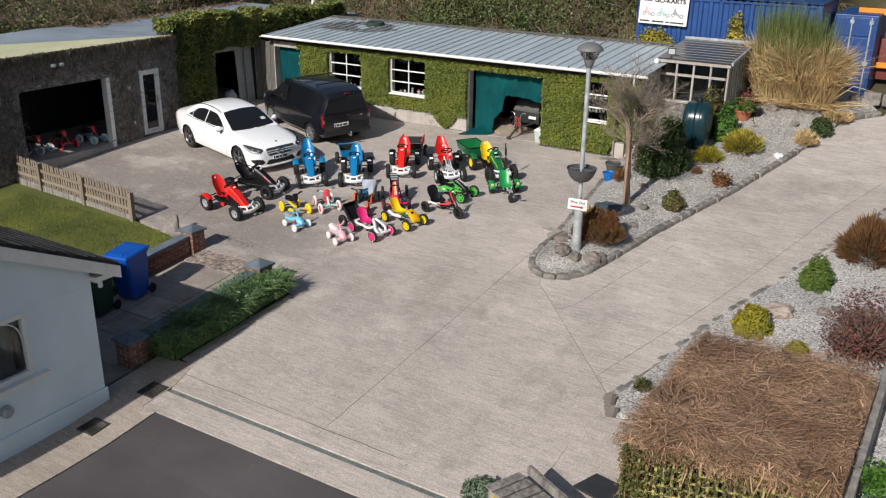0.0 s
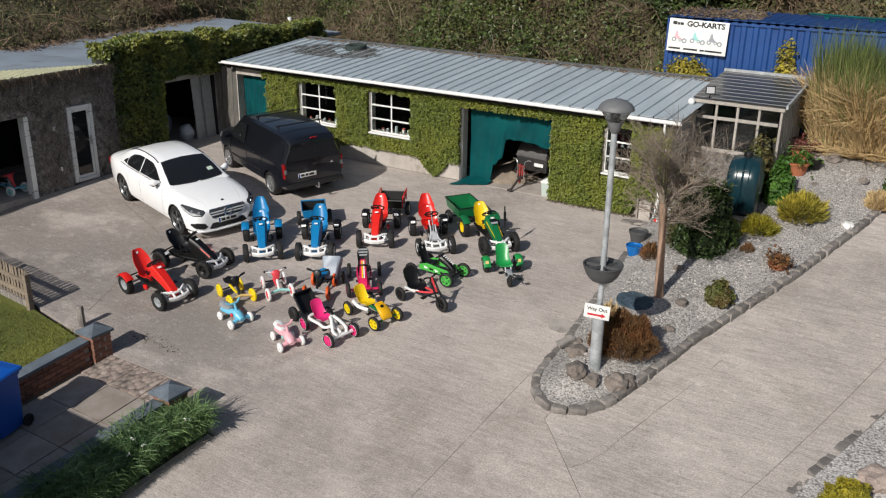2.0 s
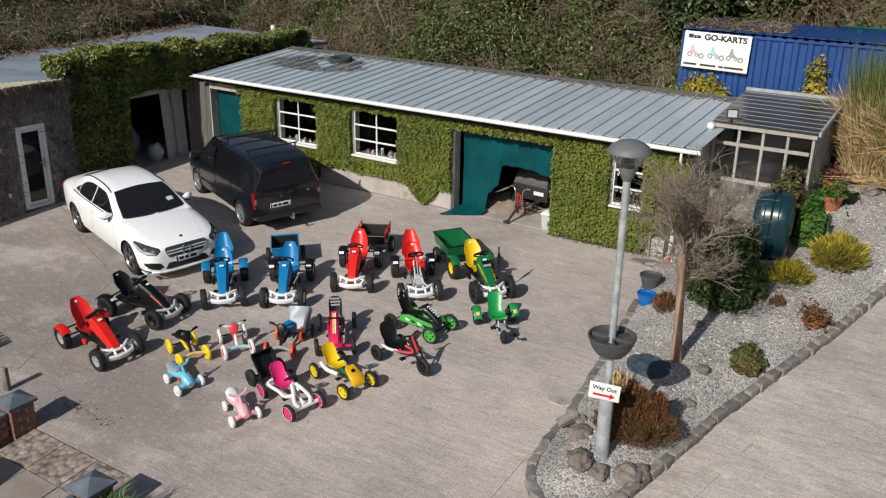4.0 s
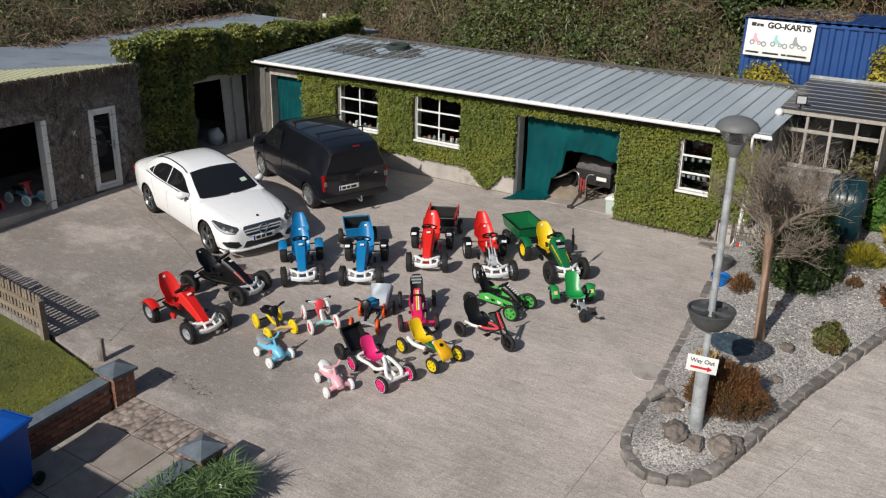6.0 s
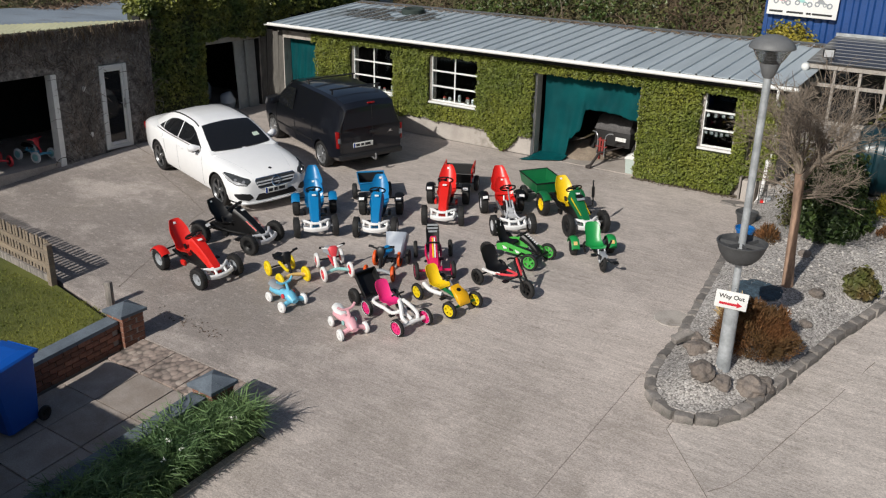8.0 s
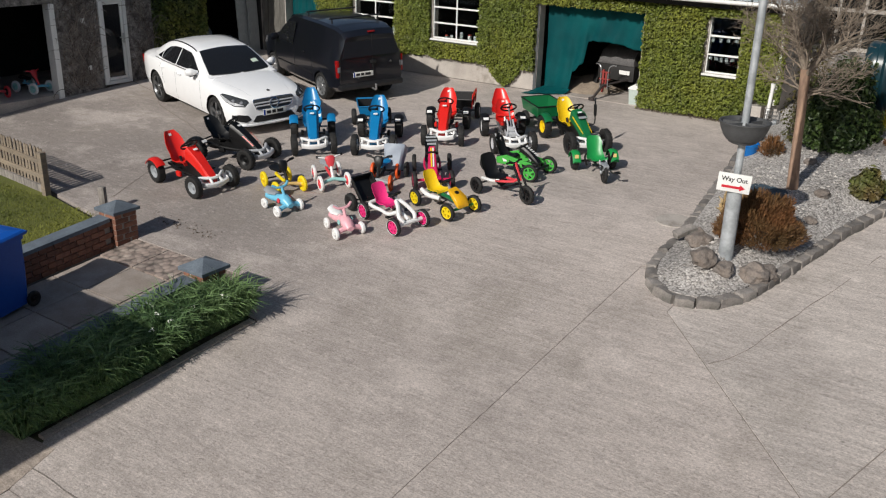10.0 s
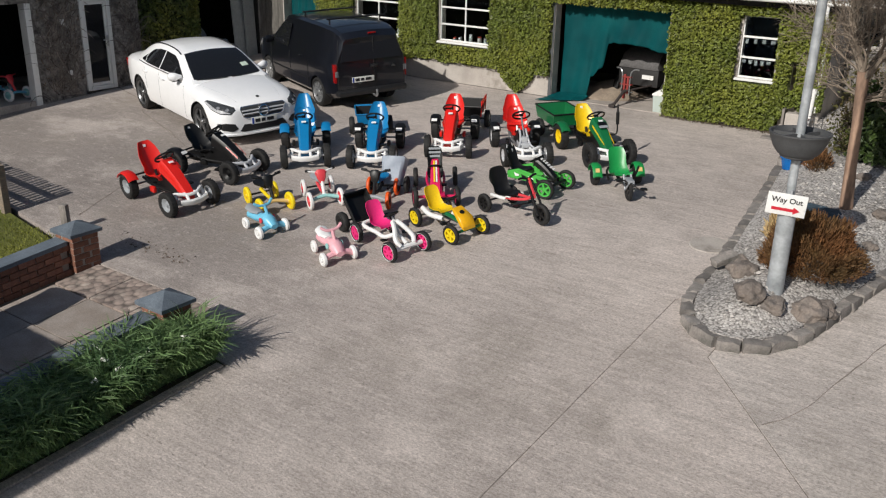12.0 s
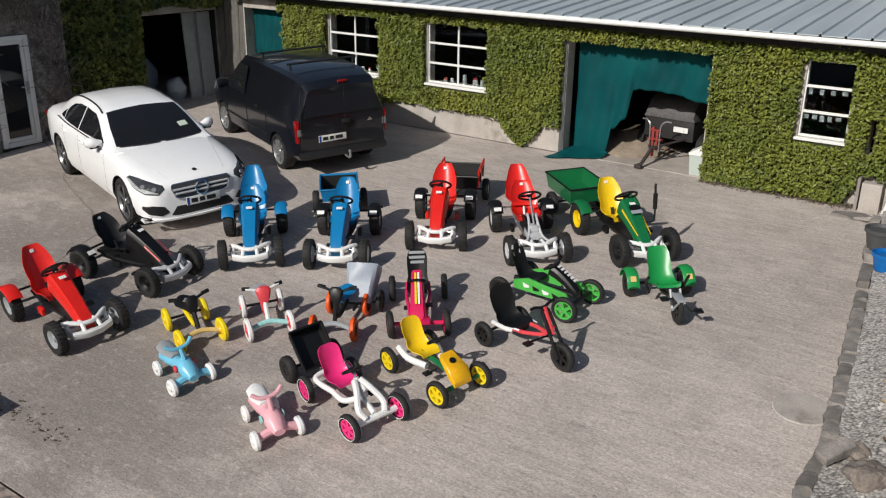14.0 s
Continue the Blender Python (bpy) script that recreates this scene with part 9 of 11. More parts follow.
def twisted(bm, rnd, start, aim, length, r, depth, out, gnarl=0.28):
    """One limb with its smaller limbs."""
    p, d = Vector(start), Vector(aim).normalized()
    pts, rs = [p.copy()], [r]
    n = 5
    for k in range(n):
        d = (d + Vector((rnd.gauss(0, gnarl), rnd.gauss(0, gnarl), rnd.gauss(0, gnarl * 0.6)))).normalized()
        p = p + d * length / n
        pts.append(p.copy()), rs.append(max(0.003, r * (1 - 0.6 * (k + 1) / n)))
        if depth > 0 and k >= 1:
            for _ in range(1 + (k % 2) if depth > 1 else 2):
                out.append((p.copy(), (d + Vector((rnd.gauss(0, 0.6), rnd.gauss(0, 0.6), rnd.gauss(0.25, 0.4)))).normalized(), length * rnd.uniform(0.45, 0.8), rs[-1] * 0.6, depth - 1))
    tube(bm, pts, r, 6 if r > 0.015 else 4, rs=rs, cap=False)


# Bare pollarded tree.
tz = island_z(-5.56, 17.5) - 0.02
tree = thing("tree", pose(-5.56, 17.5, tz), "bare small tree with a dense crown of grey twigs", "tree")
bm = bmesh.new()
tube(bm, [(0, 0, -0.1), (0.0, 0.01, 0.0), (-0.03, 0, 0.5), (-0.05, 0.0, 1.0), (-0.085, 0, 1.62)], 0.08, 12, rs=[0.098, 0.080, 0.066, 0.060, 0.068])
part("trunk", bm, M["bark"], tree)
rnd = random.Random(8)
bm, todo = bmesh.new(), []
for a in range(15):
    t = a / 10 * 6.28 * (1 if a > 2 else 4) + rnd.uniform(-0.3, 0.3)
    low = a > 9
    todo.append((Vector((-0.08, 0, 1.50 + 0.015 * a - (0.38 if low else 0))), Vector((math.cos(t) * 0.62 + 0.12, math.sin(t) * 0.6, rnd.uniform(0.1, 0.5) if low else rnd.uniform(0.6, 1.6))), rnd.uniform(0.5, 0.7) if low else rnd.uniform(0.65, 1.0), 0.040 if a < 5 else 0.016, 2))
while todo:
    todo.sort(key=lambda q: -q[4])
    s, aim, ln, rr, dp = todo.pop(0)
    out = []
    twisted(bm, rnd, s, aim, ln, rr, dp, out, 0.20)
    todo += out
    if len(bm.verts) > 90000:
        break
tips = [v.co.copy() for v in bm.verts if v.co.z > 1.6]
part("limb", bm, M["twig"], tree)
g = np.random.default_rng(2)
n = 2800
p = np.array([tuple(tips[k]) for k in g.integers(0, len(tips), n)]) + g.normal(0, 0.03, (n, 3))
d = np.stack([g.normal(0, 0.5, n) + p[:, 0] * 0.25, g.normal(0, 0.5, n) + p[:, 1] * 0.25, g.normal(0.30, 0.45, n)], 1)
d /= np.linalg.norm(d, axis=1)[:, None]
v, f = blades(g, p, p + d * g.uniform(0.08, 0.24, n)[:, None], 0.0045)
me = bpy.data.meshes.new("twig")
me.from_pydata(arr(v), [], f)
me.materials.append(M["twig"])
part("twig", me, None, tree)
mesh_guard = thing("net_heap", pose(-5.82, 17.25, island_z(-5.82, 17.25) - 0.01), "heap of dark blue netting at the tree foot", "netting")
bm = bmesh.new()
bmesh.ops.create_icosphere(bm, subdivisions=4, radius=0.36)
for vv in bm.verts:
    vv.co.z = max(0, vv.co.z * 0.13) + 0.025 * noise.noise(vv.co * 6)
    vv.co.x *= 1 + 0.2 * noise.noise(vv.co * 3)
part("netting", bm, mat("blue-grey netting", (0.06, 0.10, 0.135), 0.9, var=0.5, scale=20, fine=80, bump=0.8), mesh_guard, smooth=False)

# Green oil tank.
tank = thing("oil_tank", pose(-5.28, 21.15, island_z(-5.2, 21.1) - 0.08, 0, 0, 97), "dark green plastic oil tank with ribbed sides", "oil tank")
bm = bmesh.new()
rings = []
for yy, s in ((-0.29, 0.80), (-0.265, 0.90), (-0.20, 0.97), (-0.12, 0.97), (-0.10, 1.0), (-0.02, 1.0), (0.0, 0.96), (0.02, 1.0), (0.10, 1.0), (0.12, 0.97), (0.20, 0.97), (0.265, 0.90), (0.29, 0.80)):
    rings.append([Vector((math.copysign(abs(math.cos(t)) ** 0.75, math.cos(t)) * 0.55 * s, yy, 0.70 + math.copysign(abs(math.sin(t)) ** 0.75, math.sin(t)) * 0.56 * s)) for t in np.linspace(0, 2 * math.pi, 33)[:-1]])
loft(bm, rings)
part("tank_body", bm, plain("dark green tank plastic", (0.008, 0.034, 0.045), 0.3, var=0.12), tank)
for px in (-0.3, 0.3):
    bm = bmesh.new()
    box(bm, px - 0.12, px + 0.12, -0.26, 0.26, -0.05, 0.16, 0.01)
    part("support", bm, M["plaster"], tank)
bm = bmesh.new()
lathe(bm, [(0, 1.34), (0.07, 1.34), (0.08, 1.30), (0.08, 1.24)], 16)
part("filler_cap", bm, BLACK, tank)
bm = bmesh.new()
lathe(bm, [(0, -0.32), (0.20, -0.315), (0.23, -0.28), (0.23, -0.25)], 24, "y", at=(0, 0, 0.78))
part("end_boss", bm, plain("grey tank boss", (0.12, 0.16, 0.17), 0.35), tank)


# ---- glass porch ----
M["worn_paint"] = mat("worn pale paint", (0.42, 0.385, 0.345), 0.8, var=0.25, scale=5, fine=30, bump=0.3, second=(0.34, 0.31, 0.28), stretch=(3, 3, 1), rand=0.12)
porch = thing("glass_porch", pose(0, 0, 0), "weathered timber lean-to glass porch with a ribbed clear roof", "porch")
PX0, PX1, PY0, PY1 = -6.96, -5.12, 22.95, 25.05
pz = island_z(-5.6, 23)
bm = bmesh.new()
box(bm, PX0, PX1, PY0, PY0 + 0.12, pz - 0.1, pz + 0.62), box(bm, PX1 - 0.12, PX1, PY0 + 0.125, PY1, pz - 0.1, pz + 0.62)
part("dwarf_wall", bm, M["render"], porch, smooth=False)
for k, x in enumerate(np.linspace(PX0 + 0.04, PX1 - 0.04, 5)):
    bm = bmesh.new()
    box(bm, x - 0.024, x + 0.024, PY0 + 0.02, PY0 + 0.09, pz + (0.62 if k < 4 else 0.0) + 0.003, 3.12, 0.004)
    part("post", bm, M["worn_paint"], porch, smooth=False)
for y in np.linspace(PY0 + 0.2, PY1 - 0.06, 8):
    bm = bmesh.new()
    z1 = 3.12 + (y - PY0) * 0.112
    box(bm, PX1 - 0.09, PX1 - 0.02, y - 0.03, y + 0.03, pz + 0.624, z1, 0.004)
    part("post", bm, M["worn_paint"], porch, smooth=False)
bm = bmesh.new()
box(bm, PX0 + 0.08, PX1 - 0.09, PY0 + 0.025, PY0 + 0.085, 2.80, 2.86), box(bm, PX0, PX1 + 0.02, PY0 - 0.02, PY0 + 0.10, 3.125, 3.22, 0.006), box(bm, PX0 + 0.08, PX1 - 0.09, PY0 + 0.025, PY0 + 0.085, pz + 0.63, pz + 0.70)
part("rail", bm, M["worn_paint"], porch, smooth=False)
bm = bmesh.new()
box(bm, PX0 + 0.02, PX1 - 0.1, PY0 + 0.05, PY0 + 0.056, pz + 0.7, 3.12)
_p = part("pane", bm, M["glass"], porch, smooth=False)
_p.visible_shadow = False
bm = bmesh.new()
box(bm, PX1 - 0.06, PX1 - 0.054, PY0 + 0.13, PY1, pz + 0.63, 3.2)
_p = part("pane", bm, M["glass"], porch, smooth=False)
_p.visible_shadow = False
ROOF_T = math.atan2(0.25, 2.19)
bm = bmesh.new()
loft(bm, [[Vector((x, PY0 - 0.06, 3.225)), Vector((x, PY1 + 0.03, 3.475)), Vector((x, PY1 + 0.03, 3.49)), Vector((x, PY0 - 0.06, 3.24))] for x in (PX0 - 0.02, PX1 + 0.04)])
part("roof_sheet", bm, plain("smoky clear sheet", (0.035, 0.037, 0.04), 0.30, var=0.2), porch, smooth=False)
for k in range(9):
    bm = bmesh.new()
    y = PY0 + 0.02 + k * 0.25
    z = 3.24 + (y - PY0 + 0.06) * math.tan(ROOF_T)
    box(bm, PX0 - 0.02, PX1 + 0.04, y - 0.006, y + 0.006, z - 0.01, z + 0.008)
    part("roof_rib", bm, plain("dull rib", (0.26, 0.265, 0.27), 0.6), porch, smooth=False)
bm = bmesh.new()
loft(bm, [[Vector((x0, PY0 - 0.07, 3.20)), Vector((x0, PY1 + 0.04, 3.45)), Vector((x0, PY1 + 0.04, 3.53)), Vector((x0, PY0 - 0.07, 3.28))] for x0 in (PX1 + 0.041, PX1 + 0.085)])
box(bm, PX0 - 0.03, PX1 + 0.085, PY1 + 0.04, PY1 + 0.09, 3.46, 3.55)
part("barge_board", bm, M["galv"], porch, smooth=False)
# Added near-black sheet inside the porch, standing in for its shade.
bm = bmesh.new()
box(bm, PX0 + 0.05, PX1 - 0.15, 24.3, 24.35, pz, 3.3)
part("inner_screen", bm, M["dark"], porch, smooth=False)
fl = thing("floodlight", pose(-6.62, 22.86, 3.34, 0, 0, 200), "small black floodlight on the porch corner", "light")
bm = bmesh.new()
box(bm, -0.10, 0.10, -0.02, 0.02, 0.0, 0.17, 0.006), tube(bm, [(0, 0, 0), (0, -0.05, -0.10)], 0.012)
part("lamp_head", bm, BLACK, fl)
bm = bmesh.new()
box(bm, -0.08, 0.08, 0.021, 0.024, 0.02, 0.15)
part("lens", bm, M["silver"], fl, smooth=False)
gd = thing("white_globe", pose(-6.98, 22.82, 3.15), "white plastic globe fitting on the porch post", "light")
bm = bmesh.new()
bmesh.ops.create_uvsphere(bm, u_segments=16, v_segments=10, radius=0.075)
part("globe", bm, M["white"], gd)

# ---- shipping containers and banner ----
BLUE = mat("container blue", (0.012, 0.065, 0.235), 0.45, var=0.12, scale=1.5, fine=30, bump=0.05, second=(0.01, 0.05, 0.19), grime=((0.12, 0.07, 0.045), 1.3, 0.68, 0.85))


def corrugated(bm, u0, u1, at, z0, z1, axis="x", depth=0.035, pitch=0.28):
    prof = []
    u = u0
    while u < u1:
        prof += [(u, 0), (min(u + pitch * 0.3, u1), 0), (min(u + pitch * 0.42, u1), depth), (min(u + pitch * 0.86, u1), depth)]
        u += pitch
    prof.append((u1, 0))
    if axis == "x":
        loft(bm, [[Vector((a, at + b, z)) for a, b in prof] + [Vector((a, at + 0.05 + b, z)) for a, b in reversed(prof)] for z in (z0, z1)])
    else:
        loft(bm, [[Vector((at - b, a, z)) for a, b in prof] + [Vector((at - 0.05 - b, a, z)) for a, b in reversed(prof)] for z in (z0, z1)])


box1 = thing("shipping_container", pose(0, 0, 0), "blue corrugated shipping container behind the shed with debris on top", "container")
CX0, CX1, CY0, CY1, CZ0, CZ1 = -8.62, -3.62, 25.62, 28.05, 2.02, 4.56
bm = bmesh.new()
corrugated(bm, CX0 + 0.09, CX1 - 0.09, CY0 + 0.02, CZ0 + 0.12, CZ1 - 0.1)
part("side_wall", bm, BLUE, box1, smooth=False)
bm = bmesh.new()
for x in (CX0, CX1 - 0.09):
    for y in (CY0, CY1 - 0.09):
        box(bm, x, x + 0.09, y, y + 0.09, CZ0, CZ1, 0.006)
for z in (CZ0, CZ1 - 0.1):
    box(bm, CX0 + 0.09, CX1 - 0.09, CY0, CY0 + 0.018, z, z + 0.1), box(bm, CX0 + 0.09, CX1 - 0.09, CY1 - 0.09, CY1, z, z + 0.1)
part("corner_frame", bm, BLUE, box1, smooth=False)
bm = bmesh.new()
box(bm, CX0 + 0.02, CX0 + 0.06, CY0 + 0.09, CY1 - 0.09, CZ0, CZ1 - 0.02), box(bm, CX1 - 0.06, CX1 - 0.02, CY0 + 0.09, CY1 - 0.09, CZ0, CZ1 - 0.02), box(bm, CX0 + 0.09, CX1 - 0.09, CY1 - 0.06, CY1 - 0.02, CZ0 + 0.1, CZ1 - 0.1)
part("end_wall", bm, BLUE, box1, smooth=False)
bm = bmesh.new()
corrugated(bm, CX0, CX1, 0, 0, CY1 - CY0, depth=0.02, pitch=0.21)
bmesh.ops.transform(bm, matrix=Matrix.Translation((0, CY0, CZ1 - 0.05)) @ Matrix(((1, 0, 0, 0), (0, 0, 1, 0), (0, 1, 0, 0), (0, 0, 0, 1))), verts=bm.verts[:])
bmesh.ops.recalc_face_normals(bm, faces=bm.faces[:])
part("roof_panel", bm, BLUE, box1, smooth=False)
bm = bmesh.new()
for x in (-5.4, -4.4):
    box(bm, x, x + 0.12, CY1 - 0.8, CY1 - 0.7, CZ1 + 0.02, CZ1 + 0.08)
tube(bm, [(-5.8, CY1 - 0.5, CZ1 + 0.09), (-3.8, CY1 - 0.5, CZ1 + 0.07)], 0.03, 6)
part("roof_pipe", bm, M["net"], box1, "green-tinted pipe on the container roof")

banner = thing("go_kart_banner", Matrix.Translation((-7.83, 25.52, 4.14)) @ pose(0, 0, 0, 88, 0, 0) @ pose(0, 0, 0, 0, 0, -1.0), "white vinyl banner with black lettering and small kart pictures", "banner")
bm = bmesh.new()
box(bm, -0.71, 0.71, -0.38, 0.38, -0.012, 0.0, 0.003)
part("sheet", bm, M["white"], banner)
lettering(banner, "GO-KARTS", 0.165, INK, pose(0.17, 0.275, 0.001), 1.12, 0.045)
bm = bmesh.new()
for a, b in ((-0.62, -0.52), (-0.51, -0.45), (-0.44, -0.36)):
    box(bm, a, b, 0.24, 0.32 if a < -0.6 else 0.30, 0.001, 0.003)
part("name_bar", bm, INK, banner, "plain dark bar", smooth=False)
bm = bmesh.new()
for a, b in ((-0.66, -0.38), (-0.30, 0.04), (0.10, 0.20), (0.22, 0.62)):
    box(bm, a, b, -0.325, -0.285, 0.001, 0.003)
part("small_print", bm, INK, banner, "plain dark bars of small print", smooth=False)
for cx, mm in ((-0.42, C["rose"]), (0.02, C["mint"]), (0.42, C["grey"])):
    bm = bmesh.new()
    for dx, dy, rr in ((-0.13, -0.10, 0.055), (0.12, -0.12, 0.06), (0.02, -0.11, 0.04)):
        lathe(bm, [(rr, 0.001), (rr, 0.004), (rr * 0.5, 0.004), (rr * 0.5, 0.001)], 14, at=(cx + dx, dy, 0))
    part("picture_wheels", bm, C["grey"], banner, smooth=False)
    bm = bmesh.new()
    prism(bm, [(cx - 0.14, -0.08), (cx + 0.12, -0.11), (cx + 0.02, -0.06), (cx - 0.04, 0.0), (cx - 0.06, 0.10), (cx - 0.10, 0.09)], "z", 0.001, 0.003)
    part("picture_kart", bm, mm, banner, smooth=False)

box2 = thing("shipping_container", pose(0, 0, 0), "blue shipping container with double doors and locking bars", "container")
DX0, DX1, DY, DZ0, DZ1 = -3.55, -2.44, 27.3, 1.98, 4.20
bm = bmesh.new()
box(bm, DX0, DX1, DY + 0.06, DY + 2.2, DZ0, DZ1, 0.02)
part("body", bm, BLUE, box2, smooth=False)
bm = bmesh.new()
box(bm, DX0 + 0.05, DX1 - 0.05, DY + 0.02, DY + 0.058, DZ0 + 0.05, DZ1 - 0.05, 0.004)
door_leaf = part("door", bm, BLUE, box2, smooth=False)
for k in range(4):
    bm = bmesh.new()
    box(bm, DX0 + 0.08, DX1 - 0.08, DY - 0.005, DY + 0.018, DZ0 + 0.08 + k * 0.53, DZ0 + 0.56 + k * 0.53, 0.008)
    part("door_panel", bm, BLUE, door_leaf, smooth=False)
for x in (DX0 + 0.47, DX1 - 0.15):
    bm = bmesh.new()
    tube(bm, [(x, DY - 0.03, DZ0 + 0.05), (x, DY - 0.03, DZ1 - 0.05)], 0.022, 8), box(bm, x - 0.05, x + 0.05, DY - 0.05, DY, DZ1 - 0.22, DZ1 - 0.12), box(bm, x - 0.06, x + 0.06, DY - 0.06, DY, DZ0 + 0.9, DZ0 + 1.0)
    part("locking_bar", bm, M["galv"], box2)
mach = thing("machine_frame", pose(-2.35, 28.2, 2.10), "orange steel machine frame with a small wheel", "machine")
bm = bmesh.new()
box(bm, -0.75, 0.9, 0.1, 0.25, 2.05, 2.22, 0.01), box(bm, -0.35, -0.22, 0.1, 0.25, 0.7, 2.05, 0.01), box(bm, 0.6, 0.75, 0.1, 0.25, 0.2, 2.05, 0.01), box(bm, -0.35, 0.75, 0.1, 0.25, 0.6, 0.75, 0.01)
part("frame", bm, plain("orange machine paint", (0.72, 0.25, 0.012), 0.5), mach, smooth=False)
bm = bmesh.new()
box(bm, -0.2, 0.8, 0.3, 0.8, 0.25, 1.4, 0.03)
part("body", bm, plain("dark red-brown paint", (0.16, 0.035, 0.025), 0.6), mach)
put_wheel(mach, -0.45, -0.05, 0.2, 0.12, 0.11, "dish", C["white"])
bw = thing("block_wall", pose(-1.95, 26.45, 1.93), "low grey concrete block wall beside the container", "wall")
for k in range(4):
    part("block", stone_block(50 + k, 0.46, 0.22, 0.34, 0.01), M["kerb"], bw, at=pose(k * 0.48 - 0.2, 0, 0.22))

# ---- reeds ----
g = np.random.default_rng(21)
rd = thing("reed_clump", pose(-3.88, 24.95, island_z(-3.9, 24.9) - 0.03), "tall clump of dry straw reeds with green tops", "reeds")
for nm, n, mat_name, z0, z1, jit in (("dry_stem", 5200, "reed", 0.0, 2.0, 0.22), ("green_stem", 3400, "reed_green", 0.7, 2.65, 0.24), ("bent_stem", 8500, "reed", 0.4, 1.75, 0.42), ("fallen_stem", 900, "reed", 0.0, 0.3, 0.5)):
    a, q = g.uniform(0, 6.28, n), np.sqrt(g.uniform(0, 1, n))
    roots = np.stack([q * np.cos(a) * 0.98, q * np.sin(a) * 0.46, np.full(n, z0) * g.uniform(0.2, 1, n)], 1)
    if nm == "green_stem":
        roots[:, 0] = roots[:, 0] * 0.85 - 0.14
    drop = 1 - 0.16 * np.clip(roots[:, 0], -1, 1) + 0.25 * np.array([noise.noise((u * 2.2, w * 2.2, 4.0)) for u, w, _ in roots])
    lean = np.array([[noise.noise((u * 3, w * 3, 0.5)), noise.noise((u * 3, w * 3, 7.5))] for u, w, _ in roots]) * 0.28
    tips = roots + np.stack([lean[:, 0] * 1.5 + g.normal(0, jit, n), lean[:, 1] * 1.5 - 0.10 + g.normal(0, jit, n), (z1 - roots[:, 2]) * drop * g.uniform(0.3, 1.0, n)], 1)
    v, f = blades(g, roots, tips, 0.020, {"green_stem": 0.02, "bent_stem": 0.22}.get(nm, 0.05))
    stuff(nm, arr(v), f, M[mat_name], "", "", rd)
# variegated shrub growing up the container, and ivy at the banner's foot
shrub(-5.75, 25.48, 0.30, 0.16, 1.05, 700, "moss_leaf", 0.07, "thin variegated shrub against the blue container", "climber", base=3.2, shell=0.3)
shrub(-8.0, 25.45, 0.65, 0.14, 0.62, 1500, "moss_leaf", 0.07, "pale variegated ivy below the banner", "climber", base=3.05, shell=0.2)


# ---- pots ----
def pot(x, y, r, h, material, label, z=None, plant=None, group=""):
    p = thing("plant_pot", pose(x, y, z if z is not None else bed_z(x, y) - 0.01), label, "plant pot", group)
    bm = bmesh.new()
    lathe(bm, [(0, 0), (r * 0.72, 0), (r * 0.95, h * 0.8), (r * 1.04, h * 0.8), (r * 1.06, h), (r * 0.95, h), (r * 0.88, h * 0.84), (0, h * 0.82)], 22)
    part("pot_body", bm, material, p)
    if plant:
        n = 260
        q = g.normal(0, 1, (n, 3)) * [r * 0.7, r * 0.7, r * 0.5] + [0, 0, h + r * 0.35]
        v, f = leaves(g, q, np.tile([0, 0, 1.0], (n, 1)), 0.06, 0.9)
        stuff("plant", arr(v), f.tolist(), M[plant], "", "", p)


TERRA = mat("terracotta", (0.42, 0.14, 0.06), 0.8, var=0.15, scale=8, fine=50, bump=0.2, second=(0.34, 0.12, 0.06))
pot(-6.74, 19.45, 0.15, 0.20, plain("bright blue glaze", (0.006, 0.13, 0.42), 0.25), "bright blue glazed pot at the yard edge", z=yard_z(-6.74, 19.45) + 0.12)
pot(-6.93, 20.15, 0.18, 0.24, M["planter"], "black plastic tub at the yard edge", z=yard_z(-6.93, 20.15) + 0.1)
pot(-4.77, 23.42, 0.21, 0.27, TERRA, "terracotta pot with a small green plant", plant="box_leaf", group="terracotta pots by the porch")
pot(-4.92, 24.3, 0.21, 0.26, TERRA, "terracotta pot with a small red-green plant", plant="wine_leaf", group="terracotta pots by the porch")
pot(-4.50, 23.75, 0.15, 0.20, BLACK, "small black plastic pot on the gravel", group="terracotta pots by the porch")
pot(-4.14, 19.45, 0.16, 0.09, TERRA, "shallow terracotta bowl sunk in gravel", plant="rust_leaf")
# Timber, crates and a low rubble ledge at the shed corner.
cr = thing("metal_crate", pose(-6.95, 21.35, yard_z(-7, 21.3) + 0.05, 0, 0, 12) @ Matrix.Scale(0.62, 4), "wire crate of odds and ends by the shed corner", "crate")
bm = bmesh.new()
for k in range(6):
    z = 0.05 + k * 0.11
    tube(bm, [(-0.2, -0.2, z), (0.2, -0.2, z), (0.2, 0.2, z), (-0.2, 0.2, z), (-0.2, -0.2, z)], 0.008, 5)
for a, b in ((-0.2, -0.2), (0.2, -0.2), (0.2, 0.2), (-0.2, 0.2), (0, -0.2), (0, 0.2)):
    tube(bm, [(a, b, 0), (a, b, 0.62)], 0.01, 5)
part("wire_cage", bm, plain("dull wire", (0.10, 0.10, 0.10), 0.6, 0.4), cr)
for k, c in enumerate(("red", "white", "grey")):
    bm = bmesh.new()
    box(bm, -0.14 + 0.09 * k, -0.04 + 0.09 * k, -0.12, 0.1, 0.02, 0.2 + 0.06 * k, 0.01)
    part("box", bm, C[c], cr)
led = thing("stone_ledge", pose(-7.46, 21.36, yard_z(-7.46, 21.36) - 0.03, 0, 0, -8), "low worn concrete lip at the shed corner", "ledge")
part("ledge", stone_block(77, 0.52, 0.30, 0.07, 0.03), M["kerb"], led)
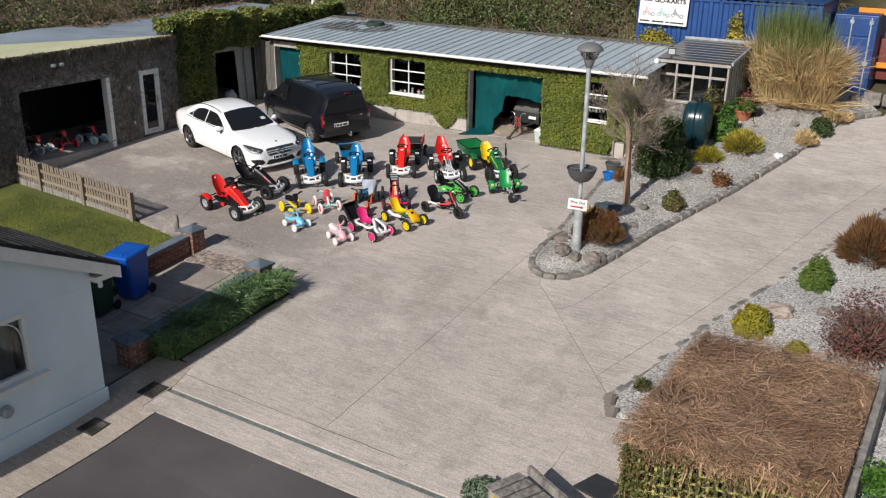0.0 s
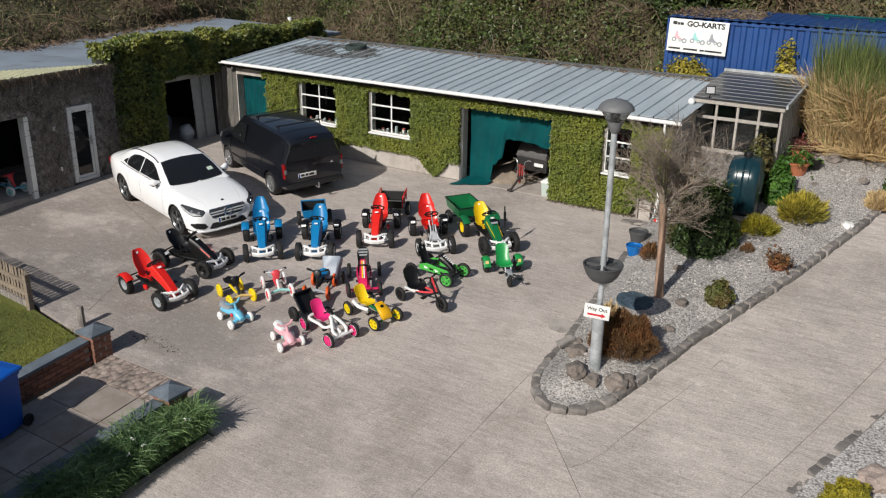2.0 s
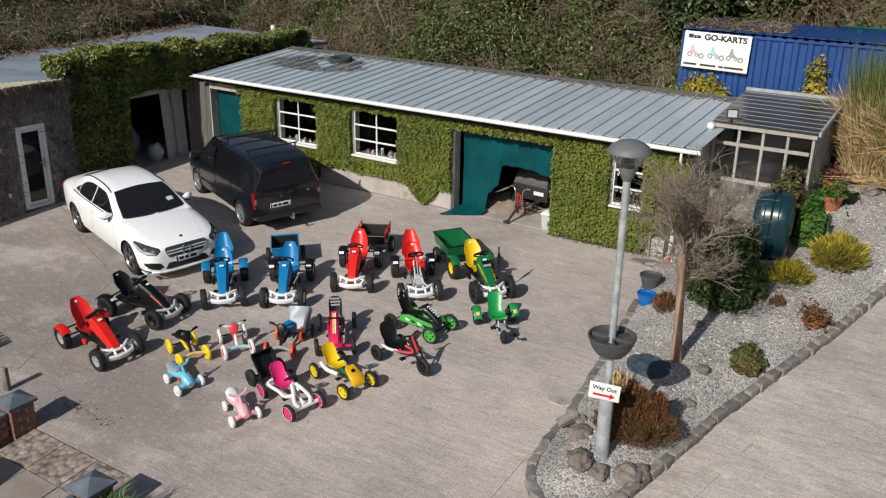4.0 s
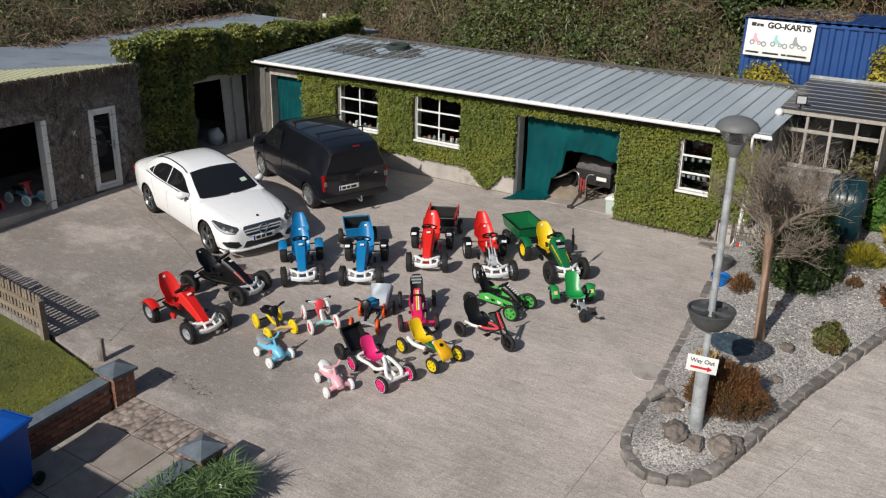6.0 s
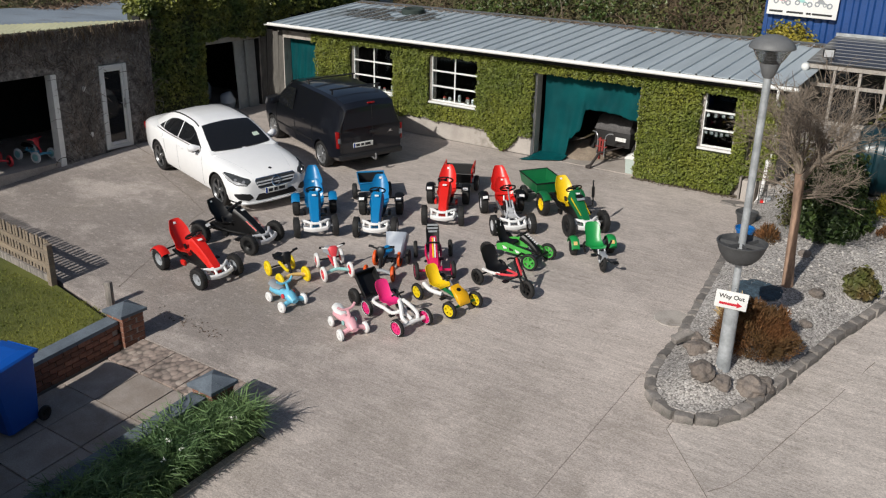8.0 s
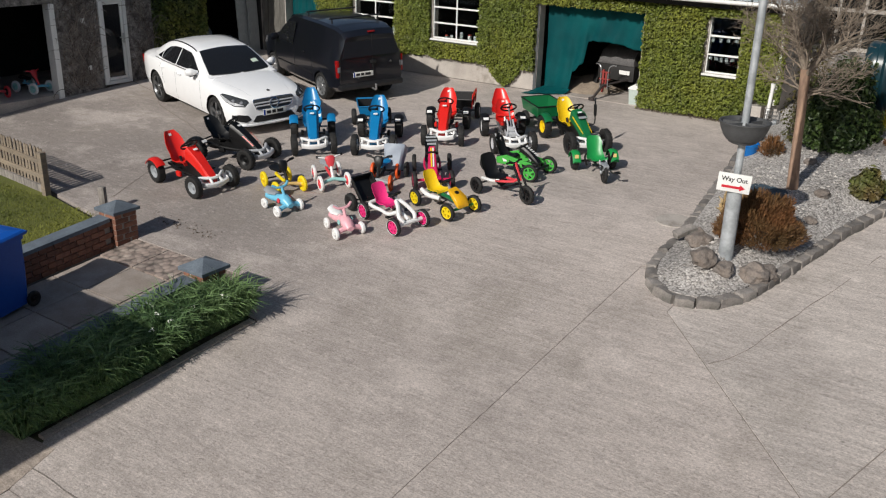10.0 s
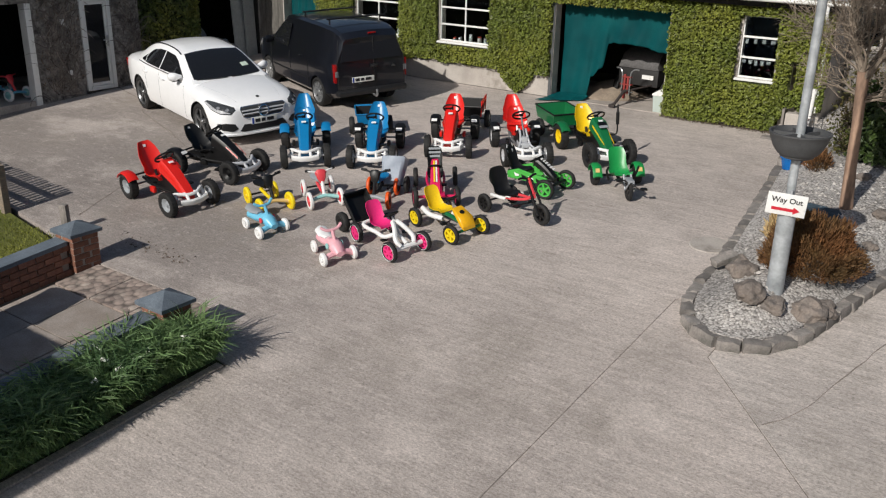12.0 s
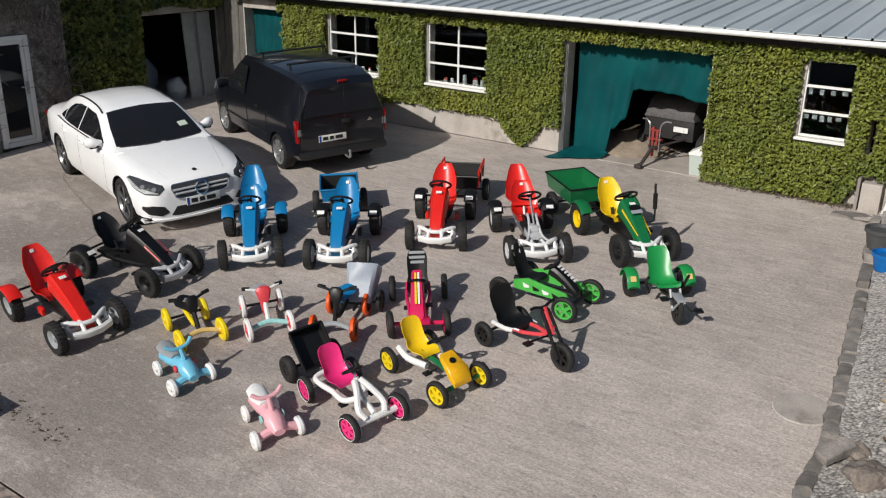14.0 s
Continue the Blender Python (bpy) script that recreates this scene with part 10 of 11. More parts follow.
blk = thing("concrete_plinth", pose(-7.33, 21.66, yard_z(-7.3, 21.66) - 0.02), "pale rendered plinth at the shed corner", "plinth")
bm = bmesh.new()
box(bm, -0.14, 0.11, -0.08, 0.10, 0, 0.40, 0.012)
part("block", bm, M["plaster"], blk, smooth=False)
bm = bmesh.new()
box(bm, -0.195, -0.155, -0.09, 0.08, 0, 0.46, 0.006)
part("edge_strip", bm, M["timber_grey"], blk, smooth=False)
dp = thing("drain_pipe", pose(-7.10, 21.55, yard_z(-7.1, 21.55)), "white plastic downpipe end at the shed corner", "pipe")
bm = bmesh.new()
tube(bm, bend([(-0.04, -0.10, 0.04), (-0.02, -0.02, 0.12), (0.0, 0.05, 0.35), (0.01, 0.10, 0.80)], 4), 0.034, 12)
part("pipe", bm, M["white"], dp)
bm = bmesh.new()
tube(bm, [(0.012, 0.10, 0.74), (0.012, 0.10, 0.82)], 0.042, 12)
part("collar", bm, M["white"], dp)
# Damp crumbs of earth and leaf along the foot of the ivy.
_n = 2600
_x = _rng.uniform(-9.65, -7.55, _n)
_y = FRONT - 0.06 - np.abs(_rng.normal(0, 0.075, _n))
_z = np.array([yard_z(a, b) for a, b in zip(_x, _y)]) + 0.006
_v, _f = leaves(_rng, np.stack([_x, _y, _z], 1), np.tile([0.0, 0.0, 1.0], (_n, 1)), 0.022, 0.5)
stuff("leaf_litter", arr(_v), _f.tolist(), mat("damp leaf litter", (0.075, 0.058, 0.04), 0.95, var=0.3, scale=6, fine=20, bump=0, second=(0.14, 0.115, 0.08), island=0.5), "damp brown crumbs and leaves along the foot of the ivy", "litter")


# ---- garden walls, piers and the path ----
_brick = bmesh.new()
box(_brick, -0.1, 0.1, -0.049, 0.049, -0.0325, 0.0325, 0.004)
_brick = finish("brick", _brick, M["brick"])


def pier(x, y, h, label):
    z = yard_z(x, y) - 0.02
    p = thing("brick_pier", pose(x, y, z), label, "gate pier", "gate piers of the garden path")
    bm = bmesh.new()
    box(bm, -0.158, 0.158, -0.158, 0.158, -0.1, h)
    part("core", bm, M["mortar"], p, smooth=False)
    for row in range(int(h / 0.075) + 1):
        zz = 0.035 + row * 0.075
        if zz > h:
            break
        for k in range(4):
            m = Matrix.Rotation(k * math.pi / 2, 4, "Z")
            for u in ((-0.065,) if row % 2 else (0.065,)):
                part("brick", _brick, None, p, at=m @ pose(u, 0.118, zz))
    bm = bmesh.new()
    lathe(bm, [(0.0, h + 0.14), (0.275, h + 0.05), (0.292, h + 0.042), (0.292, h + 0.003), (0.0, h + 0.003)], 4)
    bmesh.ops.rotate(bm, verts=bm.verts[:], cent=(0, 0, 0), matrix=Matrix.Rotation(math.pi / 4, 3, "Z"))
    part("cap", bm, M["slate"], p, "blue-grey pyramid cap", smooth=False)


pier(-12.76, 11.99, 0.44, "square red brick pier with a slate-grey pyramid cap")
pier(-10.40, 11.42, 0.44, "square red brick pier with a slate-grey pyramid cap")
pier(-10.42, 8.42, 0.44, "square red brick pier with a slate-grey pyramid cap")


def low_wall(x, y0, y1, name, label):
    w = tagged(new(name), label, "wall", kind="structure")
    bm = bmesh.new()
    sheet(bm, [(x - 0.085, y0), (x + 0.085, y0), (x + 0.085, y1), (x - 0.085, y1)], yard_z, 0.33, 0.5, 0.5)
    part("core", bm, M["mortar"], w, smooth=False)
    for row in range(5):
        n = 0
        y = y0 + (0.1 if row % 2 else 0.0)
        while y < y1 - 0.15:
            for s in (-1, 1):
                part("brick", _brick, None, w, at=pose(x + s * 0.058, y + 0.1, yard_z(x, y + 0.1) + 0.005 + row * 0.075, 0, 0, 90) @ pose(0, 0, 0, 0, -5, 0))
            y += 0.212
    bm = bmesh.new()
    sheet(bm, [(x - 0.115, y0 - 0.02), (x + 0.115, y0 - 0.02), (x + 0.115, y1), (x - 0.115, y1)], yard_z, 0.39, 0.05, 0.6)
    part("coping", bm, M["slate"], w, "blue-grey slate coping", smooth=False)


low_wall(-12.78, 10.35, 11.80, "wall_garden_west", "low red brick garden wall with slate coping")
low_wall(-10.42, 8.62, 11.22, "wall_garden_east", "low red brick garden wall with slate coping")

path = tagged(new("pavement_path"), "paved garden path between two brick piers", "path", kind="structure")
_rp = random.Random(12)
for i in range(3):
    for j in range(5):
        bm = bmesh.new()
        x0, y0 = -12.58 + i * 0.665, 8.2 + j * 0.665
        sheet(bm, [(x0 + 0.008, y0 + 0.008), (x0 + 0.655, y0 + 0.008), (x0 + 0.655, y0 + 0.655), (x0 + 0.008, y0 + 0.655)], yard_z, 0.0 + _rp.uniform(-0.004, 0.004), 0.06, 1.0)
        part("slab", bm, M["slab"], path, smooth=False)
for k in range(3):
    bm = bmesh.new()
    x0 = -12.58 + k * 0.665
    sheet(bm, [(x0 + 0.006, 11.535), (x0 + 0.657, 11.535), (x0 + 0.657, 12.10), (x0 + 0.006, 12.10)], yard_z, 0.006, 0.07, 0.3)
    part("threshold_slab", bm, M["crazy"], path, smooth=False)
bm = bmesh.new()
sheet(bm, [(-12.6, 7.5), (-10.3, 7.5), (-10.3, 12.12), (-12.6, 12.12)], yard_z, -0.03, 0.06, 0.7)
part("bedding", bm, M["mortar"], path, smooth=False)

stake = thing("gate_stake", pose(-13.79, 12.48, yard_z(-13.8, 12.5), 4, 2, 20), "short weathered timber stake beside the pier", "post")
bm = bmesh.new()
box(bm, -0.05, 0.05, -0.035, 0.035, -0.1, 0.38, 0.008)
part("stake", bm, M["timber_grey"], stake)

# Picket fence.
fence = thing("picket_fence", pose(0, 0, 0), "low weathered timber picket fence beside the lawn", "fence")
FX0, FX1 = -20.6, -15.08


def fence_y(x):
    return 12.44 + (FX1 - x) * 0.075


def fence_z(x):
    return yard_z(x, fence_y(x))


for x in (FX1, -16.9, -18.7, -20.55):
    bm = bmesh.new()
    box(bm, x - 0.05, x + 0.05, fence_y(x) - 0.10, fence_y(x) - 0.005, fence_z(x) - 0.1, fence_z(x) + 0.68, 0.008)
    part("post", bm, M["timber"], fence, smooth=False)
for h in (0.27, 0.50):
    bm = bmesh.new()
    loft(bm, [[Vector((x, fence_y(x) + dy, fence_z(x) + h + dz)) for dy, dz in ((-0.045, -0.035), (-0.012, -0.035), (-0.012, 0.035), (-0.045, 0.035))] for x in np.linspace(FX0, FX1, 4)])
    part("rail", bm, M["timber"], fence, smooth=False)
_pickets = []
for k in range(4):
    _b = bmesh.new()
    prism(_b, [(-0.029, 0.05), (0.029, 0.05), (0.029, 0.665 + 0.008 * k), (0.0, 0.70 + 0.008 * k), (-0.029, 0.665 + 0.008 * k)], "y", -0.010, 0.010)
    _pickets.append(finish("picket", _b, M["timber"]))
x, k = FX0 + 0.08, 0
while x < FX1 - 0.05:
    part("picket", _pickets[(k * 7 + k // 3) % 4], None, fence, at=pose(x, fence_y(x), fence_z(x), 0, g.uniform(-1.5, 1.5), 0))
    x, k = x + 0.103, k + 1
bm = bmesh.new()
loft(bm, [[Vector((x, fence_y(x) - 0.03 + dy, fence_z(x) + z)) for dy, z in ((-0.02, -0.05), (0.02, -0.05), (0.02, 0.13), (-0.02, 0.13))] for x in np.linspace(FX0, FX1, 4)])
part("gravel_board", bm, M["timber_grey"], fence, smooth=False)


# Dead leaves and grit blown against the gateway.
_n = 90
_x = -12.4 + g.normal(0, 0.5, _n)
_y = 12.62 + (-12.3 - _x) * 0.05 + np.abs(g.normal(0, 0.13, _n))
_p = np.stack([_x, _y, np.array([yard_z(a, b) for a, b in zip(_x, _y)]) + 0.008], 1)
v, f = leaves(g, _p, np.tile([0.0, 0.0, 1.0], (_n, 1)) + g.normal(0, 0.2, (_n, 3)), 0.022, 0.7)
stuff("dead_leaves", arr(v), f.tolist(), mat("dead brown leaves", (0.13, 0.095, 0.065), 0.9, var=0.2, bump=0, island=0.4), "dead brown leaves and grit on the concrete", "leaves")


# Wheelie bins.
def wheelie_bin(x, y, heading, col, lid_col, label):
    b = thing("wheelie_bin", ground_pose(x, y, heading) @ Matrix.Scale(0.9, 4), label, "bin", "wheelie bins by the house")
    bm = bmesh.new()
    rings = []
    for z, w, d in ((0.05, 0.20, 0.22), (0.06, 0.215, 0.24), (0.5, 0.25, 0.29), (0.93, 0.275, 0.325), (0.94, 0.295, 0.345), (0.985, 0.295, 0.345)):
        rings.append([Vector((sx * (d - c * (1 - abs(k))), sy * (w - c * abs(k)), z)) for sx, sy, k, c in ((1, 1, 1, 0.04), (1, 1, 0, 0.04), (-1, 1, 0, 0.04), (-1, 1, 1, 0.04), (-1, -1, 1, 0.04), (-1, -1, 0, 0.04), (1, -1, 0, 0.04), (1, -1, 1, 0.04))])
    loft(bm, rings)
    part("body", bm, col, b, smooth=False)
    bm = bmesh.new()
    rings = [[Vector((x * s - 0.02 * (1 - s), y * s, z)) for x, y in ((0.37, 0.31), (-0.36, 0.31), (-0.36, -0.31), (0.37, -0.31))] for s, z in ((1.0, 0.99), (1.0, 1.02), (0.93, 1.045), (0.55, 1.07))]
    loft(bm, rings)
    lid = part("lid", bm, lid_col, b, smooth=False)
    bm = bmesh.new()
    box(bm, 0.10, 0.30, -0.16, 0.16, 1.045, 1.075, 0.008)
    part("grip", bm, lid_col, lid)
    bm = bmesh.new()
    tube(bm, [(-0.40, -0.26, 0.99), (-0.40, 0.26, 0.99)], 0.018, 8)
    part("handle", bm, lid_col, lid)
    for s in (-1, 1):
        put_wheel(b, -0.27, s * 0.26, 0.10, 0.05, 0.06, "foam", BLACK, tyre_mat=RUBBER)


BIN_BLUE = plain("blue bin plastic", (0.004, 0.085, 0.42), 0.4)
BIN_GREEN = plain("dark green bin plastic", (0.012, 0.05, 0.03), 0.45)
wheelie_bin(-12.25, 10.02, -80, BIN_BLUE, BIN_BLUE, "bright blue wheelie bin in the shade of the house")
wheelie_bin(-12.30, 9.25, -80, BIN_GREEN, BIN_GREEN, "dark green wheelie bin in the shade of the house")

# Strappy daffodil bed along the wall.
g = np.random.default_rng(31)


def smoothstep_all(a, b, values):
    t = np.clip((values - a) / (b - a), 0, 1)
    return t * t * (3 - 2 * t)


bed = thing("daffodil_bed", pose(0, 0, 0), "thick bed of strappy green daffodil leaves with few white blooms", "flower bed")
n = 30000
y = g.uniform(8.75, 11.42, n)
x = -10.05 + np.clip(g.normal(0, 0.19, n), -0.28, 0.24) - 0.03 * np.sin(y * 3) + 0.07 * smoothstep_all(10.6, 11.3, y)
clump = np.array([0.65 + 0.55 * (0.5 + 0.5 * noise.noise((a * 3.0, b * 3.0, 0))) for a, b in zip(x, y)])
z = np.array([yard_z(a, b) for a, b in zip(x, y)])
roots = np.stack([x, y, z], 1)
a = g.uniform(0, 6.28, n)
ln = g.uniform(0.28, 0.62, n) * clump
tips = roots + np.stack([np.cos(a) * ln * 0.50 + (x + 10.05) * 0.25, np.sin(a) * ln * 0.55, ln * g.uniform(0.30, 0.9, n)], 1)
v, f = blades(g, roots, tips, 0.014, 0.34)
stuff("leaf", arr(v), f, M["strap_leaf"], "", "", bed)
for k in range(11):
    yb, xb = 11.15 - 0.13 * k * g.uniform(0.5, 1.0), -9.80 + g.normal(0, 0.07)
    p = np.array([[xb, yb, yard_z(xb, yb) + g.uniform(0.30, 0.42)]])
    v, f = leaves(g, np.repeat(p, 6, 0) + g.normal(0, 0.014, (6, 3)), np.tile([0.3, -0.4, 0.8], (6, 1)), 0.032, 0.8)
    me = bpy.data.meshes.new("flower")
    me.from_pydata(arr(v), [], f.tolist())
    me.materials.append(M["petal"])
    part("flower", me, None, bed, "small white flower")
bm = bmesh.new()
sheet(bm, [(-9.77, 8.88), (-9.672, 8.88), (-9.585, 11.40), (-9.68, 11.40)], yard_z, 0.015, 0.12, 0.5)
structure("kerb_flower_bed", bm, M["concrete_path"], "thin worn concrete edging of the flower bed", "edging")
slab("ground_flower_bed", [(-10.32, 8.7), (-9.64, 8.84), (-9.56, 11.50), (-10.32, 11.50)], M["earth"], "dark soil of the flower bed", -0.02, 0.1, "soil")

# ---- dead vine pergola ----
hz = 1.0
hedge = thing("vine_pergola", pose(0, 0, 0), "flat-topped trellis box buried under brown dead vine stems", "pergola")
HX0, HX1, HY0, HY1 = -2.28, -0.08, 9.02, 12.28


def vine_front(x):
    """The front of the trellis runs a little askew."""
    return HY0 + 0.17 * (x - HX0)



def strands(rng, starts, heading, length, width, turn, rise=0.05, seg=6):
    """Long bowed stems as narrow ribbons."""
    n = len(starts)
    p, h = np.array(starts, float), np.array(heading, float)
    k = rng.normal(0, turn, n)
    step = length / seg
    pitch = rng.normal(0, rise, n)
    rows = []
    for q in range(seg + 1):
        w = width * (1 - 0.6 * q / seg)
        side = np.stack([-np.sin(h), np.cos(h), rng.normal(0, 0.2, n)], 1) * (w / 2)[:, None]
        rows.append((p - side, p + side))
        p = p + np.stack([np.cos(h) * step, np.sin(h) * step, pitch * step], 1)
        h = h + k * step + rng.normal(0, 0.10, n)
        pitch = pitch - 0.03 + rng.normal(0, 0.05, n)
    v = np.stack([c for r in rows for c in r], 1).reshape(-1, 3)
    m = 2 * (seg + 1)
    base = np.arange(n)[:, None] * m
    f = [q for s in range(seg) for q in (base + [2 * s, 2 * s + 1, 2 * s + 3, 2 * s + 2]).tolist()]
    return v, f


def vine_top(x, y):
    return hz - 0.06 + 0.13 * noise.noise((x * 1.3, y * 1.3, 0)) + 0.05 * noise.noise((x * 4, y * 4, 2))


n = 11500
pts = np.stack([g.uniform(HX0 - 0.03, HX1 + 0.05, n), g.uniform(HY0 - 0.03, HY1 + 0.05, n), np.zeros(n)], 1)
pts = pts[pts[:, 1] > vine_front(pts[:, 0]) - 0.03]
n = len(pts)
pts[:, 2] = np.array([vine_top(q[0], q[1]) for q in pts]) + g.uniform(-0.17, 0.05, n)
flow = np.array([1.6 * noise.noise((q[0] * 0.7 + 3, q[1] * 0.7, 1.0)) for q in pts]) + 0.25
v, f = strands(g, pts, flow + g.normal(0, 0.75, n) + np.where(g.uniform(0, 1, n) < 0.5, 0, math.pi), g.uniform(0.3, 1.0, n), g.uniform(0.006, 0.016, n), 2.8)
v[:, 0] = np.clip(v[:, 0], HX0 - 0.16, HX1 + 0.14)
v[:, 1] = np.maximum(v[:, 1], vine_front(v[:, 0]) - 0.10 - 0.05 * np.sin(v[:, 0] * 9))
stuff("vine_stem", arr(v), f, M["twig_brown"], "", "", hedge)
n = 3500
side = g.integers(0, 3, n)
pts = np.stack([np.where(side == 0, HX0, g.uniform(HX0, HX1, n)), np.where(side == 1, HY0, g.uniform(HY0, HY1, n)), g.uniform(0.1, 0.98, n)], 1)
pts[side == 2, 0] = HX1
pts[:, 1] = np.where(side == 1, vine_front(pts[:, 0]), np.maximum(pts[:, 1], vine_front(pts[:, 0])))
pts += g.normal(0, 0.03, (n, 3))
pts = pts[(side != 1) | (pts[:, 2] > 0.72)]
n = len(pts)
v, f = blades(g, pts, pts + np.stack([g.normal(0, 0.08, n), g.normal(0, 0.08, n), -g.uniform(0.05, 0.3, n)], 1), 0.014)
stuff("hanging_stem", arr(v), f, M["twig_brown"], "", "", hedge)
n = 3000
t = g.uniform(0, 1, n) ** 1.7
pts = np.stack([HX0 + (HX1 - HX0) * t, vine_front(HX0 + (HX1 - HX0) * t) - 0.04 + g.normal(0, 0.05, n), g.uniform(0.05, 0.88, n)], 1)
pts[: n // 3] = np.stack([np.full(n // 3, HX0 - 0.03) + g.normal(0, 0.04, n // 3), g.uniform(HY0, HY0 + 1.5, n // 3), g.uniform(0.05, 0.8, n // 3)], 1)
v, f = leaves(g, pts, np.tile([-0.2, -0.7, 0.5], (n, 1)), 0.038, 0.6)
me = bpy.data.meshes.new("ivy_leaves")
me.from_pydata(arr(v), [], f.tolist())
me.materials.append(M["mixed_leaf"])
part("ivy_leaves", me, None, hedge, "yellow-green ivy leaves on the lattice")
# Solid dark filler added inside; the shade between stems is its colour.
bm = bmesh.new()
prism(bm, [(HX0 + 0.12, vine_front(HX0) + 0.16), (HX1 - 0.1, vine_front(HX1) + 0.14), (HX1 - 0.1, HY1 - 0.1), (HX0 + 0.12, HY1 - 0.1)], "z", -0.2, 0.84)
part("vine_backing", bm, mat("dark vine gap shade", (0.075, 0.048, 0.028), 0.95, var=0.5, scale=9, fine=40, bump=1.0, depth=0.05), hedge)
M["lattice"] = mat("mossy lattice timber", (0.40, 0.34, 0.13), 0.85, var=0.25, scale=4, fine=25, bump=0.3, second=(0.26, 0.25, 0.09), rand=0.2)
for k in range(22):
    bm = bmesh.new()
    x0 = HX0 + 0.05 + k * (HX1 - HX0 - 0.1) / 21
    box(bm, x0 - 0.016, x0 + 0.016, vine_front(x0) + 0.02, vine_front(x0) + 0.035, -0.15, 0.86)
    part("lattice_slat", bm, M["lattice"], hedge, smooth=False)
for k in range(8):
    bm = bmesh.new()
    loft(bm, [[Vector((x0, vine_front(x0) + dy, -0.05 + k * 0.125 + dz)) for dy, dz in ((0.038, 0), (0.052, 0), (0.052, 0.03), (0.038, 0.03))] for x0 in (HX0 + 0.02, HX1 - 0.02)])
    part("lattice_rail", bm, M["lattice"], hedge, smooth=False)
for x0, y0, h in ((-2.45, 12.75, 0.30), (-3.22, 11.08, 0.16), (-3.08, 10.82, 0.14)):
    q = thing("stub_post", pose(x0, y0, yard_z(x0, y0), 5, 4, 30), "short grey weathered post at the drive edge", "post", "stub posts by the drive")
    bm = bmesh.new()
    box(bm, -0.028, 0.028, -0.024, 0.024, -0.1, h, 0.006)
    part("post", bm, M["dull board"], q)
brd = thing("timber_edge_board", pose(-2.60, 12.16, yard_z(-2.6, 12.2) + 0.05, 0, -4, 87), "dark mossy board edging the white gravel", "board")
bm = bmesh.new()
box(bm, 0.0, 1.25, -0.025, 0.025, -0.08, 0.17, 0.006)
part("board", bm, M["dull board"], brd, smooth=False)
rail = thing("side_rail", pose(0.10, 9.2, -0.06, 5, 0, 0), "mossy grey concrete edging beside the pergola", "edging")
bm = bmesh.new()
box(bm, -0.05, 0.06, -0.6, 3.9, 0.0, 0.62, 0.02)
part("edging", bm, M["kerb"], rail)
# Planter box with a leafy plant.
pb = thing("planter_box", pose(0.42, 10.35, yard_z(0.4, 10.3) + 0.05, 0, 0, 12), "blue-grey square planter with a leafy green plant", "planter")
bm = bmesh.new()
loft(bm, [[Vector((s * a, s * b, z)) for a, b in ((0.17, 0.17), (-0.17, 0.17), (-0.17, -0.17), (0.17, -0.17))] for s, z in ((0.85, 0), (1.0, 0.30), (1.08, 0.30), (1.08, 0.34), (0.95, 0.34), (0.9, 0.27))])
part("box", bm, plain("blue-grey planter", (0.12, 0.15, 0.20), 0.5), pb, smooth=False)
q = g.normal(0, 1, (420, 3)) * [0.12, 0.12, 0.10] + [-0.06, 0.06, 0.44]
v, f = leaves(g, q, np.tile([0, 0, 1.0], (420, 1)), 0.07, 0.9)
stuff("plant", arr(v), f.tolist(), M["box_leaf"], "", "", pb)

# Timber trough and low plants before the tarmac.
tr = thing("timber_trough", pose(-3.28, 8.98, yard_z(-3.3, 9) + 0.02, 0, 0, -24), "weathered timber trough with a leaning lid board", "trough")
bm = bmesh.new()
box(bm, -0.05, 1.25, -0.30, -0.24, 0.28, 0.40, 0.01, m=Matrix.Rotation(radians(4), 4, "Y"))
part("edge_beam", bm, M["timber_grey"], tr, smooth=False)
for k in range(6):
    bm = bmesh.new()
    box(bm, -0.15 + k * 0.16, -0.02 + k * 0.16, -0.85, -0.32, 0.22, 0.245, 0.004)
    part("slat", bm, M["timber_grey"], tr, smooth=False)
bm = bmesh.new()
box(bm, -0.12, 0.9, -0.83, -0.34, 0.0, 0.2, 0.01)
part("trough_body", bm, M["timber_grey"], tr, smooth=False)
db = thing("dark_sheet", pose(-2.72, 9.35, yard_z(-2.7, 9.3) + 0.01, 0, -6, -20), "flat charcoal sheet lying on the concrete", "board")
bm = bmesh.new()
box(bm, -0.16, 0.42, -0.28, 0.16, 0.0, 0.03, 0.004)
part("sheet", bm, plain("charcoal sheet", (0.035, 0.037, 0.042), 0.7, var=0.2), db, smooth=False)
shrub(-3.85, 8.45, 0.34, 0.24, 0.26, 1500, "sage_leaf", 0.04, "low grey-green bush at the tarmac edge", top=0.0)
shrub(-3.55, 8.22, 0.17, 0.15, 0.26, 900, "flower_yellow", 0.035, "small bush of yellow flowers", top=0.0)

# ---- the wild bank behind ----
def bank_points(n, x0, x1, y0, y1):
    p = np.stack([g.uniform(x0, x1, n), g.uniform(y0, y1, n), np.zeros(n)], 1)
    keep = []
    for k in range(n):
        h = bank_z(p[k, 0], p[k, 1])
        on_shelf = -8.9 < p[k, 0] < -2.2 and 25.0 < p[k, 1] < 28.3
        if h > 0.25 and not on_shelf and not (p[k, 0] > -3.9 and p[k, 1] < 35 and p[k, 0] < 0.5):
            keep.append(k)
            p[k, 2] = ground_z(p[k, 0], p[k, 1])
    return p[keep]


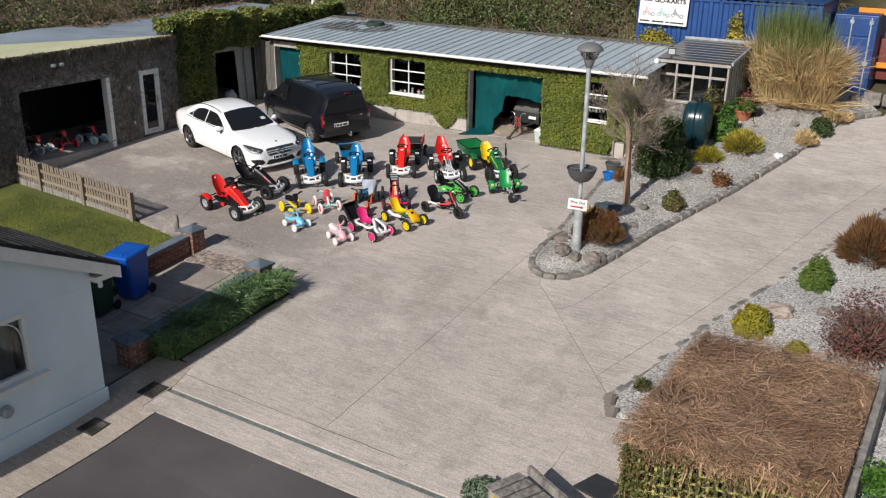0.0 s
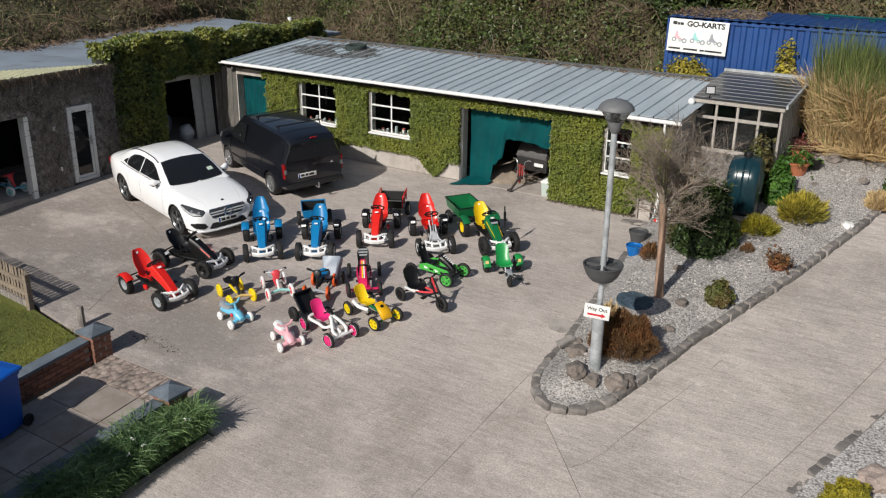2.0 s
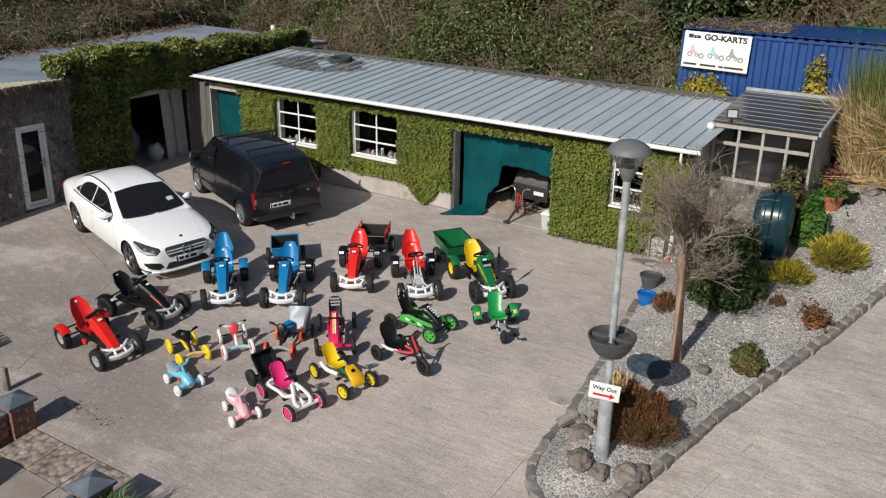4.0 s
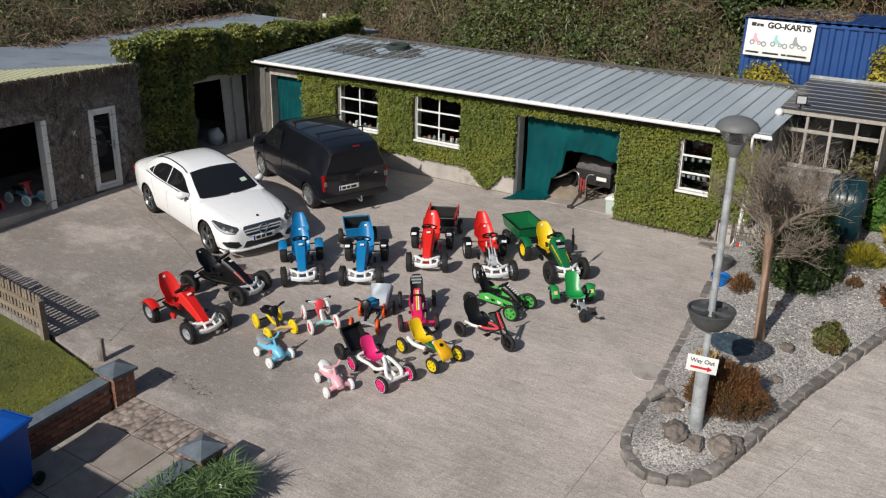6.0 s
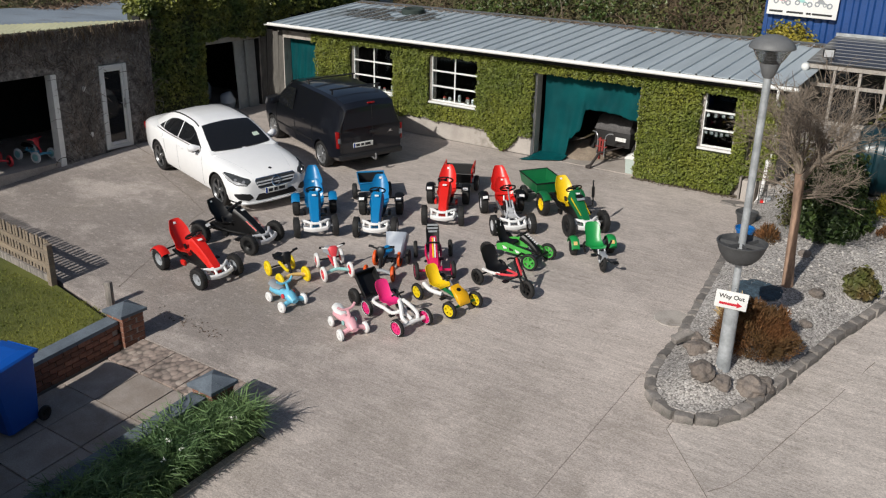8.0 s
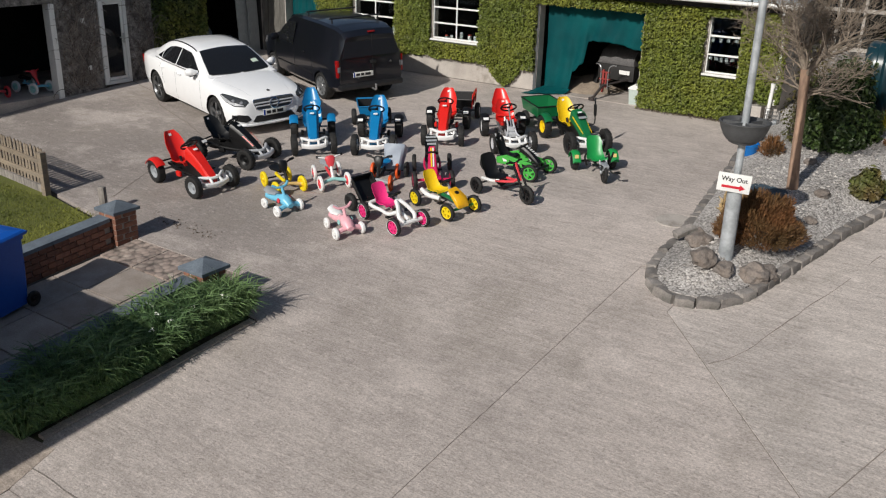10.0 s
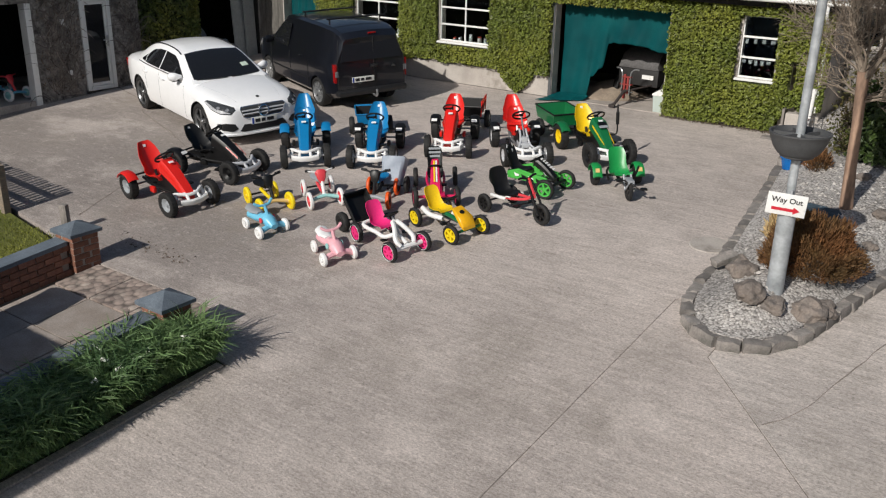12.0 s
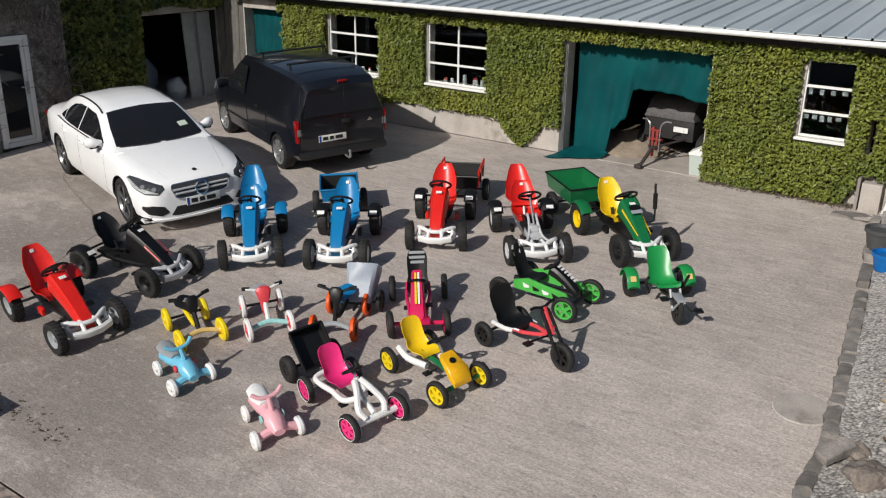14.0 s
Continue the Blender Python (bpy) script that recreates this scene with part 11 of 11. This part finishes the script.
p = np.concatenate([bank_points(110000, -44, 3, 25.2, 36), bank_points(26000, -34, -22.6, 9.0, 28.5)])
green = np.array([noise.noise((q[0] * 0.30, q[1] * 0.30, 3)) + 0.6 * noise.noise((q[0] * 1.0, q[1] * 1.0, 7)) for q in p]) + np.where((p[:, 1] < 25) & (p[:, 0] < -22), 0.05, 0.12)
hump = np.array([1.0 + 0.8 * noise.noise((q[0] * 0.55, q[1] * 0.55, 1)) + 0.65 * noise.noise((q[0] * 1.5, q[1] * 1.5, 2)) + 0.3 * noise.noise((q[0] * 3.2, q[1] * 3.2, 4)) for q in p])
hump = np.maximum(0.05, hump) * np.array([0.15 + 0.85 * smoothstep(0.2, 3.0, max(roof_edge(q[1]) - q[0], q[1] - 28.0 if q[0] < -20 else 9.0)) for q in p])
p[:, 2] += g.uniform(0.0, 1.0, len(p)) ** 0.35 * hump
lv = p[(green > -0.22)]
v, f = leaves(g, lv, np.tile([0.0, -0.5, 0.75], (len(lv), 1)), 0.078, 0.75)
stuff("bank_leaves", arr(v), f.tolist(), M["leaf_bank"], "dull green and brown bramble leaves on the bank", "brambles")
tw = p[green <= 0.10]
d = np.stack([g.normal(0, 0.20, len(tw)), g.normal(-0.05, 0.15, len(tw)), g.normal(0.05, 0.22, len(tw))], 1)
v, f = blades(g, tw - d, tw + d, 0.016, 0.12)
stuff("bank_stems", arr(v), f, M["twig_bank"], "tangle of dry brown bramble stems on the bank", "brambles")
ev = p[(green > 0.30) & (p[:, 0] > -26)]
ev = np.repeat(ev, 2, 0) + g.normal(0, 0.22, (len(ev) * 2, 3)) + [0, 0, 0.25]
v, f = leaves(g, ev, np.tile([0.0, -0.5, 0.8], (len(ev), 1)), 0.085, 0.7)
stuff("bank_evergreens", arr(v), f.tolist(), mat("glossy bramble leaves", (0.05, 0.085, 0.02), 0.45, var=0.2, scale=0.6, fine=5, bump=0, second=(0.085, 0.105, 0.024), island=0.5, translucent=0.1), "dark green bramble growth on the bank", "bushes")
# Long pale bare shoots standing out of the brambles.
sh = p[(p[:, 1] > 26.5) & (p[:, 0] > -30)]
sh = sh[g.integers(0, len(sh), 520)] - [0, 0, 0.15]
reach = np.stack([g.normal(0, 0.45, 520), g.normal(-0.15, 0.3, 520), g.uniform(0.25, 1.0, 520)], 1)
v, f = blades(g, sh, sh + reach, 0.026, 0.10)
stuff("bank_shoots", arr(v), f, mat("pale bare shoots", (0.24, 0.20, 0.15), 0.9, var=0.2, bump=0, island=0.4), "long pale bare shoots among the brambles", "brambles")
# Evergreen trees above the container.
def evergreen(x, y, h, r, label):
    z = ground_z(x, y)
    t = thing("evergreen_tree", pose(x, y, z), label, "tree", "evergreens on the bank")
    bm = bmesh.new()
    tube(bm, bend([(0, 0, -0.2), (0.05, 0, h * 0.3), (0, 0.06, h * 0.6), (0.04, 0, h * 0.9)], 3), 0.1, 8, rs=list(np.linspace(0.13, 0.03, 10)))
    for k in range(14):
        a, zz = k * 2.4, h * (0.15 + 0.055 * k)
        tube(bm, [(0, 0, zz), (math.cos(a) * r * 0.7, math.sin(a) * r * 0.7, zz + 0.2)], 0.03, 5, rs=[0.04, 0.012])
    part("trunk", bm, M["bark"], t)
    n = 5200
    u = g.uniform(0.05, 1, n)
    a = g.uniform(0, 6.28, n)
    rr = r * np.sin(np.pi * np.clip(u * 0.85 + 0.12, 0, 1)) ** 0.8 * (0.45 + 0.55 * np.sqrt(g.uniform(0, 1, n)))
    q = np.stack([rr * np.cos(a), rr * np.sin(a), h * u], 1)
    q += np.array([[noise.noise((w[0] * 1.7, w[1] * 1.7, w[2] * 1.7)) * 0.3, 0, noise.noise((w[0] * 1.7, w[1], 5)) * 0.25] for w in q])
    v, f = leaves(g, q, q * [1, 1, 0] + [0, -0.2, 0.6], 0.12, 0.6)
    me = bpy.data.meshes.new("crown")
    me.from_pydata(arr(v), [], f.tolist())
    me.materials.append(M["leaf_tree"])
    part("crown", me, None, t)


for x, y, h, r in ((-9.6, 29.6, 3.4, 1.2), (-7.2, 30.5, 3.8, 1.4), (-5.0, 30.8, 3.4, 1.3), (-2.6, 34.5, 3.5, 1.5), (-12.5, 30.5, 2.6, 1.2), (-15.0, 30.0, 2.4, 1.1), (-0.8, 36.0, 3.5, 1.6)):
    evergreen(x, y, h, r, "dark evergreen growing on the bank behind the yard")
# Dead stems and clutter on the roofs.
n = 700
q = np.stack([g.uniform(-8.6, -6.6, n), g.uniform(25.65, 27.6, n), np.full(n, CZ1 + 0.03)], 1)
v, f = blades(g, q, q + np.stack([g.normal(0, 0.15, n), g.normal(0, 0.15, n), g.uniform(0.0, 0.12, n)], 1), 0.02)
stuff("roof_litter", arr(v), f, M["twig_bank"], "dead brown stems littering the container roof", "litter")
n = 900
q = np.stack([g.uniform(-19.4, -7, n), 24.95 - np.abs(g.normal(0, 0.10, n)), np.zeros(n)], 1)
q[:, 2] = [shed_roof_z(b, a) + 0.02 for a, b in zip(q[:, 0], q[:, 1])]
v, f = blades(g, q, q + np.stack([g.normal(0, 0.09, n), g.normal(0, 0.05, n), g.uniform(0.0, 0.05, n)], 1), 0.015)
stuff("roof_litter", arr(v), f, M["twig_bank"], "dead stems caught along the shed ridge", "litter")
n = 1500
q = np.stack([np.zeros(n), g.uniform(13, 28, n), np.full(n, 3.07)], 1)
q[:, 0] = [roof_edge(b) for b in q[:, 1]]
q[:, 0] += np.abs(g.normal(0, 0.35, n)) - 0.05
v, f = blades(g, q, q + np.stack([g.normal(0, 0.15, n), g.normal(0, 0.12, n), g.uniform(0.0, 0.10, n)], 1), 0.025)
stuff("roof_litter", arr(v), f, M["twig_bank"], "brown leaf litter along the back of the flat roof", "litter")
for x, y, r in ((-17.05, 24.3, 0.30),):
    tyre = thing("old_tyre", Matrix.Translation((x, y, shed_roof_z(y, x) + 0.05)) @ pose(0, 0, 0, 94, 0, 0), "old rubber tyre lying on the shed roof", "tyre")
    bm = bmesh.new()
    lathe(bm, [(r * 0.6, -0.05), (r * 0.85, -0.085), (r, -0.06), (r, 0.06), (r * 0.85, 0.085), (r * 0.6, 0.05), (r * 0.62, 0.0), (r * 0.6, -0.05)], 24, "y")
    part("tyre_body", bm, plain("greenish old rubber", (0.03, 0.045, 0.04), 0.8), tyre)
fluepipe = thing("flue_pipe", pose(-21.9, 27.0, 2.98), "short white flue pipe on the flat roof", "flue")
bm = bmesh.new()
tube(bm, [(0, 0, 0), (0, 0, 0.5)], 0.07, 12), box(bm, -0.35, 0.1, -0.12, 0.12, 0.0, 0.1, 0.01)
part("pipe", bm, M["white"], fluepipe)
# Mossy stain: a thin spread of dead moss on the shed roof.
n = 5000
a, q = g.uniform(0, 6.28, n), np.sqrt(g.uniform(0, 1, n))
px, py = -17.4 + q * np.cos(a) * 1.25 + g.normal(0, 0.15, n), 23.9 + q * np.sin(a) * 0.75
keep = np.array([noise.noise((c * 1.6, d * 1.6, 0)) > -0.25 for c, d in zip(px, py)]) & (py < 24.95) & (px > -19.5)
p = np.stack([px, py, [shed_roof_z(d, c) + 0.006 for c, d in zip(px, py)]], 1)[keep]
v, f = leaves(g, p, np.tile([0, 0, 1.0], (len(p), 1)), 0.06, 0.12)
stuff("roof_moss", arr(v), f.tolist(), M["roof_stain"], "dark dried moss on the shed roof", "moss")


# Bare creeper stems over the dashed garage wall.
cre = tagged(new("wall_creeper"), "bare grey creeper stems spread over the dark garage wall", "creeper", kind="stuff")
g = np.random.default_rng(77)
n = 5200
yy, zz = g.uniform(10.5, 18.2, n), 3.25 - g.uniform(0, 1, n) ** 1.15 * 2.7
keep = ~((yy > 13.0) & (yy < 16.0) & (zz < 2.50)) & ~((yy > 16.7) & (yy < 17.75) & (zz < 2.55))
yy, zz = yy[keep], zz[keep]
n = len(yy)
a = g.normal(math.pi / 2, 0.75, n)
v, f = strands(g, np.stack([yy, zz, np.zeros(n)], 1), a, g.uniform(0.15, 0.55, n), g.uniform(0.008, 0.022, n), 2.2, 0.0)
off = GX + 0.012 + 0.05 * np.abs(np.repeat(g.normal(0, 1, n), 14))
v = np.stack([off, v[:, 0], np.minimum(v[:, 1], 3.27)], 1)
stuff("stem", arr(v), f, mat("bare creeper stems", (0.22, 0.188, 0.165), 0.9, var=0.2, scale=4, fine=20, bump=0, second=(0.11, 0.092, 0.08), island=0.6), "", "", cre)


# The plan above is drawn a little under life size; bring everything to true metres.
for _ob in list(scene.objects):
    if _ob.parent is None and _ob.type in {"MESH", "EMPTY"}:
        _ob.matrix_basis = Matrix.Scale(UNIT, 4) @ _ob.matrix_basis
